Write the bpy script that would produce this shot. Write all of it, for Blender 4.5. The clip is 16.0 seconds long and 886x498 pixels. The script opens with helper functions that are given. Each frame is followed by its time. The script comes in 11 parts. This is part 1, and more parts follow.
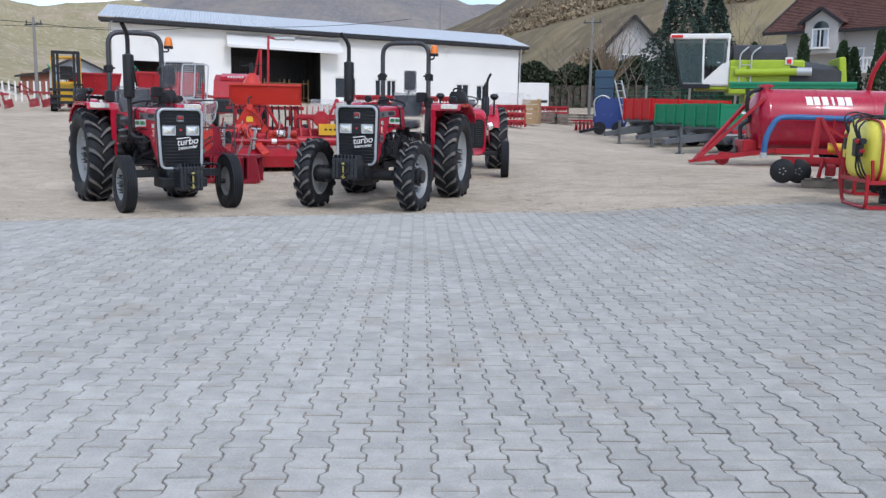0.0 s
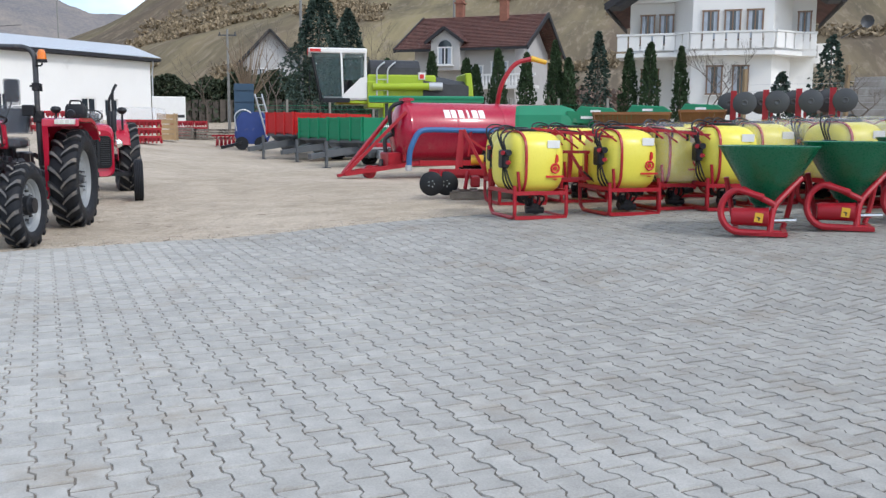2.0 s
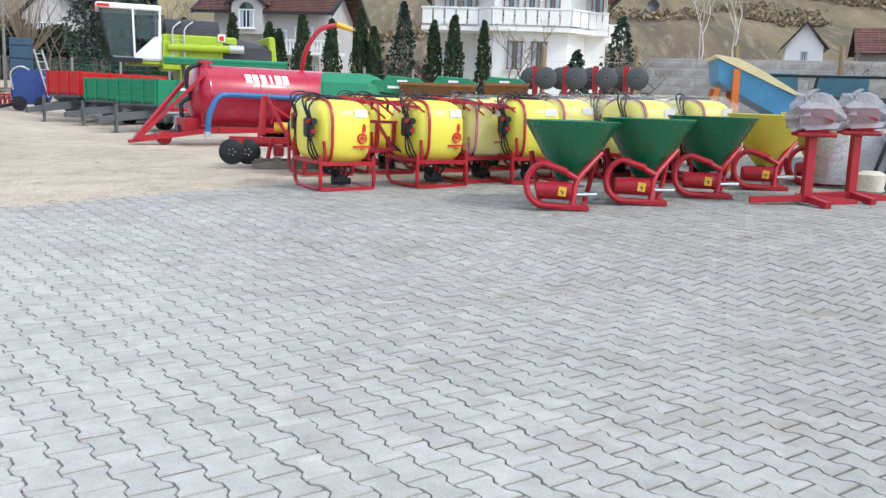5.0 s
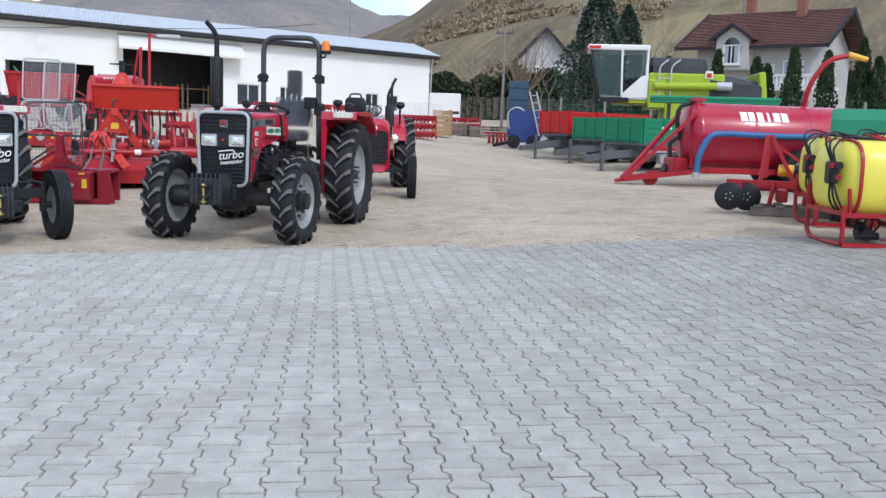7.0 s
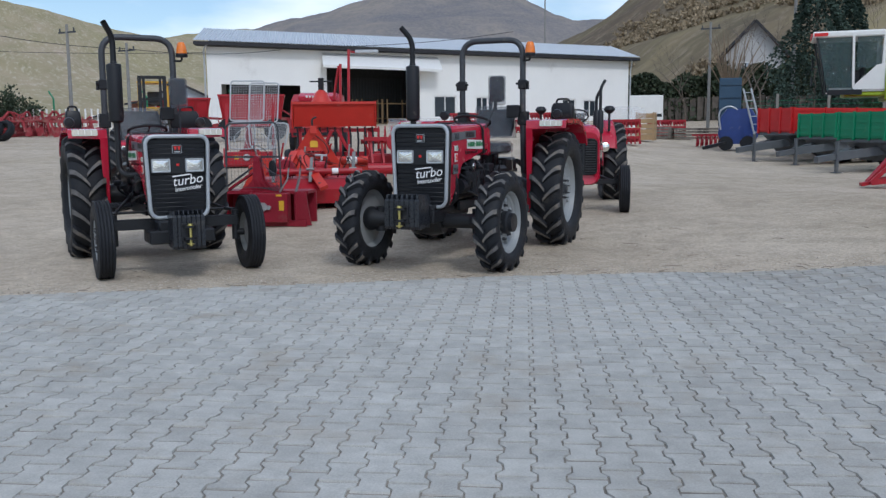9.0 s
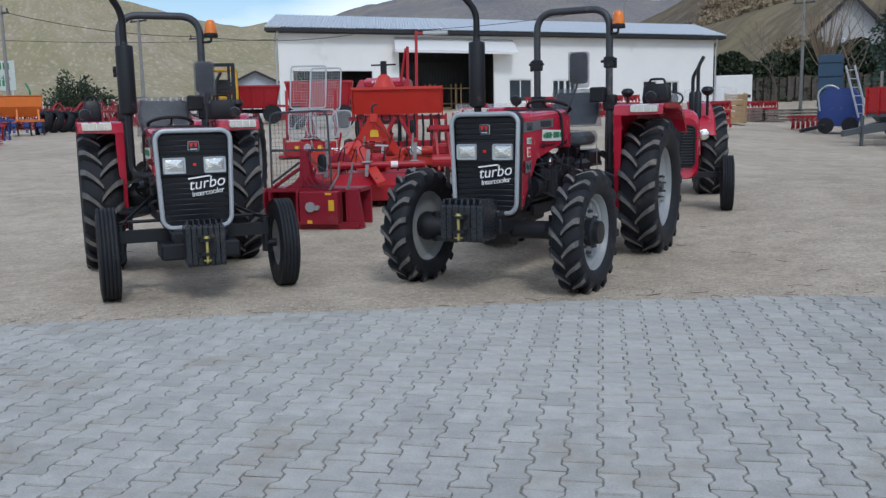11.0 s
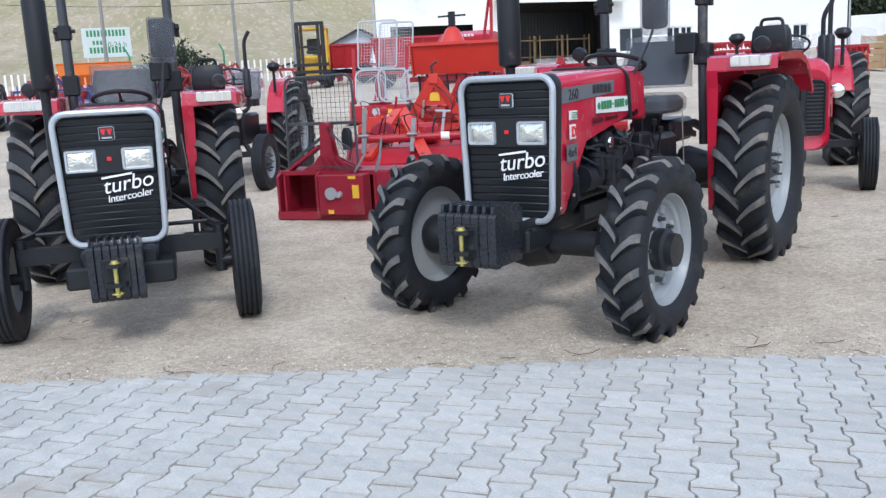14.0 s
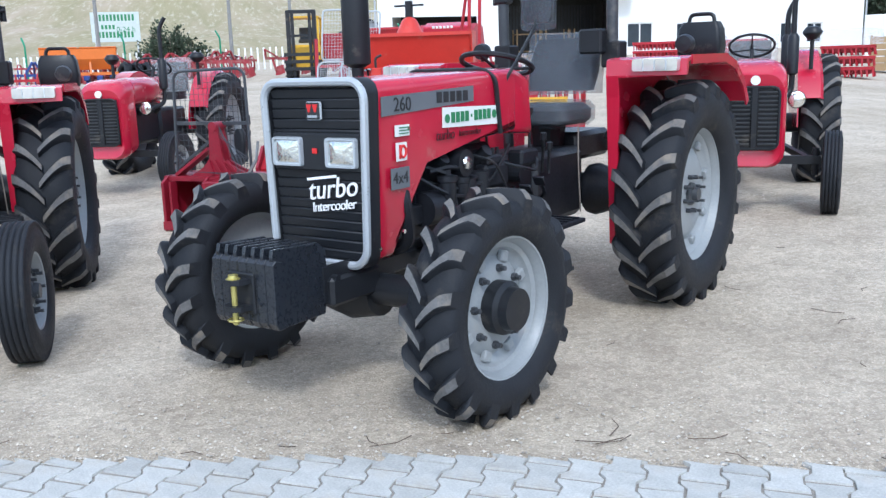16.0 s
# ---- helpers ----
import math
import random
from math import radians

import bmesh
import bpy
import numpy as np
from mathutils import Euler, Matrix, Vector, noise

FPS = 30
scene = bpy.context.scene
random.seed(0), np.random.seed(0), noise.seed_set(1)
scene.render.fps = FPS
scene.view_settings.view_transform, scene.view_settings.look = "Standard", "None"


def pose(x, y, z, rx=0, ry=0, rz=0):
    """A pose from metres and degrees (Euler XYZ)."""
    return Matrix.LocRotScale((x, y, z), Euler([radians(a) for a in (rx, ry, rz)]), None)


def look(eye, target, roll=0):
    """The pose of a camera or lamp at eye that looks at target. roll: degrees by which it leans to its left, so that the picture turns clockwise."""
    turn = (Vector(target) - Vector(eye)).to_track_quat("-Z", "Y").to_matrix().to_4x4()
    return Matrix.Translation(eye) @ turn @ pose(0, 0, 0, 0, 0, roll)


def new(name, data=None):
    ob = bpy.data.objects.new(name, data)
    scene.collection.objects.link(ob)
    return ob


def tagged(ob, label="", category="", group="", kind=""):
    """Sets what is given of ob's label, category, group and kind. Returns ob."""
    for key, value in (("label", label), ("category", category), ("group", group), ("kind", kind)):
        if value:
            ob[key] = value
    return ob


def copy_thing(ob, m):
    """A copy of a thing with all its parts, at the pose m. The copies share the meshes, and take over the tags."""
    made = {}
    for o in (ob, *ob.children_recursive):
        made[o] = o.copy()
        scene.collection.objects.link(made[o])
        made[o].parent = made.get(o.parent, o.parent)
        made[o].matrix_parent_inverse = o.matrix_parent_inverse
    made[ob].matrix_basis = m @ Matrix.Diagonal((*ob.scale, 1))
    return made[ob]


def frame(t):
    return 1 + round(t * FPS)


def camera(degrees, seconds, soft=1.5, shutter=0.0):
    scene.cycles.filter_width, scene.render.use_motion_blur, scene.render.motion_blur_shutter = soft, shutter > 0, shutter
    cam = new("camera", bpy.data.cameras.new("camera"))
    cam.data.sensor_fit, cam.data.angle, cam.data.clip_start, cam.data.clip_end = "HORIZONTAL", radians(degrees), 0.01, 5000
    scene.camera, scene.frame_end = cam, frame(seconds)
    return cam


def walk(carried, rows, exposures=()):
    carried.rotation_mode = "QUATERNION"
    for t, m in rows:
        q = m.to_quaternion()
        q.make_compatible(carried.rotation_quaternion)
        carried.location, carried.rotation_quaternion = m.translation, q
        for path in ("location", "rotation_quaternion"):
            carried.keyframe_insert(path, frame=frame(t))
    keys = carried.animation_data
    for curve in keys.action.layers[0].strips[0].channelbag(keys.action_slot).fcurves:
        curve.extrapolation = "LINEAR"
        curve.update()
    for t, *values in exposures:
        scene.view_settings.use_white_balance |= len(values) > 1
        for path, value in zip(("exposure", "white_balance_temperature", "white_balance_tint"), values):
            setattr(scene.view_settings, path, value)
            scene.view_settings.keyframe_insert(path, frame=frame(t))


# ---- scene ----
cam = camera(53.0, 16.0, soft=1.4)
PATH = [
    (0, (-0.083, -0.712, 1.33), (-0.197, 1.262, 1.029), 0.9),
    (0.5, (-0.173, -0.409, 1.337), (-0.217, 1.568, 1.04), -0.3),
    (1, (-0.135, -0.077, 1.323), (-0.184, 1.899, 1.022), -0.2),
    (1.5, (-0.04, 0.156, 1.319), (0.186, 2.12, 1.015), 1.0),
    (2, (-0.004, 0.373, 1.328), (0.649, 2.245, 1.067), 0.3),
    (2.5, (0.044, 0.444, 1.319), (0.949, 2.21, 1.073), 1.3),
    (3, (0.1, 0.465, 1.318), (1.228, 2.094, 1.047), 1.5),
    (3.2, (0.1, 0.462, 1.314), (1.307, 2.033, 1.041), 1.6),
    (5.3, (0.135, 0.802, 1.318), (1.083, 2.532, 0.988), 2.1),
    (5.5, (0.141, 0.893, 1.306), (0.961, 2.691, 1.001), 3.0),
    (6, (0.1, 1.097, 1.318), (0.676, 2.99, 1.031), 1.7),
    (6.5, (0.015, 1.343, 1.31), (0.385, 3.289, 1.033), 0.1),
    (7, (0.012, 1.681, 1.337), (0.097, 3.66, 1.064), 1.9),
    (7.5, (-0.031, 1.917, 1.319), (-0.175, 3.892, 1.043), 1.4),
    (8, (-0.118, 2.159, 1.344), (-0.388, 4.123, 1.075), -0.1),
    (8.5, (-0.165, 2.551, 1.343), (-0.44, 4.509, 1.042), 0.0),
    (9, (-0.226, 2.924, 1.354), (-0.579, 4.875, 1.092), -0.5),
    (9.5, (-0.324, 3.306, 1.371), (-0.704, 5.256, 1.145), -4.0),
    (10, (-0.373, 3.741, 1.377), (-0.867, 5.665, 1.145), -2.9),
    (10.2, (-0.377, 3.904, 1.37), (-0.892, 5.817, 1.099), -2.1),
    (12.3, (-0.599, 5.446, 1.444), (-1.119, 7.352, 1.131), -1.0),
    (12.5, (-0.571, 5.603, 1.433), (-1.131, 7.492, 1.089), -2.2),
    (13, (-0.503, 6.014, 1.436), (-1.176, 7.858, 1.055), -1.4),
    (13.5, (-0.49, 6.42, 1.449), (-1.208, 8.243, 1.048), -1.3),
    (14, (-0.43, 6.806, 1.444), (-1.191, 8.616, 1.061), -2.9),
    (14.5, (-0.279, 7.182, 1.453), (-1.132, 8.957, 1.104), -0.7),
    (15, (-0.248, 7.566, 1.468), (-0.989, 9.391, 1.12), -0.7),
    (15.5, (-0.11, 7.9, 1.447), (-0.863, 9.718, 1.09), -3.1),
    (16, (0.073, 8.205, 1.457), (-0.716, 9.999, 1.057), -1.7),
]
EXPOSURE = [(0, 0.10, 5950, 12), (1.5, 0.17, 6050, 11), (3.0, 0.42, 6300, 10), (5.5, 0.68, 6150, 10), (6.0, 0.46, 6080, 10), (7.0, 0.24, 5950, 11), (8.0, -0.11, 5850, 10), (9.0, -0.33, 5800, 9), (10.0, -0.45, 5800, 8), (12.5, 0.06, 5800, 10), (13.0, 0.22, 5800, 10), (14.0, 0.46, 5770, 10), (14.5, 0.52, 5620, 9), (16.0, 0.68, 5540, 8)]
walk(cam, [(t, look(eye, target, roll)) for t, eye, target, roll in PATH], EXPOSURE)

# ---- world and sun: bright, thinly clouded day ----
SUN_ELEV, SUN_AZ = 44.0, 150.0      # azimuth of the sun, degrees clockwise from +y
world = bpy.data.worlds.new("sky")
scene.world = world
world.use_nodes = True
wn, wl = world.node_tree.nodes, world.node_tree.links
wn.clear()
w_out = wn.new("ShaderNodeOutputWorld")
w_bg = wn.new("ShaderNodeBackground")
w_sky = wn.new("ShaderNodeTexSky")
w_sky.sky_type = "NISHITA"
w_sky.sun_disc = False
w_sky.sun_elevation = radians(SUN_ELEV)
w_sky.sun_rotation = radians(SUN_AZ)
w_sky.air_density, w_sky.dust_density, w_sky.ozone_density = 1.0, 0.8, 1.0
w_co = wn.new("ShaderNodeTexCoord")
w_map = wn.new("ShaderNodeMapping")
w_map.inputs["Scale"].default_value = (1.6, 1.6, 5.0)
w_noise = wn.new("ShaderNodeTexNoise")
w_noise.inputs["Scale"].default_value = 1.7
w_noise.inputs["Detail"].default_value = 7.0
w_ramp = wn.new("ShaderNodeValToRGB")
w_ramp.color_ramp.elements[0].position, w_ramp.color_ramp.elements[1].position = 0.42, 0.66
w_mix = wn.new("ShaderNodeMixRGB")
w_mix.inputs[2].default_value = (9.6, 9.7, 9.8, 1)
wl.new(w_co.outputs["Generated"], w_map.inputs[0])
wl.new(w_map.outputs[0], w_noise.inputs["Vector"])
wl.new(w_noise.outputs["Fac"], w_ramp.inputs[0])
wl.new(w_ramp.outputs[0], w_mix.inputs[0])
wl.new(w_sky.outputs[0], w_mix.inputs[1])
wl.new(w_mix.outputs[0], w_bg.inputs[0])
w_bg.inputs[1].default_value = 0.15
wl.new(w_bg.outputs[0], w_out.inputs[0])

sun = new("sun", bpy.data.lights.new("sun", "SUN"))
sun.data.energy, sun.data.angle, sun.data.color = 1.3, radians(10), (1.0, 0.95, 0.88)
sa, se = radians(SUN_AZ), radians(SUN_ELEV)
sun.matrix_world = look((60 * math.sin(sa) * math.cos(se), 60 * math.cos(sa) * math.cos(se), 60 * math.sin(se)), (0, 0, 0))


# ---- materials ----
def material(name, color, rough=0.6, metal=0.0, vary=0.12, scale=4.0, fine=60.0, bump=0.0, bump_scale=80.0,
             dirt=None, dirt_amount=0.0, dirt_scale=3.0, coat=0.0, island=0.0, rand=0.0, spec=0.5, gloss_vary=0.08):
    """Base colour with broad and fine variation, optional dirt patches and relief."""
    m = bpy.data.materials.new(name)
    m.use_nodes = True
    n, l = m.node_tree.nodes, m.node_tree.links
    b = n["Principled BSDF"]
    b.inputs["Metallic"].default_value = metal
    b.inputs["Coat Weight"].default_value = coat
    b.inputs["Specular IOR Level"].default_value = spec
    co = n.new("ShaderNodeTexCoord")
    broad, small = n.new("ShaderNodeTexNoise"), n.new("ShaderNodeTexNoise")
    for t, s, d in ((broad, scale, 4), (small, fine, 3)):
        t.inputs["Scale"].default_value, t.inputs["Detail"].default_value = s, d
        l.new(co.outputs["Object"], t.inputs["Vector"])
    add = n.new("ShaderNodeMath")
    add.operation = "ADD"
    l.new(broad.outputs["Fac"], add.inputs[0])
    l.new(small.outputs["Fac"], add.inputs[1])
    rng = n.new("ShaderNodeMapRange")
    rng.inputs["From Min"].default_value, rng.inputs["From Max"].default_value = 0.65, 1.35
    rng.inputs["To Min"].default_value, rng.inputs["To Max"].default_value = 1 - vary, 1 + vary
    l.new(add.outputs[0], rng.inputs["Value"])
    value = rng.outputs[0]
    for amount, node, socket in ((island, "ShaderNodeNewGeometry", "Random Per Island"), (rand, "ShaderNodeObjectInfo", "Random")):
        if amount:
            src = n.new(node)
            r2 = n.new("ShaderNodeMapRange")
            r2.inputs["To Min"].default_value, r2.inputs["To Max"].default_value = 1 - amount, 1 + amount
            l.new(src.outputs[socket], r2.inputs["Value"])
            mul = n.new("ShaderNodeMath")
            mul.operation = "MULTIPLY"
            l.new(value, mul.inputs[0])
            l.new(r2.outputs[0], mul.inputs[1])
            value = mul.outputs[0]
    col = n.new("ShaderNodeVectorMath")
    col.operation = "SCALE"
    col.inputs[0].default_value = color[:3]
    l.new(value, col.inputs["Scale"])
    out = col.outputs[0]
    if dirt:
        dn = n.new("ShaderNodeTexNoise")
        dn.inputs["Scale"].default_value, dn.inputs["Detail"].default_value = dirt_scale, 8
        dn.inputs["Roughness"].default_value = 0.65
        l.new(co.outputs["Object"], dn.inputs["Vector"])
        dr = n.new("ShaderNodeValToRGB")
        dr.color_ramp.elements[0].position, dr.color_ramp.elements[1].position = 0.62 - 0.3 * dirt_amount, 0.78 - 0.2 * dirt_amount
        l.new(dn.outputs["Fac"], dr.inputs[0])
        mx = n.new("ShaderNodeMixRGB")
        mx.inputs[2].default_value = (*dirt[:3], 1)
        fac = n.new("ShaderNodeMath")
        fac.operation = "MULTIPLY"
        fac.inputs[1].default_value = min(1.0, 0.35 + dirt_amount)
        l.new(dr.outputs[0], fac.inputs[0])
        l.new(fac.outputs[0], mx.inputs[0])
        l.new(out, mx.inputs[1])
        out = mx.outputs[0]
    l.new(out, b.inputs["Base Color"])
    rr = n.new("ShaderNodeMapRange")
    rr.inputs["From Min"].default_value, rr.inputs["From Max"].default_value = 0.3, 0.7
    rr.inputs["To Min"].default_value, rr.inputs["To Max"].default_value = max(0.02, rough - gloss_vary), min(1, rough + gloss_vary)
    l.new(small.outputs["Fac"], rr.inputs["Value"])
    l.new(rr.outputs[0], b.inputs["Roughness"])
    if bump:
        bn = n.new("ShaderNodeTexNoise")
        bn.inputs["Scale"].default_value, bn.inputs["Detail"].default_value = bump_scale, 6
        l.new(co.outputs["Object"], bn.inputs["Vector"])
        bm_ = n.new("ShaderNodeBump")
        bm_.inputs["Strength"].default_value, bm_.inputs["Distance"].default_value = bump, 0.02
        l.new(bn.outputs["Fac"], bm_.inputs["Height"])
        l.new(bm_.outputs[0], b.inputs["Normal"])
    return m


def clear_material(name, color, rough=0.1, alpha=0.3, creased=False):
    m = bpy.data.materials.new(name)
    m.use_nodes = True
    b = m.node_tree.nodes["Principled BSDF"]
    b.inputs["Base Color"].default_value = (*color, 1)
    b.inputs["Roughness"].default_value = rough
    b.inputs["Alpha"].default_value = alpha
    nt = m.node_tree.nodes.new("ShaderNodeTexNoise")
    nt.inputs["Scale"].default_value, nt.inputs["Detail"].default_value, nt.inputs["Distortion"].default_value = 6, 5, 2.2
    bu = m.node_tree.nodes.new("ShaderNodeBump")
    bu.inputs["Strength"].default_value, bu.inputs["Distance"].default_value = 1.0, 0.06
    m.node_tree.links.new(nt.outputs["Fac"], bu.inputs["Height"])
    m.node_tree.links.new(bu.outputs[0], b.inputs["Normal"])
    if creased:
        nt.inputs["Scale"].default_value, nt.inputs["Distortion"].default_value, nt.inputs["Detail"].default_value = 5.0, 1.8, 3
        bu.inputs["Strength"].default_value, bu.inputs["Distance"].default_value = 0.55, 0.05
        mr = m.node_tree.nodes.new("ShaderNodeMapRange")
        mr.inputs["From Min"].default_value, mr.inputs["From Max"].default_value = 0.48, 0.66
        mr.inputs["To Min"].default_value, mr.inputs["To Max"].default_value = alpha * 1.9, min(1.0, alpha * 2.9)
        m.node_tree.links.new(nt.outputs["Fac"], mr.inputs["Value"])
        m.node_tree.links.new(mr.outputs[0], b.inputs["Alpha"])
    return m


DUST = (0.36, 0.31, 0.25)
M_RED = material("tractor_red", (0.475, 0.012, 0.040), 0.25, vary=0.03, scale=1.2, fine=9, gloss_vary=0.03, coat=0.35, dirt=DUST, dirt_amount=0.0)
M_IRED = material("implement_red", (0.37, 0.009, 0.020), 0.42, vary=0.12, dirt=(0.30, 0.10, 0.08), dirt_amount=0.12)
M_DRED = material("dusty_red", (0.30, 0.030, 0.040), 0.65, vary=0.3, dirt=(0.34, 0.22, 0.19), dirt_amount=0.4)
M_STEEL = material("worn_steel", (0.24, 0.245, 0.25), 0.5, 0.4, vary=0.25, dirt=DUST, dirt_amount=0.15)
M_WRED = material("winch_red", (0.25, 0.008, 0.024), 0.48, vary=0.18, dirt=(0.20, 0.11, 0.09), dirt_amount=0.16)
M_ORED = material("orange_red", (0.54, 0.036, 0.024), 0.40, vary=0.10, dirt=DUST, dirt_amount=0.06)
M_BLACK = material("black_paint", (0.015, 0.0165, 0.020), 0.42, vary=0.2, dirt=DUST, dirt_amount=0.02, spec=0.32)
M_ENGINE = material("engine_grey", (0.014, 0.0155, 0.020), 0.42, vary=0.35, scale=9, dirt=(0.05, 0.046, 0.042), dirt_amount=0.15, spec=0.32)
M_IRON = material("dark_grey_steel", (0.055, 0.06, 0.068), 0.45, 0.2, vary=0.2, dirt=DUST, dirt_amount=0.08)
M_TYRE = material("tyre_rubber", (0.017, 0.0188, 0.023), 0.62, vary=0.25, scale=7, bump=0.15, bump_scale=120, dirt=(0.13, 0.11, 0.085), dirt_amount=0.11, dirt_scale=5, spec=0.25)
M_LUG = material("worn_lug_rubber", (0.115, 0.112, 0.11), 0.8, vary=0.35, scale=9, bump=0.25, bump_scale=90, dirt=(0.26, 0.215, 0.16), dirt_amount=0.42, dirt_scale=7)
M_RIM = material("silver_rim", (0.285, 0.305, 0.315), 0.42, 0.0, vary=0.08, dirt=DUST, dirt_amount=0.10)
M_SILVER = material("silver_trim", (0.44, 0.47, 0.50), 0.35, 0.3, vary=0.05)
M_CHROME = material("chrome", (0.7, 0.7, 0.7), 0.15, 1.0, vary=0.03)
M_ZINC = material("yellow_zinc", (0.55, 0.48, 0.16), 0.35, 0.7, vary=0.2)
M_LABEL = material("grey_label", (0.13, 0.145, 0.16), 0.4, vary=0.05)
M_WHITE = material("white_paint", (0.78, 0.78, 0.76), 0.4, vary=0.04)
M_GREENP = material("green_print", (0.03, 0.20, 0.08), 0.5, vary=0.05)
M_LAMP = material("lamp_lens", (0.66, 0.67, 0.66), 0.10, 0.55, vary=0.10, scale=12, fine=30, coat=0.6, gloss_vary=0.02)
M_FLUTED = material("fluted_reflector", (0.78, 0.79, 0.76), 0.12, 0.9, vary=0.12, scale=20, bump=0.14, bump_scale=60)
M_WEIGHT = material("cast_ballast", (0.017, 0.020, 0.026), 0.30, vary=0.2, dirt=DUST, dirt_amount=0.0)
M_AMBER = material("amber_plastic", (0.80, 0.20, 0.012), 0.2, vary=0.1, coat=0.4)
M_SEAT = material("seat_vinyl", (0.035, 0.038, 0.043), 0.5, vary=0.2)
M_WRAP = clear_material("plastic_wrap", (0.15, 0.17, 0.20), 0.10, 0.16, True)
M_WRAPW = clear_material("milky_wrap", (0.78, 0.80, 0.84), 0.16, 0.20)
M_YEL = material("yellow_tank", (0.82, 0.73, 0.09), 0.34, vary=0.05, scale=2)
M_YELP = material("yellow_paint", (0.72, 0.42, 0.03), 0.45, vary=0.1)
M_GRN = material("spreader_green", (0.006, 0.15, 0.065), 0.30, vary=0.08, coat=0.2)
M_TGRN = material("trailer_green", (0.009, 0.22, 0.105), 0.42, vary=0.08, dirt=DUST, dirt_amount=0.04)
M_LIME = material("lime_green", (0.34, 0.46, 0.02), 0.42, vary=0.08, dirt=DUST, dirt_amount=0.06)
M_BLUE = material("machine_blue", (0.018, 0.045, 0.20), 0.42, vary=0.12, dirt=DUST, dirt_amount=0.04)
M_HOSE = material("blue_hose", (0.03, 0.12, 0.30), 0.45, vary=0.1)
M_LBLUE = material("light_blue_paint", (0.06, 0.24, 0.44), 0.5, vary=0.15, dirt=(0.2, 0.12, 0.08), dirt_amount=0.1)
M_CREAM = material("cream_paint", (0.72, 0.62, 0.36), 0.5, vary=0.1, dirt=(0.25, 0.15, 0.08), dirt_amount=0.1)
M_TARP = material("black_tarp", (0.030, 0.032, 0.036), 0.6, vary=0.3, bump=0.5, bump_scale=6)
M_GTARP = material("grey_tarp", (0.13, 0.14, 0.16), 0.7, vary=0.25, bump=0.4, bump_scale=6)
M_WOOD = material("crate_wood", (0.40, 0.27, 0.14), 0.75, vary=0.2, scale=6, fine=90, island=0.2)
M_BWOOD = material("brown_board", (0.20, 0.085, 0.035), 0.6, vary=0.25, island=0.25)
M_GWOOD = material("weathered_wood", (0.19, 0.165, 0.14), 0.8, vary=0.3, island=0.25)
M_GALV = material("galvanised_mesh", (0.50, 0.52, 0.54), 0.4, 0.5, vary=0.1)
M_GLASS = material("window_glass", (0.03, 0.04, 0.05), 0.06, vary=0.15, coat=0.8)
M_CABGL = clear_material("cab_glass", (0.05, 0.09, 0.09), 0.05, 0.55)
M_TEXT = material("white_lettering", (0.85, 0.85, 0.85), 0.5, vary=0.02)
M_REDP = material("red_print", (0.60, 0.02, 0.02), 0.5, vary=0.04)
M_DTEXT = material("dark_lettering", (0.02, 0.022, 0.025), 0.5, vary=0.04)
M_SACK = material("sack_cloth", (0.62, 0.57, 0.45), 0.8, vary=0.15, bump=0.5, bump_scale=20)
M_ORANGE = material("orange_paint", (0.65, 0.16, 0.02), 0.5, vary=0.1)


# ---- shape helpers ----
def finish(bm, smooth):
    bmesh.ops.recalc_face_normals(bm, faces=bm.faces)
    if smooth:
        for f in bm.faces:
            f.smooth = True


def mesh_of(name, bm, mat, smooth=False):
    me = bpy.data.meshes.new(name)
    finish(bm, smooth)
    bm.to_mesh(me)
    bm.free()
    if smooth:
        me.set_sharp_from_angle(angle=radians(38))
    for mm in mat if isinstance(mat, (list, tuple)) else [mat]:
        me.materials.append(mm)
    return me


def part(name, bm, mat, parent=None, label="", smooth=False, m=None):
    """Links a bmesh (or a mesh) as ONE mesh object under a thing or a part."""
    me = bm if isinstance(bm, bpy.types.Mesh) else mesh_of(name, bm, mat, smooth)
    ob = new(name, me)
    if parent:
        ob.parent = parent
    if m is not None:
        ob.matrix_basis = m
    if label:
        ob["label"] = label
    return ob


def thing(name, m, label, category, group="", kind=""):
    e = new(name)
    e.empty_display_size = 0.2
    e.matrix_basis = m
    return tagged(e, label, category, group, kind)


def B():
    return bmesh.new()


def box(bm, c, s, rot=None, bevel=0.0, seg=1):
    """A box of size s about c."""
    g = bmesh.ops.create_cube(bm, size=1.0)["verts"]
    bmesh.ops.scale(bm, vec=s, verts=g)
    if bevel:
        es = list({e for v in g for e in v.link_edges})
        r = bmesh.ops.bevel(bm, geom=es, offset=bevel, segments=seg, affect="EDGES", profile=0.5)
        g = list({v for f in r["faces"] for v in f.verts} | {v for v in g if v.is_valid})
    if rot:
        bmesh.ops.rotate(bm, cent=(0, 0, 0), matrix=Euler([radians(a) for a in rot]).to_matrix(), verts=g)
    bmesh.ops.translate(bm, vec=c, verts=g)
    return bm


def rod(bm, a, b, r, r2=None, seg=10, caps=True):
    """A round bar from a to b."""
    a, b = Vector(a), Vector(b)
    d = b - a
    g = bmesh.ops.create_cone(bm, cap_ends=caps, segments=seg, radius1=r, radius2=r if r2 is None else r2, depth=d.length)["verts"]
    bmesh.ops.rotate(bm, cent=(0, 0, 0), matrix=d.to_track_quat("Z", "Y").to_matrix(), verts=g)
    bmesh.ops.translate(bm, vec=(a + b) / 2, verts=g)
    return bm


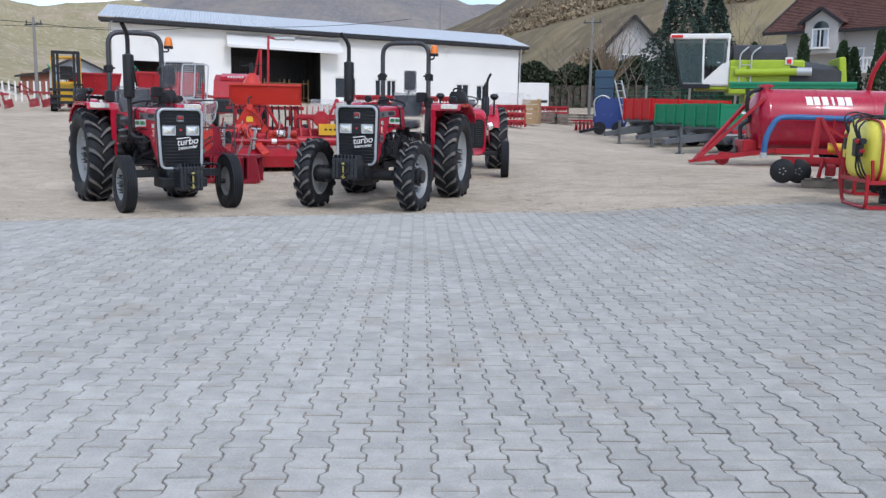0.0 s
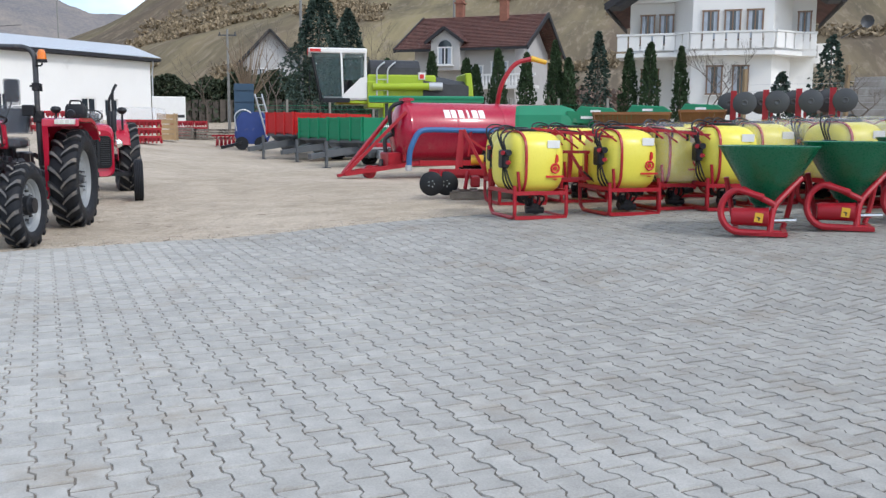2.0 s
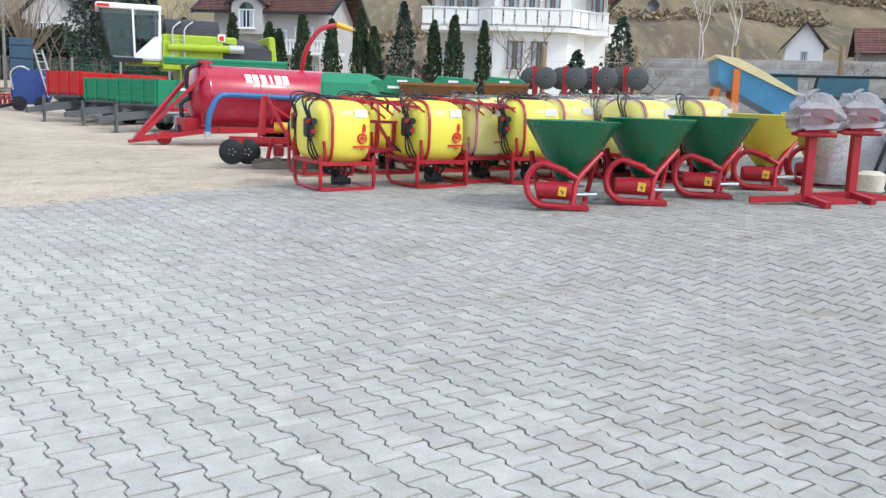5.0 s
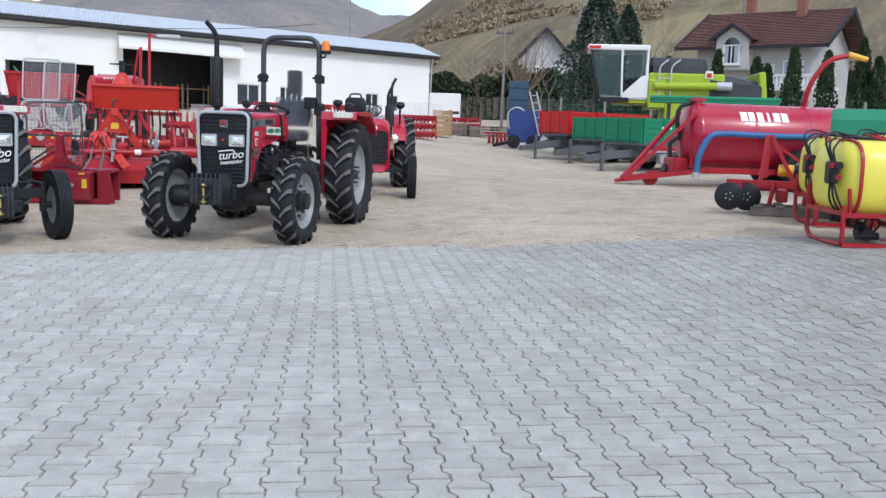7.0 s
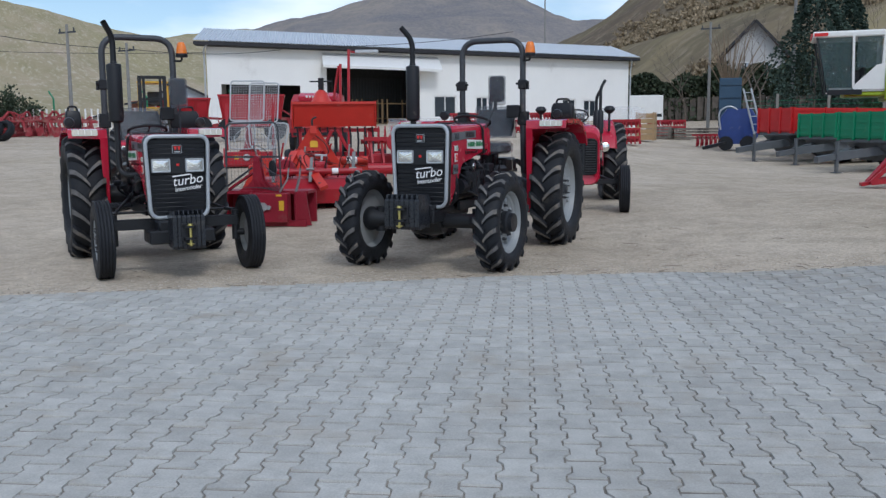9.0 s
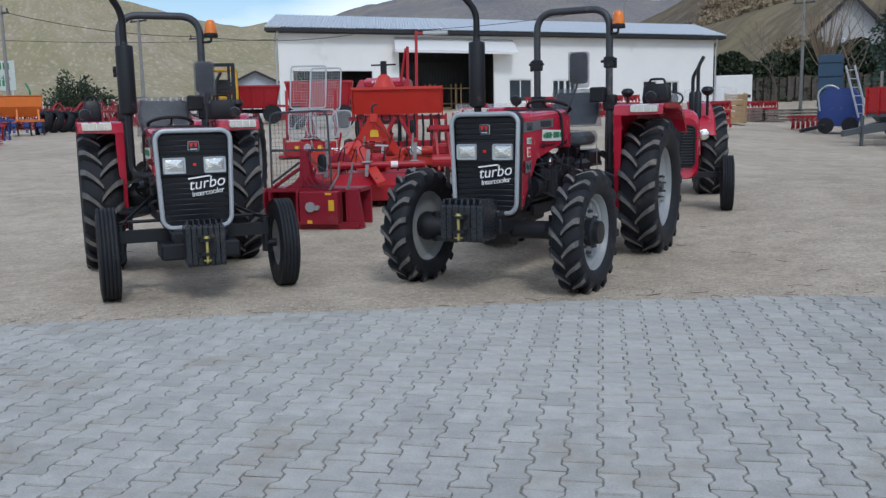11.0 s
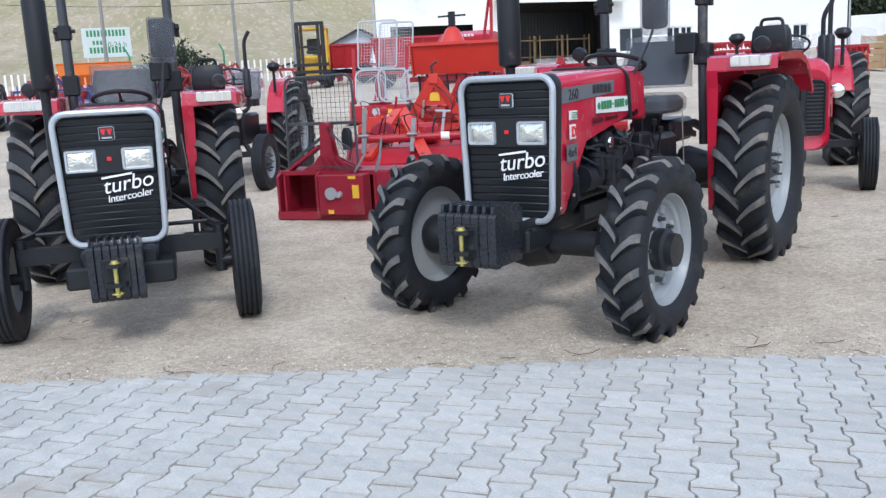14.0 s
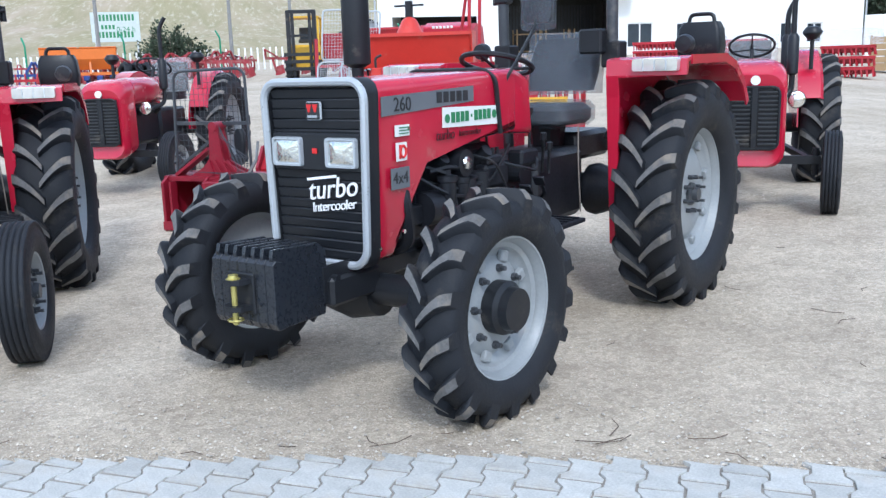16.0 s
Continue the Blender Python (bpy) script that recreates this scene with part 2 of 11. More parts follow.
def bar(bm, a, b, w, h, up=(0, 0, 1)):
    """A rectangular bar from a to b, w wide and h high."""
    a, b = Vector(a), Vector(b)
    d = (b - a).normalized()
    u = Vector(up)
    if abs(d.dot(u)) > 0.98:
        u = Vector((0, 1, 0))
    s = d.cross(u).normalized()
    u = s.cross(d).normalized()
    vs = [bm.verts.new(p + s * (i * w / 2) + u * (j * h / 2)) for p in (a, b) for i, j in ((-1, -1), (1, -1), (1, 1), (-1, 1))]
    for f in ((0, 1, 2, 3), (7, 6, 5, 4), (0, 4, 5, 1), (1, 5, 6, 2), (2, 6, 7, 3), (3, 7, 4, 0)):
        bm.faces.new([vs[i] for i in f])
    return bm


def tube(bm, pts, r, seg=10, closed=False, caps=True):
    """A round tube along points."""
    pts = [Vector(p) for p in pts]
    n = len(pts)
    rings = []
    side = None
    for i, p in enumerate(pts):
        a = pts[(i - 1) % n] if closed or i else p
        b = pts[(i + 1) % n] if closed or i < n - 1 else p
        d = (b - a).normalized()
        if side is None:
            side = d.orthogonal().normalized()
        else:
            side = (side - d * side.dot(d)).normalized()
        o = d.cross(side)
        rr = r[i] if isinstance(r, (list, tuple)) else r
        rings.append([bm.verts.new(p + (side * math.cos(k * math.tau / seg) + o * math.sin(k * math.tau / seg)) * rr) for k in range(seg)])
    for i in range(n if closed else n - 1):
        u, v = rings[i], rings[(i + 1) % n]
        for k in range(seg):
            bm.faces.new((u[k], u[(k + 1) % seg], v[(k + 1) % seg], v[k]))
    if caps and not closed:
        bm.faces.new(rings[0][::-1])
        bm.faces.new(rings[-1])
    return bm


def bend(pts, r=0.1, k=5):
    """Rounds the corners of a polyline."""
    pts = [Vector(p) for p in pts]
    out = [pts[0]]
    for a, b, c in zip(pts, pts[1:], pts[2:]):
        d1, d2 = (a - b), (c - b)
        q = min(r, d1.length * 0.49, d2.length * 0.49)
        p1, p2 = b + d1.normalized() * q, b + d2.normalized() * q
        for i in range(k + 1):
            t = i / k
            out.append(p1 * (1 - t) ** 2 + b * (2 * t * (1 - t)) + p2 * t ** 2)
    out.append(pts[-1])
    return out


def lathe(bm, prof, seg=32, axis="Z", c=(0, 0, 0), closed=False):
    """Turns a profile of (radius, height) about an axis through c."""
    c = Vector(c)
    rings = []
    for r, h in prof:
        ring = []
        for k in range(seg):
            a = k * math.tau / seg
            u, v = r * math.cos(a), r * math.sin(a)
            p = {"Z": (u, v, h), "X": (h, u, v), "Y": (u, h, v)}[axis]
            ring.append(bm.verts.new(c + Vector(p)))
        rings.append(ring)
    m = len(rings)
    for i in range(m if closed else m - 1):
        u, v = rings[i], rings[(i + 1) % m]
        for k in range(seg):
            bm.faces.new((u[k], u[(k + 1) % seg], v[(k + 1) % seg], v[k]))
    return bm


def prism(bm, poly, axis, lo, hi, bevel=0.0, seg=2):
    """A polygon drawn across an axis and pushed from lo to hi along it."""
    def at(p, h):
        return {"X": (h, p[0], p[1]), "Y": (p[0], h, p[1]), "Z": (p[0], p[1], h)}[axis]
    a = [bm.verts.new(at(p, lo)) for p in poly]
    b = [bm.verts.new(at(p, hi)) for p in poly]
    n = len(poly)
    fs = [bm.faces.new(a[::-1]), bm.faces.new(b)]
    fs += [bm.faces.new((a[i], a[(i + 1) % n], b[(i + 1) % n], b[i])) for i in range(n)]
    if bevel:
        es = list({e for f in fs[:2] for e in f.edges})
        bmesh.ops.bevel(bm, geom=es, offset=bevel, segments=seg, affect="EDGES", profile=0.5)
    return bm


def loft(bm, rings, caps=True):
    """Joins rings of equal count."""
    rs = [[bm.verts.new(p) for p in ring] for ring in rings]
    n = len(rs[0])
    for u, v in zip(rs, rs[1:]):
        for k in range(n):
            bm.faces.new((u[k], u[(k + 1) % n], v[(k + 1) % n], v[k]))
    if caps:
        bm.faces.new(rs[0][::-1])
        bm.faces.new(rs[-1])
    return bm


def rrect(w, h, r, k=4):
    """A rounded rectangle as points."""
    out = []
    for sx, sy, a0 in ((1, 1, 0), (-1, 1, 90), (-1, -1, 180), (1, -1, 270)):
        for i in range(k + 1):
            a = radians(a0 + 90 * i / k)
            out.append((sx * (w / 2 - r) + r * math.cos(a), sy * (h / 2 - r) + r * math.sin(a)))
    return out


def lettering(text, size, mat, parent, m, shear=0.0, name="lettering", depth=0.001, spacing=1.0):
    cu = bpy.data.curves.new("letters", "FONT")
    cu.body, cu.size, cu.extrude, cu.shear, cu.align_x, cu.align_y = text, size, depth, shear, "CENTER", "CENTER"
    cu.space_character = spacing
    tmp = bpy.data.objects.new("letters", cu)
    scene.collection.objects.link(tmp)
    bpy.context.view_layer.update()
    me = bpy.data.meshes.new_from_object(tmp)
    bpy.data.objects.remove(tmp)
    bpy.data.curves.remove(cu)
    me.materials.clear()
    me.materials.append(mat)
    ob = new(name, me)
    ob.parent, ob.matrix_basis = parent, m
    return ob


def ground_z(x, y):
    """The paving lies level; the yard swells to the east and climbs slowly to the north."""
    u = max(0.0, 0.75 * x + 0.45 * y - 6.0)
    s = 0.3 * x + 0.95 * y
    east = 0.28 * (1 - math.exp(-u / 1.6)) + 0.03 * max(0.0, min(x, 40.0) - 6.0) + 0.00055 * max(0.0, min(s, 95.0) - 20.0) ** 2
    west = 0.05 * min(max(y - 13.2, 0.0), 16.8) + 0.03 * min(max(y - 30.0, 0.0), 60.0)
    w = 1 / (1 + math.exp(min(60.0, (x - 1.0) / 1.5)))
    return -0.012 + (1 - w) * east + w * west


# ---- ground, pavement, hills ----
def gravel_material():
    m = bpy.data.materials.new("yard_gravel")
    m.use_nodes = True
    n, l = m.node_tree.nodes, m.node_tree.links
    b = n["Principled BSDF"]
    co = n.new("ShaderNodeTexCoord")

    def tex(scale, detail, rough=0.6):
        t = n.new("ShaderNodeTexNoise")
        t.inputs["Scale"].default_value, t.inputs["Detail"].default_value, t.inputs["Roughness"].default_value = scale, detail, rough
        l.new(co.outputs["Object"], t.inputs["Vector"])
        return t

    def ramp(src, a, b2, ca, cb):
        r = n.new("ShaderNodeValToRGB")
        r.color_ramp.elements[0].position, r.color_ramp.elements[1].position = a, b2
        r.color_ramp.elements[0].color, r.color_ramp.elements[1].color = (*ca, 1), (*cb, 1)
        l.new(src, r.inputs[0])
        return r.outputs[0]

    broad, mid, fine = tex(0.22, 5), tex(2.3, 6), tex(60, 8, 0.85)
    stones = n.new("ShaderNodeTexVoronoi")
    stones.inputs["Scale"].default_value = 70
    stones.inputs["Randomness"].default_value = 1.0
    l.new(co.outputs["Object"], stones.inputs["Vector"])
    base = ramp(broad.outputs["Fac"], 0.35, 0.68, (0.50, 0.432, 0.338), (0.645, 0.572, 0.472))
    midc = ramp(mid.outputs["Fac"], 0.36, 0.62, (0.86, 0.85, 0.84), (1.06, 1.06, 1.05))
    finec = ramp(fine.outputs["Fac"], 0.3, 0.7, (0.74, 0.73, 0.71), (1.20, 1.20, 1.20))
    stc = ramp(stones.outputs["Distance"], 0.08, 0.5, (1.18, 1.18, 1.18), (0.86, 0.85, 0.84))
    peb = n.new("ShaderNodeTexVoronoi")
    peb.inputs["Scale"].default_value = 32
    l.new(co.outputs["Object"], peb.inputs["Vector"])
    pebc = ramp(peb.outputs["Color"], 0.0, 1.0, (0.80, 0.79, 0.78), (1.16, 1.16, 1.16))
    out = base
    for c in (midc, finec, stc, pebc):
        x = n.new("ShaderNodeMixRGB")
        x.blend_type = "MULTIPLY"
        x.inputs[0].default_value = 1
        l.new(out, x.inputs[1])
        l.new(c, x.inputs[2])
        out = x.outputs[0]
    l.new(out, b.inputs["Base Color"])
    b.inputs["Roughness"].default_value = 0.92
    b.inputs["Specular IOR Level"].default_value = 0.2
    add = n.new("ShaderNodeMath")
    add.operation = "SUBTRACT"
    l.new(fine.outputs["Fac"], add.inputs[0])
    l.new(stones.outputs["Distance"], add.inputs[1])
    bu = n.new("ShaderNodeBump")
    bu.inputs["Strength"].default_value, bu.inputs["Distance"].default_value = 0.45, 0.014
    l.new(add.outputs[0], bu.inputs["Height"])
    l.new(bu.outputs[0], b.inputs["Normal"])
    return m


M_GRAVEL = gravel_material()
M_PAVER = material("paver_concrete", (0.468, 0.463, 0.434), 0.85, vary=0.20, scale=8.0, fine=110, bump=0.20, bump_scale=140, dirt=(0.35, 0.295, 0.225), dirt_amount=0.26, dirt_scale=1.7, island=0.085, spec=0.25)
M_PAVER1 = material("paver_concrete_single", (0.468, 0.463, 0.434), 0.85, vary=0.20, scale=8.0, fine=110, bump=0.20, bump_scale=140, dirt=(0.35, 0.295, 0.225), dirt_amount=0.26, dirt_scale=3.0, rand=0.085, spec=0.25)


def darken_along_x(m, x0, x1, low):
    """Darkens the base colour along x, towards the side where the machines stand, broken up by noise."""
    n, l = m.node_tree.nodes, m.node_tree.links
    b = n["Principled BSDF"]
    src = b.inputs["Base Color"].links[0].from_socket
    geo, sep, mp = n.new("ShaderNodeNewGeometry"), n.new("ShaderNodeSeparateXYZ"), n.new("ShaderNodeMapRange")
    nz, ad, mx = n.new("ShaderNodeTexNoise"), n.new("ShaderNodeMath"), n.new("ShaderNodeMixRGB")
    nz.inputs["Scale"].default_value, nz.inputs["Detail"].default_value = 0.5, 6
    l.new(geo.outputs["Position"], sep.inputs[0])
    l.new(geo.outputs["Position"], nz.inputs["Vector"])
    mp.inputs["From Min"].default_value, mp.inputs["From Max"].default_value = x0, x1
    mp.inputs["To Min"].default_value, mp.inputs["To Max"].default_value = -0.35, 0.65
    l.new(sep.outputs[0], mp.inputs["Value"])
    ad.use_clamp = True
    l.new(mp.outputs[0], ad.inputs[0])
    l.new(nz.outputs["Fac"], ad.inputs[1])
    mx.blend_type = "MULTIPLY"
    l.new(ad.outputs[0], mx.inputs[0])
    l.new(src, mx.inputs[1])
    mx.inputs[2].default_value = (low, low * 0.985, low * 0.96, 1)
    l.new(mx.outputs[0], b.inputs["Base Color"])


# dirt film and a building's soft shade put into the paver colour eastward
darken_along_x(M_PAVER, -1.0, 6.5, 0.70)
M_STONE = material("loose_stone", (0.52, 0.47, 0.40), 0.9, vary=0.2, island=0.35)
M_TWIG = material("dry_twig", (0.10, 0.07, 0.05), 0.9, vary=0.3, island=0.4)


def edges(lo, hi, near_lo, near_hi, step, grow=1.25):
    """Grid lines: even in the near range, widening away from it."""
    vals = list(np.arange(near_lo, near_hi + 1e-6, step))
    d, v = step, near_hi
    while v < hi:
        d *= grow
        v += d
        vals.append(min(v, hi))
    d, v = step, near_lo
    while v > lo:
        d *= grow
        v -= d
        vals.insert(0, max(v, lo))
    return vals


gx, gy = edges(-1500, 1500, -16, 24, 0.4), edges(-300, 2600, -4, 34, 0.4)
gv = []
for yy in gy:
    for xx in gx:
        near = max(0.0, 1 - max(abs(xx) / 60, abs(yy) / 90))
        bumps = 0.022 * noise.noise((xx * 0.35, yy * 0.35, 3.0)) * near if yy > 12.2 else 0.0
        gv.append((xx, yy, ground_z(xx, yy) + bumps - (0.004 if yy < 12 else 0)))
nx = len(gx)
gf = [(j * nx + i, j * nx + i + 1, (j + 1) * nx + i + 1, (j + 1) * nx + i) for j in range(len(gy) - 1) for i in range(nx - 1)]
gme = bpy.data.meshes.new("ground")
gme.from_pydata(gv, [], gf)
gme.materials.append(M_GRAVEL)
gme.polygons.foreach_set("use_smooth", [True] * len(gme.polygons))
ground = tagged(new("ground", gme), "pale dusty gravel yard with wheel tracks", "ground", kind="structure")


def pave_edge(x):
    """Far edge of the paving: a slant in the west, then along the rows."""
    if x < -1.0:
        return 11.18 + (x + 1.0) * 0.375
    if x < 0.5:
        return 11.18 + (x + 1.0) * 0.28
    return 11.60 + (x - 0.5) * 0.02


# an I-shaped interlocking paver: outline with wide heads and a narrow waist
PW, PL, PA = 0.139, 0.200, 0.0125
HALF = [(0.10, PA), (0.066, PA), (0.034, -PA), (-0.034, -PA), (-0.066, PA), (-0.10, PA)]


def paver_outline(inset):
    right = [(PW / 2 + a - inset, y - math.copysign(inset * 2.05 if abs(y) > 0.09 else 0, y)) for y, a in HALF]
    left = [(-x, y) for x, y in reversed(right)]
    return right + left


OUT, TOP = paver_outline(0.0022), paver_outline(0.0052)
PDIR = radians(4.96)
PU = Vector((math.cos(PDIR), math.sin(PDIR)))
PV = Vector((-math.sin(PDIR), math.cos(PDIR)))
N12 = 12
PFACES = [tuple(range(N12 - 1, -1, -1))] + [(k, (k + 1) % N12, N12 + (k + 1) % N12, N12 + k) for k in range(N12)]


def paver_verts(rng):
    lift, tx, ty = rng.uniform(-0.0025, 0.0025), rng.uniform(-0.012, 0.012), rng.uniform(-0.012, 0.012)
    top = [(x + rng.gauss(0, 0.0013), y + rng.gauss(0, 0.0016), 0.002 + lift + x * tx + y * ty) for x, y in TOP]
    low = [(x, y, -0.022) for x, y in OUT]
    return top + low


rng = random.Random(5)
far_v, far_f, near_list = [], [], []
for ci in range(-95, 190):
    for ri in range(-22, 72):
        u, v = ci * PW, ri * PL + (PL / 2 if ci % 2 else 0)
        cx, cy = PU.x * u + PV.x * v, PU.y * u + PV.y * v
        rim_y = pave_edge(cx) + rng.uniform(-0.02, 0.015)
        if cy > rim_y + PL * 0.36 or cx < -11 or cx > 22 or cy < -3.5:
            continue
        cut = cy + PL * 0.5 > rim_y
        if -2.75 < cx < 0.35 and cy > 8.75 and not cut:
            near_list.append((cx, cy))
            continue
        base = len(far_v)
        for x, y, z in paver_verts(rng):
            wx, wy = cx + PU.x * x + PV.x * y, cy + PU.y * x + PV.y * y
            if cut and wy > rim_y:
                wy = rim_y - 0.0005 * (wy - rim_y)
            far_v.append((wx, wy, ground_z(wx, wy) + 0.012 + z))
        far_f += [tuple(base + i for i in f) for f in PFACES]

pavement = tagged(new("pavement"), "grey interlocking concrete block paving with sandy joints", "pavement", kind="structure")
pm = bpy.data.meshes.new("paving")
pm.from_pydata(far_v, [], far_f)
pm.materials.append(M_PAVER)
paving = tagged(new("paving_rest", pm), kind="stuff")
paving.parent = pavement
# dark sandy bed that shows in the joints
M_BED = material("joint_sand", (0.32, 0.29, 0.25), 0.95, vary=0.35, scale=0.8, fine=40, dirt=(0.12, 0.10, 0.078), dirt_amount=0.38, dirt_scale=3.5)
darken_along_x(M_BED, -2.0, 4.0, 0.42)
bx_, by_ = list(np.arange(-11, 22.01, 0.2)), 150
bv = [(x, y, ground_z(x, y) + 0.0070) for x in bx_ for y in np.linspace(-3.4, pave_edge(x) - 0.03, by_)]
bf = [(i * by_ + j, (i + 1) * by_ + j, (i + 1) * by_ + j + 1, i * by_ + j + 1) for i in range(len(bx_) - 1) for j in range(by_ - 1)]
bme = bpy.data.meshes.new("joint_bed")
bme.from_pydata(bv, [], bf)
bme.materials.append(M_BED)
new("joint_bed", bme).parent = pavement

# loose stones and twigs along the edge of the paving and by the wheels
rng = random.Random(11)
sv, sf = [], []
OCT = [(1, 0, 0), (-1, 0, 0), (0, 1, 0), (0, -1, 0), (0, 0, 1), (0, 0, -1)]
OF = [(0, 2, 4), (2, 1, 4), (1, 3, 4), (3, 0, 4), (2, 0, 5), (1, 2, 5), (3, 1, 5), (0, 3, 5)]
for i in range(15000):
    x = rng.uniform(-9, 5)
    e = pave_edge(x)
    y = e + (rng.random() ** 2.2) * 6.0 + 0.02 if i % 3 else e + rng.random() ** 2 * 0.7
    r = 0.0025 + 0.007 * rng.random() ** 3
    b0 = len(sv)
    a = rng.uniform(0, math.tau)
    ca, sa2 = math.cos(a), math.sin(a)
    for ox, oy, oz in OCT:
        q = r * rng.uniform(0.7, 1.3)
        sv.append((x + (ox * ca - oy * sa2) * q, y + (ox * sa2 + oy * ca) * q, ground_z(x, y) + 0.004 + oz * q * 0.7))
    sf += [tuple(b0 + k for k in f) for f in OF]
sm = bpy.data.meshes.new("loose_stones")
sm.from_pydata(sv, [], sf)
sm.materials.append(M_STONE)
tagged(new("loose_stones", sm), "small pale stones scattered on the gravel", "stones", kind="stuff")
bm = B()
for i in range(80):
    x = rng.uniform(-8, 4)
    y = pave_edge(x) + rng.uniform(0.0, 0.25) if i % 2 else pave_edge(x) + rng.uniform(0.1, 4)
    a, L = rng.uniform(0, math.tau), rng.uniform(0.03, 0.12)
    z = ground_z(x, y) + 0.008
    tube(bm, [(x, y, z), (x + L * math.cos(a), y + L * math.sin(a), z + 0.002), (x + 1.7 * L * math.cos(a + 0.3), y + 1.7 * L * math.sin(a + 0.3), z)], 0.002, 4)
tagged(part("twigs", bm, M_TWIG), "dry twigs and straw on the gravel", "twigs", kind="stuff")


def hill_material(name, cols, scale, fine=0.32, gully=None):
    """Scrub and grass in patches at two scales; gully: bearing along which they run down the slope."""
    m = bpy.data.materials.new(name)
    m.use_nodes = True
    n, l = m.node_tree.nodes, m.node_tree.links
    b = n["Principled BSDF"]
    b.inputs["Roughness"].default_value = 1.0
    b.inputs["Specular IOR Level"].default_value = 0.05
    co = n.new("ShaderNodeTexCoord")
    where = co.outputs["Object"]
    if gully is not None:
        for turn, size in ((radians(gully), (1, 1, 1)), (0, (1, 0.16, 0.16))):
            mp = n.new("ShaderNodeMapping")
            mp.inputs["Rotation"].default_value[2] = turn
            mp.inputs["Scale"].default_value = size
            l.new(where, mp.inputs["Vector"])
            where = mp.outputs[0]
    out = None
    for k, s in enumerate((scale, scale * 7, scale * 40)):
        t = n.new("ShaderNodeTexNoise")
        t.inputs["Scale"].default_value, t.inputs["Detail"].default_value, t.inputs["Roughness"].default_value = s, 8, 0.68
        l.new(where, t.inputs["Vector"])
        r = n.new("ShaderNodeValToRGB")
        r.color_ramp.elements[0].position, r.color_ramp.elements[1].position = (0.38, 0.62) if k < 2 else ((0.42, 0.58) if gully is None else (0.52, 0.64))
        l.new(t.outputs["Fac"], r.inputs[0])
        if k == 0:
            mx = n.new("ShaderNodeMixRGB")
            mx.inputs[1].default_value, mx.inputs[2].default_value = (*cols[0], 1), (*cols[1], 1)
            l.new(r.outputs[0], mx.inputs[0])
        else:
            mx = n.new("ShaderNodeMixRGB")
            f = n.new("ShaderNodeMath")
            f.operation = "MULTIPLY"
            f.inputs[1].default_value = 0.65 if k == 1 else fine
            l.new(r.outputs[0], f.inputs[0])
            l.new(f.outputs[0], mx.inputs[0])
            l.new(out, mx.inputs[1])
            mx.inputs[2].default_value = (*cols[k + 1], 1)
        out = mx.outputs[0]
    l.new(out, b.inputs["Base Color"])
    return m


M_HILLR = hill_material("brown_scrub", ((0.155, 0.118, 0.090), (0.265, 0.225, 0.130), (0.090, 0.080, 0.060), (0.27, 0.225, 0.165)), 0.014, 0.7, 32)
M_HILLL = hill_material("stony_pasture", ((0.335, 0.295, 0.165), (0.43, 0.345, 0.26), (0.255, 0.235, 0.125), (0.60, 0.53, 0.43)), 0.009, 0.5, -37)
# bluish tones put distance haze and cloud shadow into the forest colour
M_MOUNT = hill_material("hazy_mountain_forest", ((0.30, 0.265, 0.23), (0.15, 0.155, 0.18), (0.165, 0.165, 0.17), (0.38, 0.33, 0.285)), 0.0036)


def hill(name, mat, label, az0, az1, r0, r1, ridge, base, rough, steps=150, rings=44, seed=0.0):
    """A slope that climbs from r0 to its ridge at r1; ridge(az) gives the height angle in degrees."""
    vs, fs = [], []
    for j in range(rings + 1):
        t = j / rings * 1.25
        for i in range(steps + 1):
            az = az0 + (az1 - az0) * i / steps
            r = r0 + (r1 - r0) * t
            top = math.tan(radians(ridge(az))) * r1
            up = t if t <= 1 else 2 - t * 1.0
            k = up * up * (1.9 - 0.9 * up) if up < 1 else 1
            x, y = r * math.sin(radians(az)), r * math.cos(radians(az))
            nz = noise.fractal((x / r1 * 7 + seed, y / r1 * 7, seed), 1.0, 2.1, 6) * rough * top * (0.25 + t * 0.55)
            vs.append((x, y, base + (top - base) * k + nz))
    for j in range(rings):
        for i in range(steps):
            a = j * (steps + 1) + i
            fs.append((a, a + 1, a + steps + 2, a + steps + 1))
    me = bpy.data.meshes.new(name)
    me.from_pydata(vs, [], fs)
    me.materials.append(mat)
    me.polygons.foreach_set("use_smooth", [True] * len(fs))
    return tagged(new(name, me), label, "hill", kind="structure")


hill_e = hill("backdrop_hill_east", M_HILLR, "brown scrub-covered hillside behind the houses", -12, 105, 105, 520, lambda a: 3 + 10.5 / (1 + math.exp(-(a - 1.2) / 4.2)), 2.2, 0.12, 220, 60, 1.7)
M_MEADOW = hill_material("spring_meadow", ((0.30, 0.275, 0.12), (0.36, 0.31, 0.165), (0.21, 0.205, 0.09), (0.33, 0.28, 0.17)), 0.014, 0.5, 45)
hill_e.data.materials.append(M_MEADOW)
for pl in hill_e.data.polygons:
    c = pl.center
    az, d = math.degrees(math.atan2(c.x, c.y)), math.hypot(c.x, c.y)
    wob = noise.fractal((c.x * 0.012, c.y * 0.012, 2.0), 1.0, 2.0, 4)
    if 42 + 8 * wob < az < 56 + 10 * wob and 325 + 60 * wob < d < 450 + 60 * wob:
        pl.material_index = 1
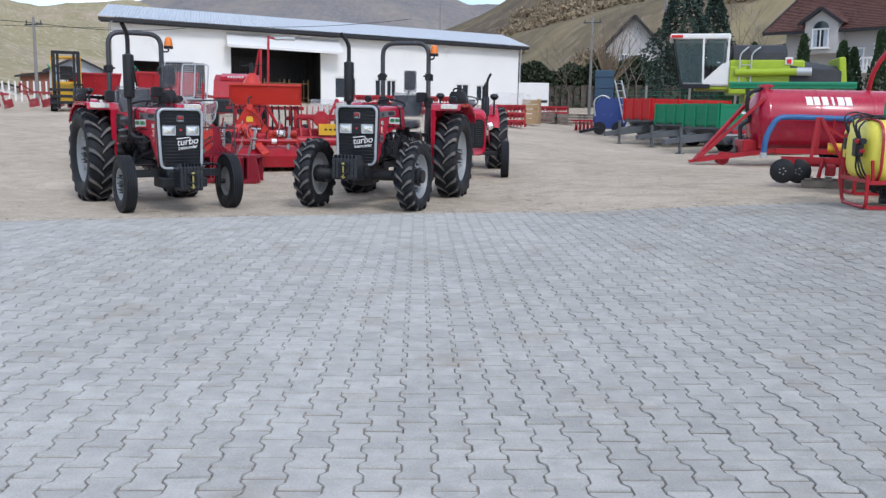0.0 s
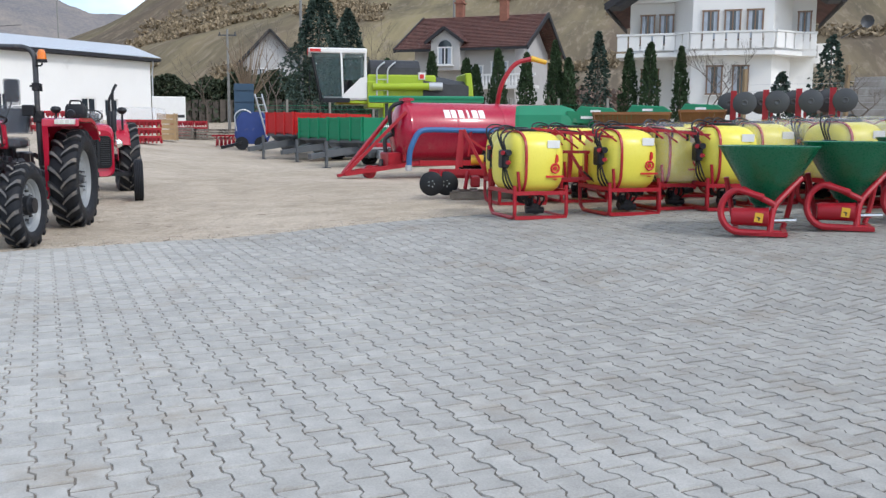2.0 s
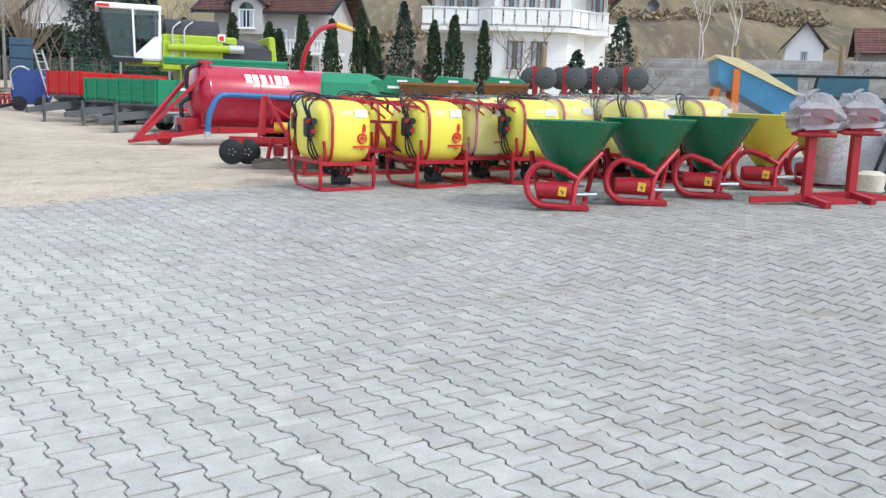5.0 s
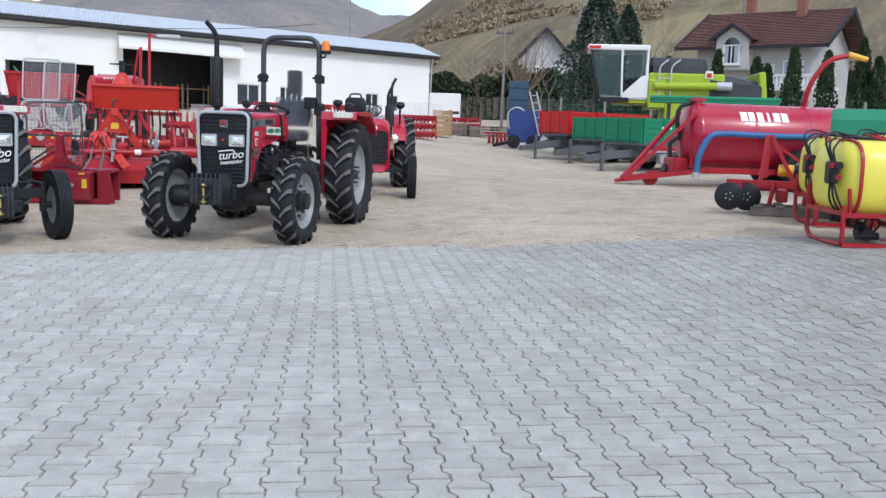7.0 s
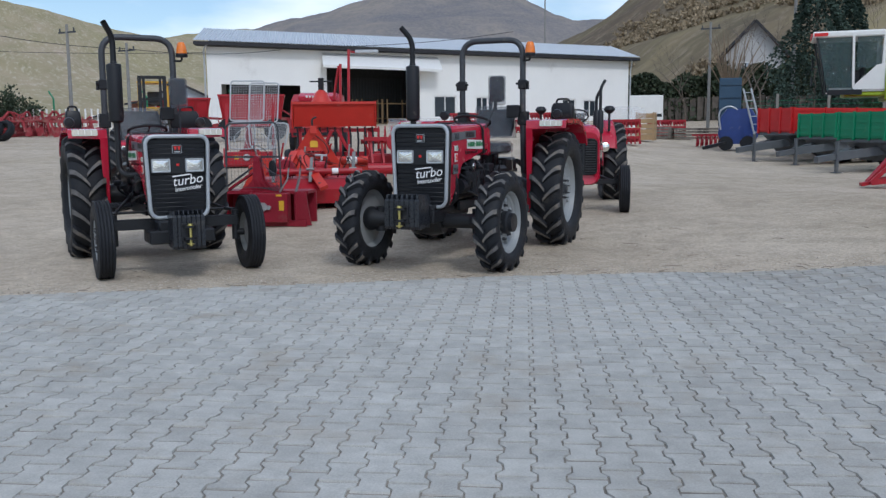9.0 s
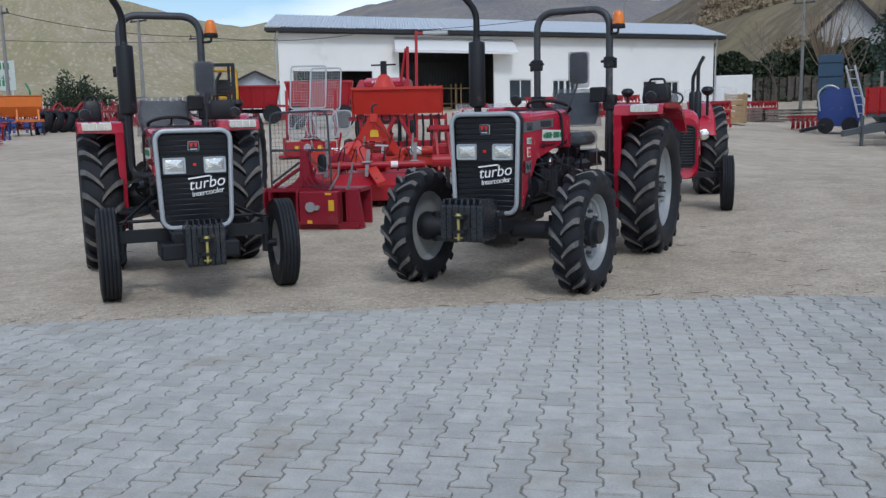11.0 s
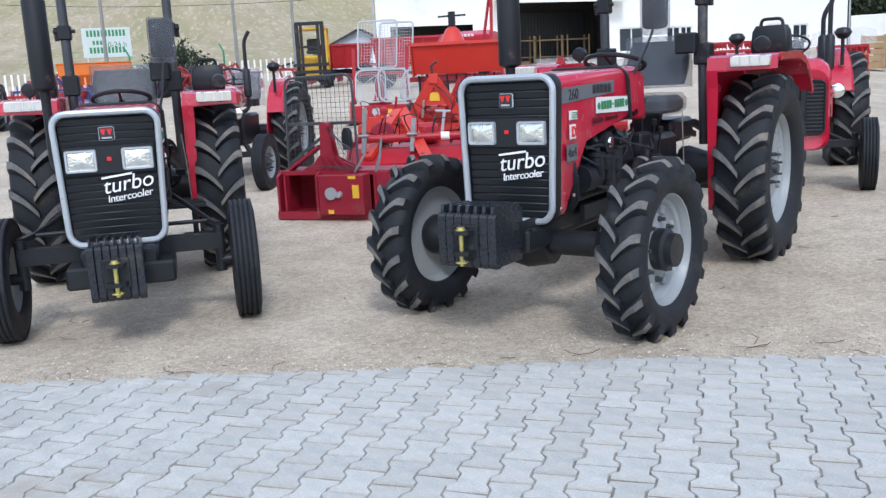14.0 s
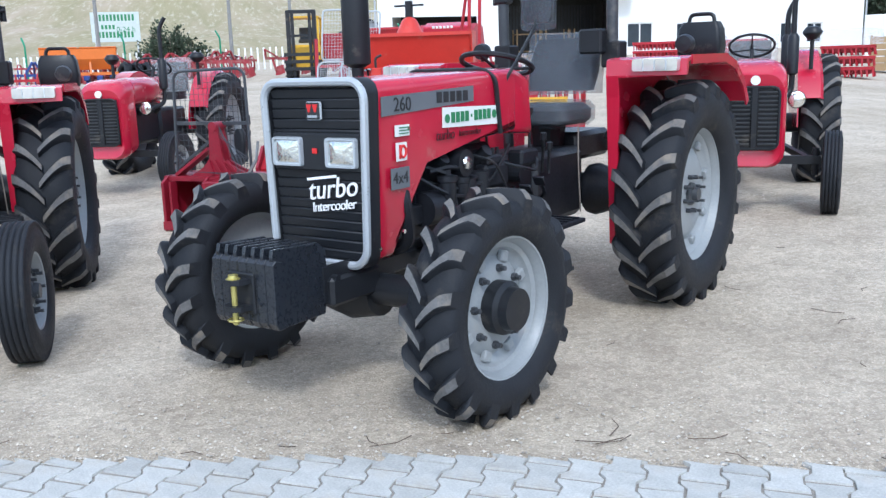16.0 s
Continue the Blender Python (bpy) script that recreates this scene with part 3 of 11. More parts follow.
hill("backdrop_hill_west", M_HILLL, "pale stony hillside with thin grass", -110, -8, 140, 1500, lambda a: np.interp(a, (-110, -55, -45, -39, -36, -33, -30, -27.5, -25.4, -22, -17, -8), (9.0, 6.9, 7.4, 7.8, 7.5, 7.0, 6.2, 5.7, 5.9, 6.3, 5.2, 3.6)), 1.5, 0.10, 200, 60, 4.2)
hill("backdrop_mountain", M_MOUNT, "dark wooded mountain with haze and cloud shadow in its colour", -50, 25, 1300, 2700, lambda a: np.interp(a, (-50, -32, -22.3, -19.4, -16, -13, -10, -8, -5.8, -3.8, -2, 5, 25), (4.4, 5.0, 6.2, 7.2, 8.2, 8.6, 8.8, 8.8, 8.5, 7.8, 7.0, 5.6, 4.6)), 60, 0.13, 200, 60, 8.8)


# ---- wheels ----
def tyre_mesh(R, W, rim_r, lugs=0, ribs=False, name="tyre"):
    """Tyre turned about X, with chevron lugs or rounded ribs."""
    bm = B()
    h = W / 2
    side = [(rim_r, -h * 0.62), (rim_r + 0.02, -h * 0.86), (rim_r + (R - rim_r) * 0.45, -h * 1.0), (R - 0.055, -h * 0.97), (R - 0.02, -h * 0.80)]
    if ribs:
        crown = []
        for k in range(5):
            c = -h * 0.72 + k * h * 0.36
            crown += [(R - 0.016, c - h * 0.17), (R, c - h * 0.13), (R, c + h * 0.11), (R - 0.016, c + h * 0.15)]
    else:
        crown = [(R - 0.006, -h * 0.45), (R, 0), (R - 0.006, h * 0.45)]
    prof = side + crown + [(r, -w) for r, w in reversed(side)]
    lathe(bm, prof, 56, "X")
    for f in bm.faces:
        f.smooth = True
    if lugs:
        H = 0.036 if R < 0.6 else 0.046
        wdt = 0.050 if R < 0.6 else 0.060
        for s in (-1, 1):
            for k in range(lugs):
                p0 = (k + (0.5 if s > 0 else 0)) * math.tau / lugs
                rows = []
                for j in range(9):
                    q = j / 8
                    w = s * h * (-0.06 + 1.04 * q)
                    ang = p0 + (1.25 * q - 0.45 * q * q) * h * 1.08 / R
                    base_r = R - 0.012 - (0.0 if q < 0.75 else 0.045 * ((q - 0.75) / 0.25) ** 1.5)
                    top_r = R + H - (0.0 if q < 0.8 else 0.040 * ((q - 0.8) / 0.2))
                    half = wdt / R / 2 * (0.72 + 0.5 * q)
                    ring = []
                    for rr, aa in ((base_r - 0.01, -half * 1.3), (top_r - 0.007, -half * 0.95), (top_r, -half * 0.76), (top_r, half * 0.76), (top_r - 0.007, half * 0.95), (base_r - 0.01, half * 1.3)):
                        a2 = ang + aa
                        ring.append(bm.verts.new((w, -rr * math.cos(a2), rr * math.sin(a2))))
                    rows.append(ring)
                for u, v in zip(rows, rows[1:]):
                    for i in range(5):
                        f = bm.faces.new((u[i], u[i + 1], v[i + 1], v[i]))
                        f.material_index = 1 if i == 2 else 0
                        f.smooth = i != 2
                bm.faces.new(rows[0])
                bm.faces.new(rows[-1][::-1])
    bmesh.ops.recalc_face_normals(bm, faces=bm.faces)
    me = bpy.data.meshes.new(name)
    bm.to_mesh(me)
    bm.free()
    me.materials.append(M_TYRE)
    me.materials.append(M_LUG)
    return me


def rim_mesh(rim_r, W, dish, s, name="rim"):
    """Dished steel rim; s = side (+1 or -1) that shows."""
    bm = B()
    h = W / 2 * 0.66
    prof = [(rim_r + 0.014, s * (h - 0.004)), (rim_r + 0.010, s * (h + 0.004)), (rim_r - 0.002, s * h), (rim_r - 0.006, s * (h - 0.012)), (rim_r - 0.020, s * (h - 0.028)), (rim_r - 0.024, s * (h - 0.045)),
            (rim_r - 0.044, s * (h - 0.055)), (rim_r - 0.050, s * (dish + 0.012)), (rim_r - 0.062, s * dish), (rim_r * 0.72, s * (dish - 0.012)), (rim_r * 0.66, s * (dish + 0.004)), (rim_r * 0.60, s * (dish + 0.016)), (rim_r * 0.40, s * (dish + 0.018)), (0.005, s * (dish + 0.018))]
    lathe(bm, prof, 40, "X")
    lathe(bm, [(rim_r + 0.012, -s * h), (rim_r - 0.03, -s * (h - 0.06)), (rim_r - 0.06, s * (dish - 0.02)), (0.005, s * (dish - 0.02))], 40, "X")
    for k in range(8):
        a = k * math.tau / 8
        y, z = math.cos(a) * (rim_r - 0.085), math.sin(a) * (rim_r - 0.085)
        box(bm, (s * (dish + 0.008), y, z), (0.03, 0.05, 0.05), (math.degrees(a), 0, 0), 0.006)
    return mesh_of(name, bm, M_RIM, True)


def hub_mesh(s, front, name="hub"):
    bm = B()
    if front:
        lathe(bm, [(0.115, 0), (0.115, s * 0.07), (0.095, s * 0.085), (0.09, s * 0.125), (0.03, s * 0.13), (0.001, s * 0.13)], 24, "X")
    else:
        lathe(bm, [(0.07, 0), (0.07, s * 0.03), (0.045, s * 0.04), (0.04, s * 0.07), (0.001, s * 0.07)], 20, "X")
    return mesh_of(name, bm, M_BLACK if front else M_IRON, True)


def bolt_mesh(s, length, r):
    bm = B()
    rod(bm, (0, 0, 0), (s * length * 0.55, 0, 0), r, seg=6)
    rod(bm, (s * length * 0.5, 0, 0), (s * length, 0, 0), r * 0.6, seg=8)
    return mesh_of("bolt", bm, M_IRON, True)


BOLTS = {(s, f): bolt_mesh(s, 0.05 if f else 0.075, 0.018 if f else 0.015) for s in (-1, 1) for f in (True, False)}


def add_wheel(parent, kind, x, y, R, turn=0.0, spin=0.0):
    s = 1 if x > 0 else -1
    rim, tyre, hub, dish = WHEELS[(kind, s)]
    w = part(kind.split(":")[0], rim, None, parent, m=pose(x, y, R, 0, 0, turn) @ pose(0, 0, 0, spin))
    part("tyre", tyre, None, w)
    part("hub", hub, None, w, m=pose(s * dish, 0, 0))
    geared = kind.endswith("drive")
    r = 0.165 if geared else 0.11
    for k in range(8):
        a = k * math.tau / 8 + (0.2 if geared else 0)
        part("bolt", BOLTS[(s, geared)], None, w, m=pose(s * dish, r * math.cos(a), r * math.sin(a)))
    return w


M_DECAL = material("dark_red_print", (0.07, 0.006, 0.012), 0.4, vary=0.05)
WHEELS = {}
for s in (-1, 1):
    WHEELS[("front_wheel:drive", s)] = (rim_mesh(0.300, 0.25, 0.0, s), None, hub_mesh(s, True), 0.005)
    WHEELS[("rear_wheel", s)] = (rim_mesh(0.400, 0.36, 0.045, s), None, hub_mesh(s, False), 0.05)
    WHEELS[("front_wheel:steer", s)] = (rim_mesh(0.20, 0.17, 0.0, s), None, hub_mesh(s, False), 0.0)
ty_f, ty_r, ty_s = tyre_mesh(0.465, 0.25, 0.300, 17), tyre_mesh(0.645, 0.37, 0.400, 19), tyre_mesh(0.375, 0.165, 0.20, 0, True)
for s in (-1, 1):
    for k, t in (("front_wheel:drive", ty_f), ("rear_wheel", ty_r), ("front_wheel:steer", ty_s)):
        a = WHEELS[(k, s)]
        WHEELS[(k, s)] = (a[0], t, a[2], a[3])


# ---- modern tractor ----
def fender(bm, s, x0, x1, yc, R, top, front_y):
    """Sheet-metal mudguard: flat top, sloped front, curved back, inner side plate."""
    prof = [(front_y + 0.10, 0.42), (front_y + 0.045, top - 0.22), (front_y + 0.022, top - 0.112), (front_y + 0.02, top - 0.10), (front_y + 0.03, top - 0.015), (front_y + 0.10, top), (yc + 0.06, top + 0.005), (yc + 0.26, top - 0.04), (yc + 0.44, top - 0.15), (yc + 0.54, top - 0.28)]
    t = 0.018
    inner = [(front_y + 0.10 + t, 0.42), (front_y + 0.045 + t, top - 0.22), (front_y + 0.022 + t, top - 0.112), (front_y + 0.02 + t, top - 0.10), (front_y + 0.04 + t, top - 0.03), (front_y + 0.10, top - t), (yc + 0.06, top - t), (yc + 0.25, top - 0.04 - t), (yc + 0.42, top - 0.16), (yc + 0.52, top - 0.29)]
    lo, hi = sorted((s * x0, s * x1))
    # top sheet begins only above the tyre; the front plate is narrow below
    rings = []
    for (py, pz), (qy, qz) in zip(prof, inner):
        w1 = hi if s > 0 else lo
        w0 = lo if s > 0 else hi
        if pz < top - 0.105 and py < yc:
            w1 = w0 + s * (0.07 if pz > 1.0 else 0.035)
        rings.append([(w0, py, pz), (w1, py, pz), (w1, qy, qz), (w0, qy, qz)])
    loft(bm, rings)
    plate = [(front_y + 0.11, 0.42), (front_y + 0.04, top - 0.10), (front_y + 0.10, top - 0.012), (yc + 0.06, top - 0.010), (yc + 0.25, top - 0.05), (yc + 0.50, top - 0.29), (yc + 0.45, 0.55), (front_y + 0.3, 0.45)]
    prism(bm, plate, "X", s * x0 - 0.008, s * x0 + 0.008)
    # folded lip along the outer edge
    for (ay, az), (by, bz) in zip(prof[5:], prof[6:]):
        bar(bm, (s * x1, ay, az - 0.02), (s * x1, by, bz - 0.02), 0.012, 0.05)
    return bm


def arrow_panel(parent, x, y0, z0, y1, z1, h0, h1, mat, label):
    s = 1 if x > 0 else -1
    bm = B()
    poly = [(y0, z0 - h0 / 2), (y1, z1 - h1 / 2), (y1, z1 + h1 / 2), (y0, z0 + h0 / 2)]
    prism(bm, poly, "X", x, x + s * 0.004)
    return part("decal", bm, mat, parent, label)


def tractor(name, O, deg, drive, label, dz=0.0):
    """Red farm tractor; origin under the front axle, x to its left side, y to its back."""
    z0 = ground_z(*O)
    T = thing(name, pose(O[0], O[1], z0, 0, 0, deg), label, "tractor", "tractors in the front row")
    top = 1.425 if drive else 1.345            # bonnet height at the grille
    G = -0.20                                  # grille plane
    hw = 0.291
    wb = 2.20 if drive else 1.86
    # wheels
    if drive:
        add_wheel(T, "front_wheel:drive", -0.705, 0.01, 0.475, -4, 11)
        add_wheel(T, "front_wheel:drive", 0.785, -0.01, 0.475, -4, 27)
    else:
        add_wheel(T, "front_wheel:steer", -0.69, 0, 0.37, -1)
        add_wheel(T, "front_wheel:steer", 0.73, 0, 0.37, -1)
    rx_w = 0.80 if drive else 0.655
    add_wheel(T, "rear_wheel", -rx_w, wb, 0.665, 0, 5)
    add_wheel(T, "rear_wheel", rx_w, wb, 0.665, 0, 17)
    # bonnet
    bm = B()
    bot = 0.625 if drive else 0.57
    side = [(G + 0.075, bot), (G + 0.075, top - 0.05), (G + 0.11, top), (1.12, top + 0.03), (1.12, top - 0.30), (0.22, top - 0.335), (0.06, bot + 0.05), (0.02, bot)]
    prism(bm, side, "X", -hw + 0.012, hw - 0.012, 0.055, 4)
    for v in bm.verts:
        v.co.x *= 1 - 0.085 * min(1.0, max(0.0, (top - 0.3 - v.co.z) / (top - 0.3 - bot)))
    part("bonnet", bm, M_RED, T, "glossy red steel bonnet", True)
    bm = B()
    ring_o, ring_i = rrect(0.625, top - bot + 0.03, 0.075, 5), rrect(0.555, top - bot - 0.035, 0.055, 5)
    zc = (top + bot) / 2
    def taper(z):
        """The grille narrows a little towards its foot."""
        return 0.915 + 0.085 * min(1.0, max(0.0, (z - bot) / (top - bot)))
    rings = [[(x * k * taper(zc + z * q), G + d, zc + z * q) for x, z in ro] for ro, d, k, q in ((ring_o, 0.07, 1, 1), (ring_o, 0.015, 1, 1), (ring_o, 0.0, 0.985, 0.99), (ring_i, 0.0, 1, 1), (ring_i, 0.05, 1, 1))]
    loft(bm, rings, False)
    part("grille_surround", bm, M_BLACK, T, "black rubber grille surround", True)
    bm = B()
    tube(bm, [(x * 0.965 * taper(zc + z), G - 0.004, zc + z * 0.975) for x, z in rrect(0.610, top - bot + 0.018, 0.085, 6)], 0.019, 8, True)
    part("grille_frame", bm, M_SILVER, T, "silver grille frame", True)
    bm = B()
    prism(bm, [(-0.281 * taper(bot), bot + 0.01), (0.281 * taper(bot), bot + 0.01), (0.281, top - 0.01), (-0.281, top - 0.01)], "Y", G + 0.035, G + 0.055)
    n = 17
    for k in range(n):
        z = bot + 0.04 + (top - bot - 0.09) * k / (n - 1)
        box(bm, (0, G + 0.026, z), (0.545 * taper(z), 0.022, 0.044), (11, 0, 0), 0.005)
    part("grille", bm, M_BLACK, T, "black ribbed plastic grille", True)
    hz = top - 0.305 if drive else top - 0.278
    bm = B()
    box(bm, (0, G + 0.012, hz), (0.515, 0.03, 0.165), None, 0.006)
    part("headlight_panel", bm, M_BLACK, T)
    for s in (-1, 1):
        bm = B()
        loft(bm, [[(s * 0.158 + x, G - 0.004, hz + z) for x, z in rrect(0.178, 0.132, 0.014)], [(s * 0.158 + x, G - 0.022, hz + z) for x, z in rrect(0.172, 0.126, 0.014)], [(s * 0.158 + x, G - 0.022, hz + z) for x, z in rrect(0.152, 0.108, 0.012)], [(s * 0.158 + x, G - 0.012, hz + z) for x, z in rrect(0.150, 0.106, 0.012)]], False)
        hl = part("headlight", bm, M_SILVER, T, "rectangular headlight in a chrome frame")
        bm = B()
        rings = [[(s * 0.158 + x * k, G - 0.012 - 0.012 * (1 - k * k), hz + z * k) for x, z in rrect(0.152, 0.108, 0.012)] for k in (1.0, 0.85, 0.6, 0.3)]
        loft(bm, rings)
        part("lens", bm, M_FLUTED, hl, "bright reflector behind fluted glass", True)
    bm = B()
    box(bm, (0, G - 0.006, hz + 0.005), (0.028, 0.01, 0.024), None, 0.003)
    part("red_emblem", bm, M_REDP, T)
    # badge above the lamps: plain shapes
    bz = top - 0.125
    bm = B()
    box(bm, (0, G + 0.004, bz), (0.090, 0.012, 0.082), None, 0.008)
    bd = part("badge", bm, M_SILVER, T, "small square maker's badge")
    bm = B()
    box(bm, (0, G - 0.004, bz), (0.080, 0.008, 0.072), None, 0.004)
    part("badge_field", bm, M_DTEXT, bd)
    bm = B()
    for s in (-1, 1):
        prism(bm, [(s * 0.018 - 0.016, bz + 0.028), (s * 0.018 + 0.016, bz + 0.028), (s * 0.018 + 0.004, bz - 0.006), (s * 0.018 - 0.004, bz - 0.006)], "Y", G - 0.0105, G - 0.0075)
    part("badge_mark", bm, M_REDP, bd)
    bm = B()
    box(bm, (0, G - 0.009, bz - 0.024), (0.055, 0.003, 0.010))
    part("badge_bar", bm, M_SILVER, bd)
    # lettering on the grille
    tz = hz - (0.190 if drive else 0.175)
    rot = Matrix.Rotation(radians(90), 4, "X")
    lettering("turbo", 0.128, M_TEXT, T, Matrix.Translation((0.085, G - 0.002, tz + 0.030)) @ rot @ Matrix.Rotation(radians(7), 4, "Z"), 0.25, depth=0.003)
    bm = B()
    box(bm, (0.030, G - 0.0035, tz + 0.078), (0.175, 0.003, 0.012), (0, -7, 0))
    part("letter_bar", bm, M_TEXT, T)
    lettering("Intercooler", 0.062, M_TEXT, T, Matrix.Translation((0.092, G - 0.002, tz - 0.045)) @ rot @ Matrix.Rotation(radians(7), 4, "Z"), 0.15, depth=0.003, spacing=0.92)
    # bonnet decals on both sides
    for s in (-1, 1):
        x = s * (hw - 0.0105)
        d = arrow_panel(T, x, -0.08, top - 0.115, 0.66, top - 0.085, 0.085, 0.075, M_LABEL, "dark grey model panel")
        turn = Matrix.Rotation(radians(90), 4, "Z") if s > 0 else Matrix.Rotation(radians(-90), 4, "Z")
        lettering("260", 0.088, M_DTEXT, T, Matrix.Translation((x + s * 0.006, 0.07 if s > 0 else 0.55, top - 0.112)) @ turn @ rot)
        for q in range(5):
            bm = B()
            box(bm, (x + s * 0.006, (0.47 if s > 0 else 0.13) + 0.056 * (q - 2), top - 0.092), (0.003, 0.043, 0.050), None, 0.001)
            part("maker_bar", bm, M_DTEXT, T)
        bm = B()
        box(bm, (x + s * 0.005, 0.63, top - 0.195), (0.004, 0.50, 0.095), (-1.5 * 1, 0, 0))
        st = part("dealer_sticker", bm, M_WHITE, T, "white dealer sticker with green bars")
        bm = B()
        for q in range(9):
            box(bm, (x + s * 0.009, 0.63 + 0.041 * (q - 4), top - 0.192), (0.003, 0.031 if q != 4 else 0.012, 0.050 if q != 4 else 0.014), (-1.5, 0, 0))
        for e in (-1, 1):
            rod(bm, (x + s * 0.009, 0.63 + e * 0.215, top - 0.195), (x + s * 0.0105, 0.63 + e * 0.215, top - 0.195), 0.022, seg=12)
        part("sticker_print", bm, M_GREENP, st)
        bm = B()
        box(bm, (x + s * 0.005, 0.06, top - 0.225), (0.004, 0.105, 0.050))
        s2 = part("small_sticker", bm, M_WHITE, T)
        bm = B()
        for q in range(3):
            box(bm, (x + s * 0.009, 0.07, top - 0.212 - 0.013 * q), (0.002, 0.07, 0.005))
        part("sticker_print", bm, M_GREENP, s2)
        bm = B()
        box(bm, (x + s * 0.005, 0.05, top - 0.318), (0.004, 0.078, 0.082))
        s3 = part("emblem_sticker", bm, M_WHITE, T)
        bm = B()
        box(bm, (x + s * 0.009, 0.035, top - 0.318), (0.002, 0.012, 0.062))
        tube(bm, [(x + s * 0.009, 0.058 + 0.020 * math.cos(a), top - 0.318 + 0.026 * math.sin(a)) for a in np.linspace(0, math.tau, 14)[:-1]], 0.006, 5, True)
        part("sticker_print", bm, M_REDP, s3)
        if drive:
            bm = B()
            box(bm, (x + s * 0.005, 0.035, top - 0.435), (0.004, 0.135, 0.095))
            part("decal", bm, M_LABEL, T, "grey drive plate")
            lettering("4x4", 0.075, M_DTEXT, T, Matrix.Translation((x + s * 0.009, 0.035, top - 0.435)) @ turn @ rot)
        lettering("turbo", 0.070, M_DECAL, T, Matrix.Translation((x + s * 0.006, 0.40 if s > 0 else 0.62, top - 0.272)) @ turn @ rot, 0.2, depth=0.002)
        lettering("Intercooler", 0.045, M_DECAL, T, Matrix.Translation((x + s * 0.006, 0.62 if s > 0 else 0.40, top - 0.272)) @ turn @ rot, 0.1, depth=0.002)
        for yy, zz in ((-0.14, top - 0.27), (0.11, top - 0.22), (-0.13, bot + 0.07), (0.05, bot + 0.12), (0.90, top - 0.25)):
            bm = B()
            rod(bm, (x, yy, zz), (x + s * 0.008, yy, zz), 0.010, seg=8)
            part("screw", bm, M_CHROME, T)
    bm = B()
    tube(bm, bend([(-hw - 0.002, 0.90, top - 0.30), (-hw - 0.002, 0.86, top - 0.02), (-hw + 0.06, 0.85, top + 0.027), (hw - 0.06, 0.85, top + 0.027), (hw + 0.002, 0.86, top - 0.02), (hw + 0.002, 0.90, top - 0.30)], 0.05, 4), 0.014, 6)
    part("bonnet_strap", bm, M_BLACK, T, "black rubber bonnet strap", True)
    # cowl and dash
    bm = B()
    prism(bm, [(1.13, top - 0.32), (1.13, top + 0.02), (1.20, top + 0.03), (1.36, top - 0.02), (1.40, top - 0.34)], "X", -0.22, 0.22, 0.04, 3)
    part("dash_cowl", bm, M_RED, T, "", True)
    # engine and driveline
    bm = B()
    box(bm, (0, 0.55, 0.86), (0.34, 0.95, 0.42), None, 0.03)
    box(bm, (0, 0.58, 1.06), (0.26, 0.80, 0.12), None, 0.02)
    for k in range(4):
        rod(bm, (0.17, 0.25 + 0.2 * k, 0.98), (0.24, 0.25 + 0.2 * k, 1.04), 0.035)
        rod(bm, (-0.17, 0.25 + 0.2 * k, 0.98), (-0.25, 0.25 + 0.2 * k, 1.0), 0.04)
        box(bm, (0.185, 0.25 + 0.2 * k, 0.78), (0.05, 0.12, 0.10), None, 0.01)
    rod(bm, (0.20, 0.30, 0.80), (0.20, 0.50, 0.80), 0.085, seg=16)
    rod(bm, (0.25, 0.62, 0.72), (0.25, 0.62, 0.92), 0.055, seg=14)
    rod(bm, (0.24, 0.76, 0.70), (0.24, 0.76, 0.94), 0.055, seg=14)
    lathe(bm, [(0.001, 0.0), (0.10, 0.0), (0.115, -0.02), (0.115, -0.04), (0.001, -0.04)], 18, "Y", (0.10, 0.02, 0.95))
    tube(bm, bend([(0.20, 0.12, 1.05), (0.26, 0.10, 0.85), (0.24, 0.15, 0.66), (0.10, 0.12, 0.62)], 0.08), 0.032, 9)
    tube(bm, bend([(0.22, 0.35, 0.98), (0.27, 0.5, 1.0), (0.27, 0.7, 0.9), (0.2, 0.9, 0.95)], 0.08), 0.012, 6)
    tube(bm, bend([(0.20, 0.30, 0.95), (0.29, 0.42, 0.86), (0.27, 0.8, 0.8), (0.2, 1.1, 0.85)], 0.08), 0.010, 6)
    tube(bm, bend([(-0.20, 0.2, 0.98), (-0.29, 0.3, 0.9), (-0.28, 0.7, 0.82), (-0.2, 1.0, 0.85)], 0.08), 0.016, 6)
    part("engine", bm, M_ENGINE, T, "dark grey diesel engine with hoses", True)
    bm = B()
    lathe(bm, [(0.001, 0.004), (0.032, 0.004), (0.034, 0), (0.068, -0.002), (0.07, -0.12), (0.001, -0.12)], 20, "X", (0.285, 0.585, 1.0))
    part("air_filter", bm, M_ENGINE, T, "", True)
    bm = B()
    lathe(bm, [(0.001, 0.012), (0.03, 0.010), (0.036, 0.0)], 18, "X", (0.288, 0.585, 1.0))
    part("filter_cap", bm, M_CHROME, T, "shiny filter cap", True)
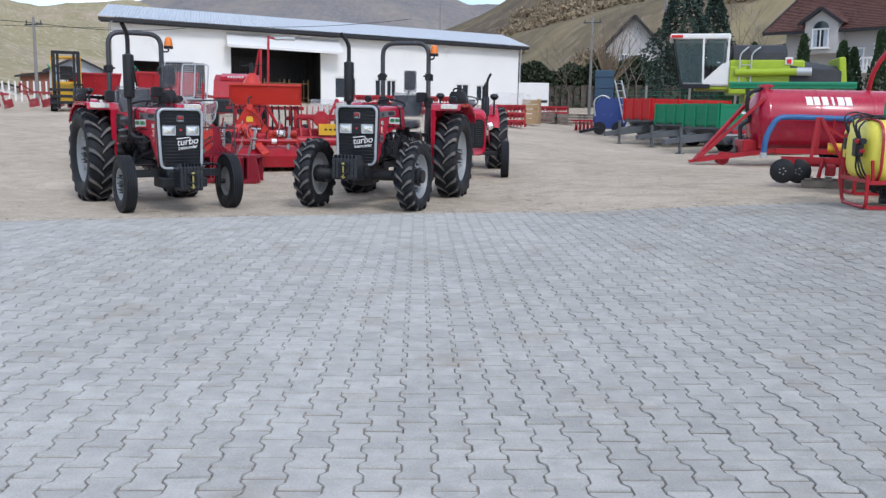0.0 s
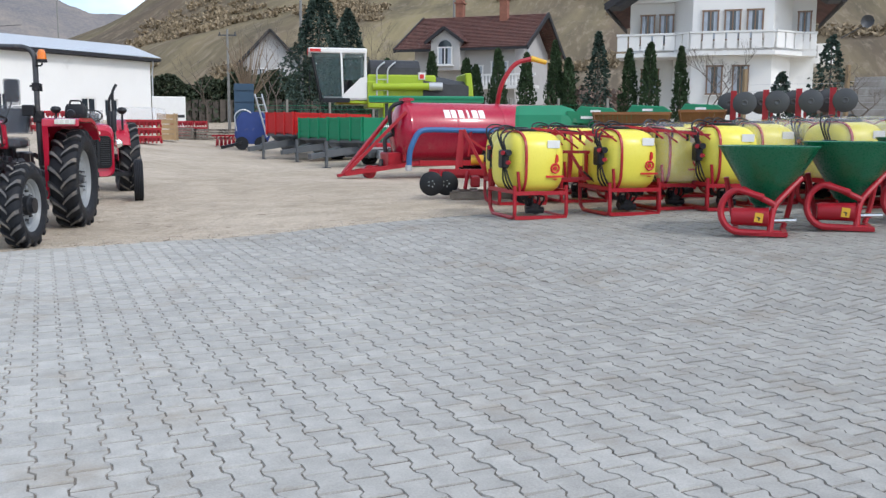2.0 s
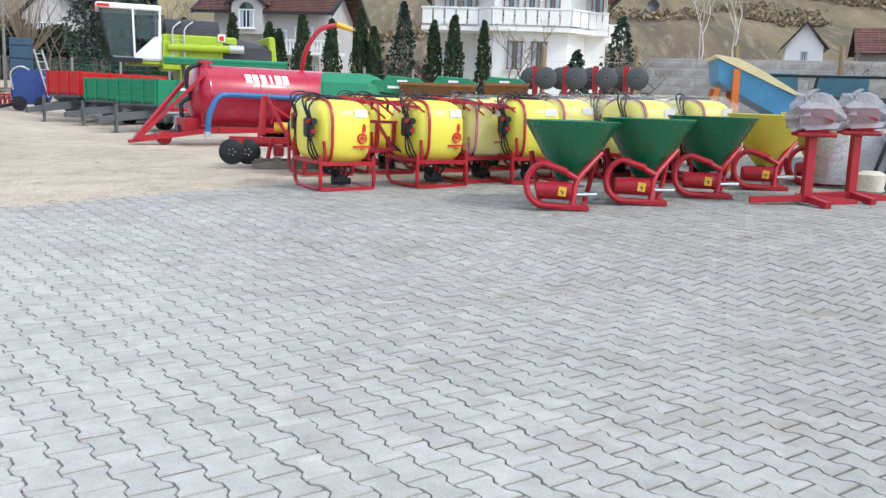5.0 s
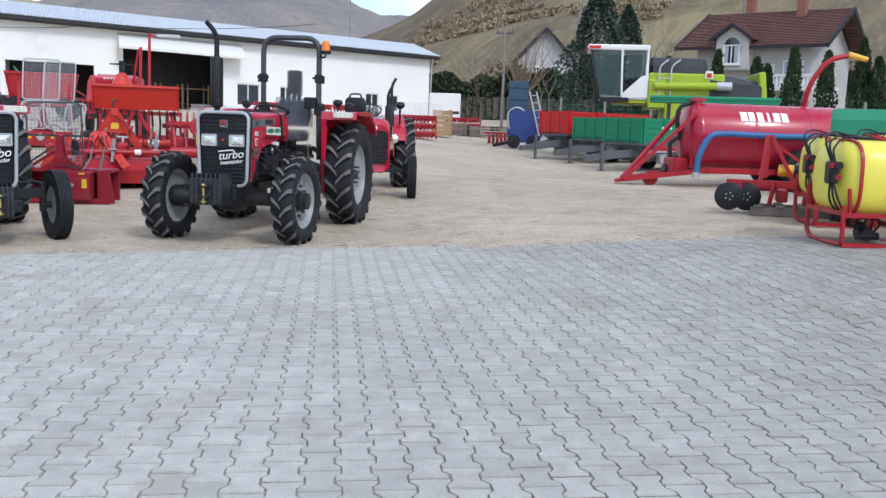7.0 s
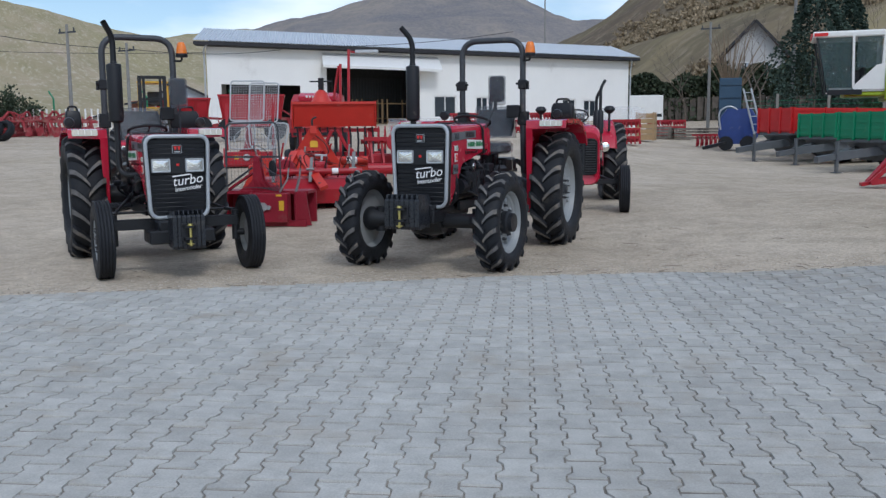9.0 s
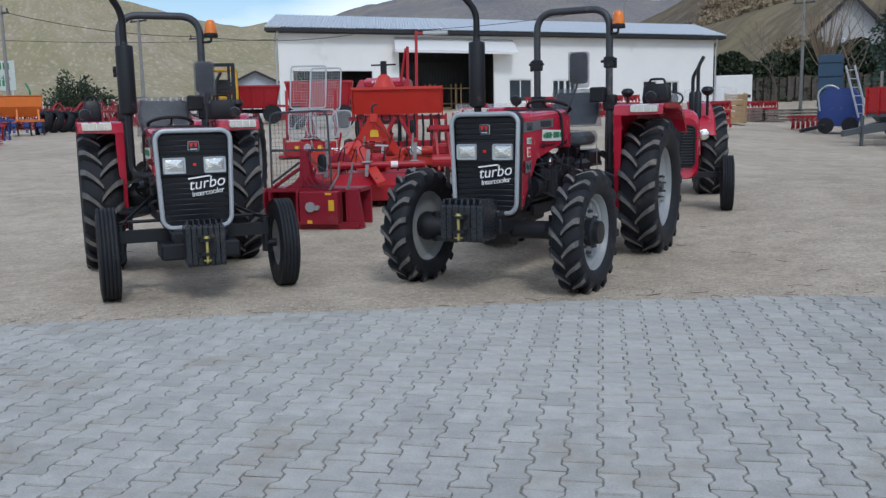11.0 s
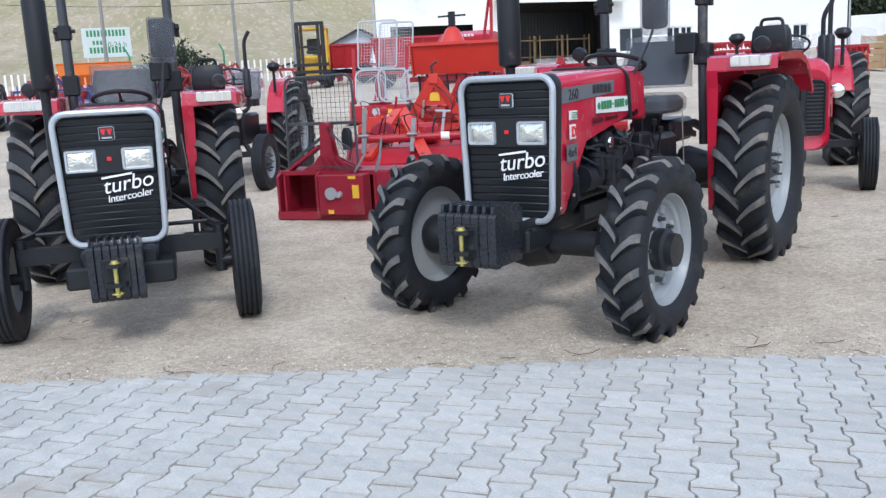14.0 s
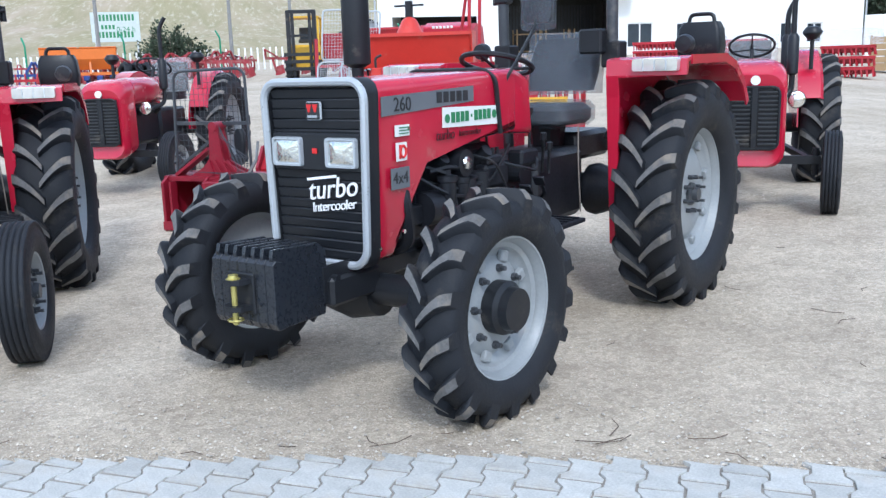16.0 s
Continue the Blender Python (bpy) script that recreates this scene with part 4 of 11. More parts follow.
    for s in (-1, 1):
        for k, (ya, za, yb, zb, r) in enumerate(((0.30, 1.02, 0.95, 0.90, 0.011), (0.42, 0.92, 1.15, 1.02, 0.008), (0.36, 0.78, 1.05, 0.70, 0.014), (0.70, 1.04, 1.20, 0.78, 0.007), (0.95, 0.98, 1.45, 0.92, 0.009))):
            bm = B()
            tube(bm, bend([(s * 0.17, ya, za), (s * (0.26 + 0.015 * k), ya + 0.12, za - 0.05), (s * (0.27 + 0.012 * k), (ya + yb) / 2 + 0.05, min(za, zb) - 0.03), (s * 0.25, yb - 0.08, zb + 0.04), (s * 0.18, yb, zb)], 0.06, 4), r, 6)
            part("hose", bm, M_BLACK, T, "thin black rubber hose", True)
        for y, z, r in ((0.45, 0.88, 0.045), (0.57, 0.86, 0.040)):
            bm = B()
            lathe(bm, [(0.001, -0.09), (r * 0.7, -0.085), (r, -0.06), (r, 0.04), (r * 1.15, 0.045), (r * 1.15, 0.07), (0.02, 0.075), (0.02, 0.10), (0.001, 0.10)], 16, "Z", (s * 0.255, y, z))
            part("fuel_filter", bm, M_ENGINE, T, "grey cartridge fuel filter", True)
        bm = B()
        box(bm, (s * 0.215, 0.93, 0.90), (0.09, 0.24, 0.13), None, 0.02)
        box(bm, (s * 0.235, 0.90, 0.985), (0.05, 0.14, 0.05), None, 0.01)
        for q in range(4):
            rod(bm, (s * 0.225, 0.84 + 0.045 * q, 1.0), (s * 0.225, 0.84 + 0.045 * q, 1.045), 0.011, seg=8)
        part("pump", bm, M_ENGINE, T, "grey cast injection pump")
        for q, (y, z) in enumerate(((1.13, 0.80), (1.19, 0.84))):
            bm = B()
            tube(bm, bend([(s * 0.20, y + 0.16, 0.66), (s * (0.30 + 0.05 * q), y + 0.10, 0.76), (s * (0.32 + 0.05 * q), y, z)], 0.05, 4), 0.011, 6)
            box(bm, (s * (0.32 + 0.05 * q), y - 0.01, z + 0.005), (0.07, 0.018, 0.06), (35, 0, 0), 0.004)
            part("pedal", bm, M_ENGINE, T, "", True)
        bm = B()
        bar(bm, (s * 0.22, 0.30, 0.60), (s * 0.24, 1.10, 0.60), 0.03, 0.09)
        part("side_rail", bm, M_BLACK, T)
        bm = B()
        box(bm, (s * 0.20, 1.30, 0.96), (0.10, 0.20, 0.09), None, 0.015)
        rod(bm, (s * 0.15, 1.18, 0.88), (s * 0.27, 1.18, 0.88), 0.05, seg=14)
        part("housing_cover", bm, M_ENGINE, T)
    bm = B()
    box(bm, (0, 1.25, 0.74), (0.36, 0.55, 0.42), None, 0.03)
    box(bm, (0, 1.75, 0.74), (0.42, 0.65, 0.44), None, 0.04)
    box(bm, (0, wb + 0.1, 0.95), (0.36, 0.5, 0.18), None, 0.03)
    part("transmission", bm, M_ENGINE, T, "", True)
    bm = B()
    rod(bm, (-0.56, wb, 0.665), (0.56, wb, 0.665), 0.105, seg=16)
    for s in (-1, 1):
        lathe(bm, [(0.001, 0), (0.16, 0), (0.17, s * 0.05), (0.12, s * 0.2), (0.11, s * 0.3)], 18, "X", (s * 0.2, wb, 0.665))
    part("rear_axle", bm, M_ENGINE, T, "", True)
    bm = B()
    for s in (-1, 1):
        bar(bm, (s * 0.10, wb + 0.2, 0.52), (s * 0.42, wb + 0.95, 0.38), 0.035, 0.06)
        bar(bm, (s * 0.22, wb + 0.2, 1.0), (s * 0.40, wb + 0.75, 0.72), 0.04, 0.05)
        rod(bm, (s * 0.40, wb + 0.75, 0.72), (s * 0.36, wb + 0.75, 0.42), 0.018)
    bar(bm, (0, wb + 0.3, 0.95), (0, wb + 0.9, 0.85), 0.05, 0.05)
    part("lift_linkage", bm, M_BLACK, T)
    # front axle and frame
    bm = B()
    if drive:
        rod(bm, (-0.56, 0, 0.475), (0.56, 0, 0.475), 0.075, seg=14)
        lathe(bm, [(0.001, -0.16), (0.12, -0.15), (0.15, 0), (0.12, 0.15), (0.001, 0.16)], 16, "X", (0.02, 0.02, 0.46))
        for s in (-1, 1):
            lathe(bm, [(0.075, s * 0.46), (0.095, s * 0.53), (0.11, s * 0.58), (0.125, s * 0.625), (0.125, s * 0.66), (0.10, s * 0.70)], 24, "X", (0, 0, 0.475))
            rod(bm, (s * 0.53, 0, 0.35), (s * 0.53, 0, 0.60), 0.055)
        rod(bm, (-0.5, 0.16, 0.47), (0.5, 0.16, 0.47), 0.020)
        box(bm, (0, 0.0, 0.57), (0.34, 0.62, 0.10), None, 0.015)
        box(bm, (0, 0.5, 0.52), (0.20, 0.9, 0.12), None, 0.02)
    else:
        bar(bm, (-0.60, 0, 0.50), (0.60, 0, 0.50), 0.085, 0.10)
        for s in (-1, 1):
            rod(bm, (s * 0.585, 0, 0.30), (s * 0.585, 0, 0.60), 0.035)
            rod(bm, (s * 0.585, 0, 0.37), (s * 0.67, 0, 0.37), 0.035)
            bar(bm, (s * 0.585, 0, 0.60), (s * 0.54, 0.20, 0.60), 0.04, 0.03)
            rod(bm, (s * 0.54, 0.20, 0.60), (s * 0.22, 1.1, 0.75), 0.016)
        rod(bm, (-0.54, 0.2, 0.60), (0.54, 0.2, 0.60), 0.014)
        box(bm, (0, -0.05, 0.49), (0.44, 0.50, 0.12), None, 0.02)
        box(bm, (0, 0.5, 0.56), (0.26, 0.6, 0.12), None, 0.02)
    part("front_axle", bm, M_BLACK, T, "", True)
    # weights: slabs side by side with a towing pin
    wy = -0.68 if drive else -0.60
    wz0, wz1, ww = (0.445, 0.778, 0.36) if drive else (0.30, 0.66, 0.30)
    wts = []
    for k in range(7):
        x = -ww / 2 + ww * (k + 0.5) / 7
        bm = B()
        back = wy + 0.33
        prism(bm, [(wy, wz0 + 0.03), (wy + 0.02, wz0), (wy + 0.055, wz0), (wy + 0.055, wz1 - 0.055), (wy + 0.02, wz1 - 0.042), (wy, wz1 - 0.06)], "X", x - ww / 14 + 0.0015, x + ww / 14 - 0.0015, 0.004, 1)
        prism(bm, [(wy + 0.04, wz0), (back - 0.02, wz0), (back, wz0 + 0.10), (back, wz1 - 0.05), (back - 0.05, wz1 - 0.015), (wy + 0.02, wz1), (wy + 0.012, wz1 - 0.03)], "X", x - ww / 14 + 0.0160, x + ww / 14 - 0.0160, 0.003, 1)
        part("weight", bm, M_WEIGHT, T, "black cast ballast weight" if k == 0 else "")
    bm = B()
    zc2 = (wz0 + wz1) / 2 - 0.02
    for dz2 in (0.055, -0.055):
        prism(bm, [(-0.065, wy + 0.01), (0.065, wy + 0.01), (0.05, wy - 0.065), (0.02, wy - 0.085), (-0.02, wy - 0.085), (-0.05, wy - 0.065)], "Z", zc2 + dz2 - 0.011, zc2 + dz2 + 0.011)
    box(bm, (0, wy - 0.004, zc2), (0.15, 0.018, 0.17), None, 0.005)
    hk = part("tow_hitch", bm, M_BLACK, T)
    bm = B()
    rod(bm, (0, wy - 0.05, zc2 - 0.125), (0, wy - 0.05, zc2 + 0.07), 0.0125, seg=12)
    lathe(bm, [(0.001, 0.085), (0.020, 0.083), (0.022, 0.070), (0.030, 0.068), (0.030, 0.064), (0.001, 0.063)], 14, "Z", (0, wy - 0.05, zc2))
    tube(bm, [(0.03 * math.cos(a), wy - 0.05 + 0.03 * math.sin(a), zc2 - 0.105) for a in np.linspace(0, math.tau, 12)[:-1]], 0.005, 5, True)
    part("tow_pin", bm, M_ZINC, hk, "yellow zinc-plated towing pin", True)
    bm = B()
    box(bm, (0, (wy + 0.38 + G) / 2 + 0.06, wz0 + 0.09), (0.40 if drive else 0.62, 0.34, 0.13), None, 0.015)
    for s in (-1, 1):
        bar(bm, (s * ww / 2 * 0.9, wy + 0.30, wz0 + 0.13), (s * ww / 2 * 0.9, wy + 0.70, wz0 + 0.13), 0.02, 0.15)
        rod(bm, (s * ww / 2 * 0.92, wy + 0.36, wz0 + 0.15), (s * ww / 2 * 1.12, wy + 0.36, wz0 + 0.15), 0.016, seg=6)
    part("weight_carrier", bm, M_BLACK, T)
    # mudguards with lamps
    ft = 1.495 if drive else 1.43
    fy = wb - 0.62
    for s in (-1, 1):
        bm = B()
        fender(bm, s, 0.57 if drive else 0.44, 1.035 if drive else 0.83, wb, 0.665, ft, fy)
        fd = part("mudguard", bm, M_RED, T, "red sheet-metal rear mudguard")
        bm = B()
        lx = 0.865 if drive else 0.665
        loft(bm, [[(s * lx + x, fy + 0.04, ft - 0.045 + z) for x, z in rrect(0.265, 0.075, 0.012)], [(s * lx + x, fy - 0.012, ft - 0.045 + z) for x, z in rrect(0.255, 0.065, 0.012)]])
        part("side_lamp", bm, M_LAMP, fd, "clear combined side lamp", True)
        for q in (-0.065, 0.0, 0.065):
            bm = B()
            box(bm, (s * lx + q, fy - 0.012, ft - 0.045), (0.006, 0.006, 0.056))
            part("lamp_divider", bm, M_SILVER, fd)
    # platform and steps
    for s in (-1, 1):
        bm = B()
        box(bm, (s * 0.36, 1.22, 0.60), (0.34, 0.42, 0.025), None, 0.004)
        pf = part("platform", bm, M_ENGINE, T, "dusty chequered foot plate")
        for q in range(6):
            bm = B()
            box(bm, (s * 0.36, 1.05 + 0.065 * q, 0.617), (0.30, 0.018, 0.010))
            part("tread", bm, M_ENGINE, pf)
        bm = B()
        bar(bm, (s * 0.44, 1.1, 0.6), (s * 0.44, 1.15, 0.38), 0.04, 0.02)
        box(bm, (s * 0.46, 1.12, 0.37), (0.22, 0.16, 0.02))
        part("step", bm, M_ENGINE, pf)
    for x, y, h in ((0.16, 1.45, 1.2), (-0.14, 1.46, 1.18), (0.22, 1.5, 1.05), (0.28, 1.46, 1.0)):
        bm = B()
        tube(bm, bend([(x, y, 0.85), (x, y, h - 0.12), (x + 0.03, y - 0.05, h)], 0.05), 0.009, 6)
        rod(bm, (x + 0.03, y - 0.05, h - 0.005), (x + 0.035, y - 0.055, h + 0.035), 0.018)
        part("lever", bm, M_BLACK, T, "", True)
    bm = B()
    tube(bm, bend([(0.43, fy - 0.01, 0.62), (0.42, fy - 0.02, 0.9), (0.40, fy + 0.02, 1.12)], 0.06), 0.0045, 6)
    part("brake_lever", bm, M_GWOOD, T)
    # steering wheel
    bm = B()
    sc, sn = Vector((0, 1.36, top + 0.055)), Vector((0, 0.30, 0.95)).normalized()
    su = Vector((1, 0, 0))
    sv2 = sn.cross(su)
    tube(bm, [sc + (su * math.cos(a) + sv2 * math.sin(a)) * 0.205 for a in np.linspace(0, math.tau, 29)[:-1]], 0.016, 7, True)
    for a in (0.5, 2.6, 4.7):
        rod(bm, sc - sn * 0.03, sc + (su * math.cos(a) + sv2 * math.sin(a)) * 0.2, 0.010, seg=6)
    rod(bm, sc - sn * 0.30, sc - sn * 0.01, 0.024)
    part("steering_wheel", bm, M_BLACK, T, "", True)
    # seat in plastic wrap
    sy = wb - 0.22
    bm = B()
    loft(bm, [[(x, sy - 0.02 + y, z) for x, y in rrect(w, d, 0.08)] for w, d, z in ((0.42, 0.40, 1.10), (0.47, 0.45, 1.13), (0.47, 0.45, 1.19), (0.41, 0.38, 1.225))])
    seat = part("seat", bm, M_SEAT, T, "black vinyl driver's seat under clear plastic", True)
    bm = B()
    rings = []
    for t in np.linspace(0, 1, 7):
        z = 1.30 + 0.33 * t
        w = 0.44 + 0.05 * math.sin(math.pi * t)
        y = sy + 0.20 + 0.10 * t
        rings.append([(x, y + yy - 0.02 * math.cos(x * 4), z) for x, yy in rrect(w, 0.11 * (1 - 0.35 * t), 0.04)])
    loft(bm, rings)
    back = part("backrest", bm, M_SEAT, T, "", True)
    bm = B()
    rings = []
    for j, t in enumerate(np.linspace(0, 1, 9)):
        z = 1.28 + 0.39 * t
        y = sy + 0.19 + 0.10 * t
        ring = []
        for k, (x, yy) in enumerate(rrect(0.54 - 0.03 * t, 0.15, 0.05)):
            w = 0.014 * noise.noise((x * 9 + O[0], j * 0.9, k * 0.7))
            ring.append((x + w, y + yy + w, z + 0.012 * noise.noise((x * 7, j, 5.1))))
        rings.append(ring)
    loft(bm, rings)
    part("plastic_cover", bm, M_WRAP, back, "wrinkled clear plastic cover", True)
    bm = B()
    rings = []
    for j, (w, d, z) in enumerate(((0.44, 0.42, 1.085), (0.51, 0.49, 1.12), (0.51, 0.49, 1.20), (0.46, 0.43, 1.242), (0.25, 0.22, 1.25))):
        rings.append([(x * (1 + 0.03 * noise.noise((x * 9, y * 9, j * 1.7))), sy - 0.02 + y, z + 0.010 * noise.noise((x * 13, y * 13, O[0]))) for x, y in rrect(w, d, 0.08)])
    loft(bm, rings)
    part("plastic_cover", bm, M_WRAP, seat, "wrinkled clear plastic cover", True)
    bm = B()
    rod(bm, (0, sy, 0.95), (0, sy, 1.12), 0.10, 0.12)
    part("seat_base", bm, M_BLACK, T)
    # roll bar, beacon, box
    ry, rx, rt = wb - 0.10, 0.385, 2.45
    bm = B()
    tube(bm, bend([(-rx, ry + 0.05, 0.85), (-rx, ry, 1.6), (-rx, ry, rt), (rx, ry, rt), (rx, ry, 1.6), (rx, ry + 0.05, 0.85)], 0.20, 8), 0.036, 10)
    rops = part("roll_bar", bm, M_IRON, T, "dark grey tubular roll bar", True)
    for s in (-1, 1):
        bm = B()
        box(bm, (s * rx, ry, 1.92), (0.10, 0.09, 0.11), None, 0.01)
        rod(bm, (s * rx - 0.08, ry - 0.02, 1.93), (s * rx + 0.08, ry - 0.02, 1.93), 0.014)
        rod(bm, (s * (rx + 0.06), ry, 1.86), (s * (rx + 0.06), ry, 1.96), 0.018)
        part("hinge", bm, M_BLACK, rops, "black folding hinge with locking pin")
        bm = B()
        box(bm, (s * rx, ry + 0.03, 1.52), (0.12, 0.13, 0.16), None, 0.01)
        part("bracket", bm, M_BLACK, rops)
    bx = rx + 0.10
    bm = B()
    tube(bm, bend([(rx, ry - 0.02, 2.20), (bx, ry - 0.04, 2.20), (bx, ry - 0.04, 2.26)], 0.03), 0.012, 6)
    lathe(bm, [(0.001, 2.245), (0.066, 2.245), (0.07, 2.255), (0.066, 2.285), (0.055, 2.29)], 20, "Z", (bx, ry - 0.04, 0))
    bc = part("beacon", bm, M_BLACK, T, "amber warning beacon on the roll bar", True)
    bm = B()
    lathe(bm, [(0.062, 2.285), (0.060, 2.32), (0.052, 2.37), (0.046, 2.395), (0.03, 2.415), (0.001, 2.42)], 20, "Z", (bx, ry - 0.04, 0))
    part("dome", bm, M_AMBER, bc, "amber plastic dome", True)
    for gs in ((1,) if drive else (-1, 1)):
        gx, gy, gw = gs * (0.72 if drive else 0.66), wb + 0.56, 1.0 if gs > 0 else 0.62
        bm = B()
        loft(bm, [[(gx + x, gy + y, z) for x, y in rrect(w * gw, d, 0.025)] for w, d, z in ((0.10, 0.06, ft - 0.34), (0.12, 0.08, ft - 0.06), (0.27, 0.13, ft - 0.02), (0.29, 0.15, ft + 0.06), (0.27, 0.14, ft + 0.17), (0.23, 0.10, ft + 0.215))])
        gd = part("rear_lamp_housing", bm, M_BLACK, T, "black moulded rear lamp housing", True)
        bm = B()
        tube(bm, bend([(gx - 0.085 * gw, gy, ft + 0.20), (gx - 0.075 * gw, gy, ft + 0.265), (gx + 0.075 * gw, gy, ft + 0.265), (gx + 0.085 * gw, gy, ft + 0.20)], 0.05, 4), 0.013, 7)
        part("grip", bm, M_BLACK, gd, "", True)
    bm = B()
    box(bm, (rx - 0.10, ry - 0.06, 1.60), (0.15, 0.10, 0.15), None, 0.012)
    part("tool_box", bm, M_BLACK, T)
    for s in (-1, 1):
        bm = B()
        wy2, wx2 = ry + 0.30, s * 0.74
        rod(bm, (wx2, wy2, ft - 0.05), (wx2, wy2, ft + 0.05), 0.012)
        lathe(bm, [(0.001, -0.05), (0.05, -0.045), (0.06, -0.01), (0.055, 0.03), (0.001, 0.04)], 16, "Y", (wx2, wy2, ft + 0.075))
        part("work_lamp", bm, M_BLACK, T, "", True)
    # mirror on an arm
    bm = B()
    mx, my, mz = 0.33, 1.26, 1.83
    tube(bm, bend([(0.24, 0.98, top - 0.14), (0.275, 1.0, top - 0.02), (0.30, 1.06, top + 0.06), (mx, my - 0.02, mz - 0.14), (mx, my, mz + 0.04)], 0.08, 5), 0.009, 7)
    box(bm, (0.262, 0.98, top - 0.17), (0.02, 0.06, 0.12), None, 0.004)
    arm = part("mirror_arm", bm, M_BLACK, T, "", True)
    bm = B()
    loft(bm, [[(mx + x, my + y, mz + z) for x, z in rrect(w, h, 0.035)] for y, w, h in ((-0.028, 0.13, 0.24), (-0.02, 0.165, 0.28), (0.0, 0.17, 0.285), (0.012, 0.165, 0.28))])
    mr = part("mirror", bm, M_BLACK, T, "black wing mirror wrapped in plastic", True)
    bm = B()
    loft(bm, [[(mx + x * (1 + 0.06 * noise.noise((x * 20, z * 20, y * 30))), my + y, mz + z - 0.015 + 0.01 * noise.noise((x * 11, z * 11, 2.0))) for x, z in rrect(w, h, 0.03)] for y, w, h in ((-0.04, 0.15, 0.27), (-0.032, 0.19, 0.33), (0.02, 0.19, 0.335), (0.026, 0.15, 0.3))])
    part("plastic_cover", bm, M_WRAP, mr, "clear plastic bag", True)
    # exhaust
    bm = B()
    ex, ey = -0.42, 0.62
    tube(bm, bend([(-0.20, 0.50, 0.98), (-0.34, 0.55, 0.94), (ex, ey, 1.0), (ex, ey, 1.50)], 0.10, 6), 0.030, 10)
    exh = part("exhaust", bm, M_BLACK, T, "black upright exhaust with curved tip", True)
    bm = B()
    lathe(bm, [(0.030, 1.40), (0.034, 1.48), (0.072, 1.50), (0.074, 1.51), (0.074, 2.05), (0.070, 2.065), (0.036, 2.075), (0.030, 2.10)], 22, "Z", (ex, ey, 0))
    part("silencer", bm, M_BLACK, exh, "", True)
    bm = B()
    tube(bm, bend([(ex, ey, 2.08), (ex, ey, 2.34), (ex - 0.09, ey - 0.09, 2.47)], 0.13, 7), 0.030, 10, caps=False)
    part("exhaust_tip", bm, M_BLACK, exh, "", True)
    return T


tractor("tractor", (-1.975, 11.78), -11.0, True, "red four-wheel-drive farm tractor with black roll bar, parked on gravel")
tractor("tractor", (-4.375, 11.06), 38.0, False, "red two-wheel-drive farm tractor with narrow front wheels, parked on gravel")


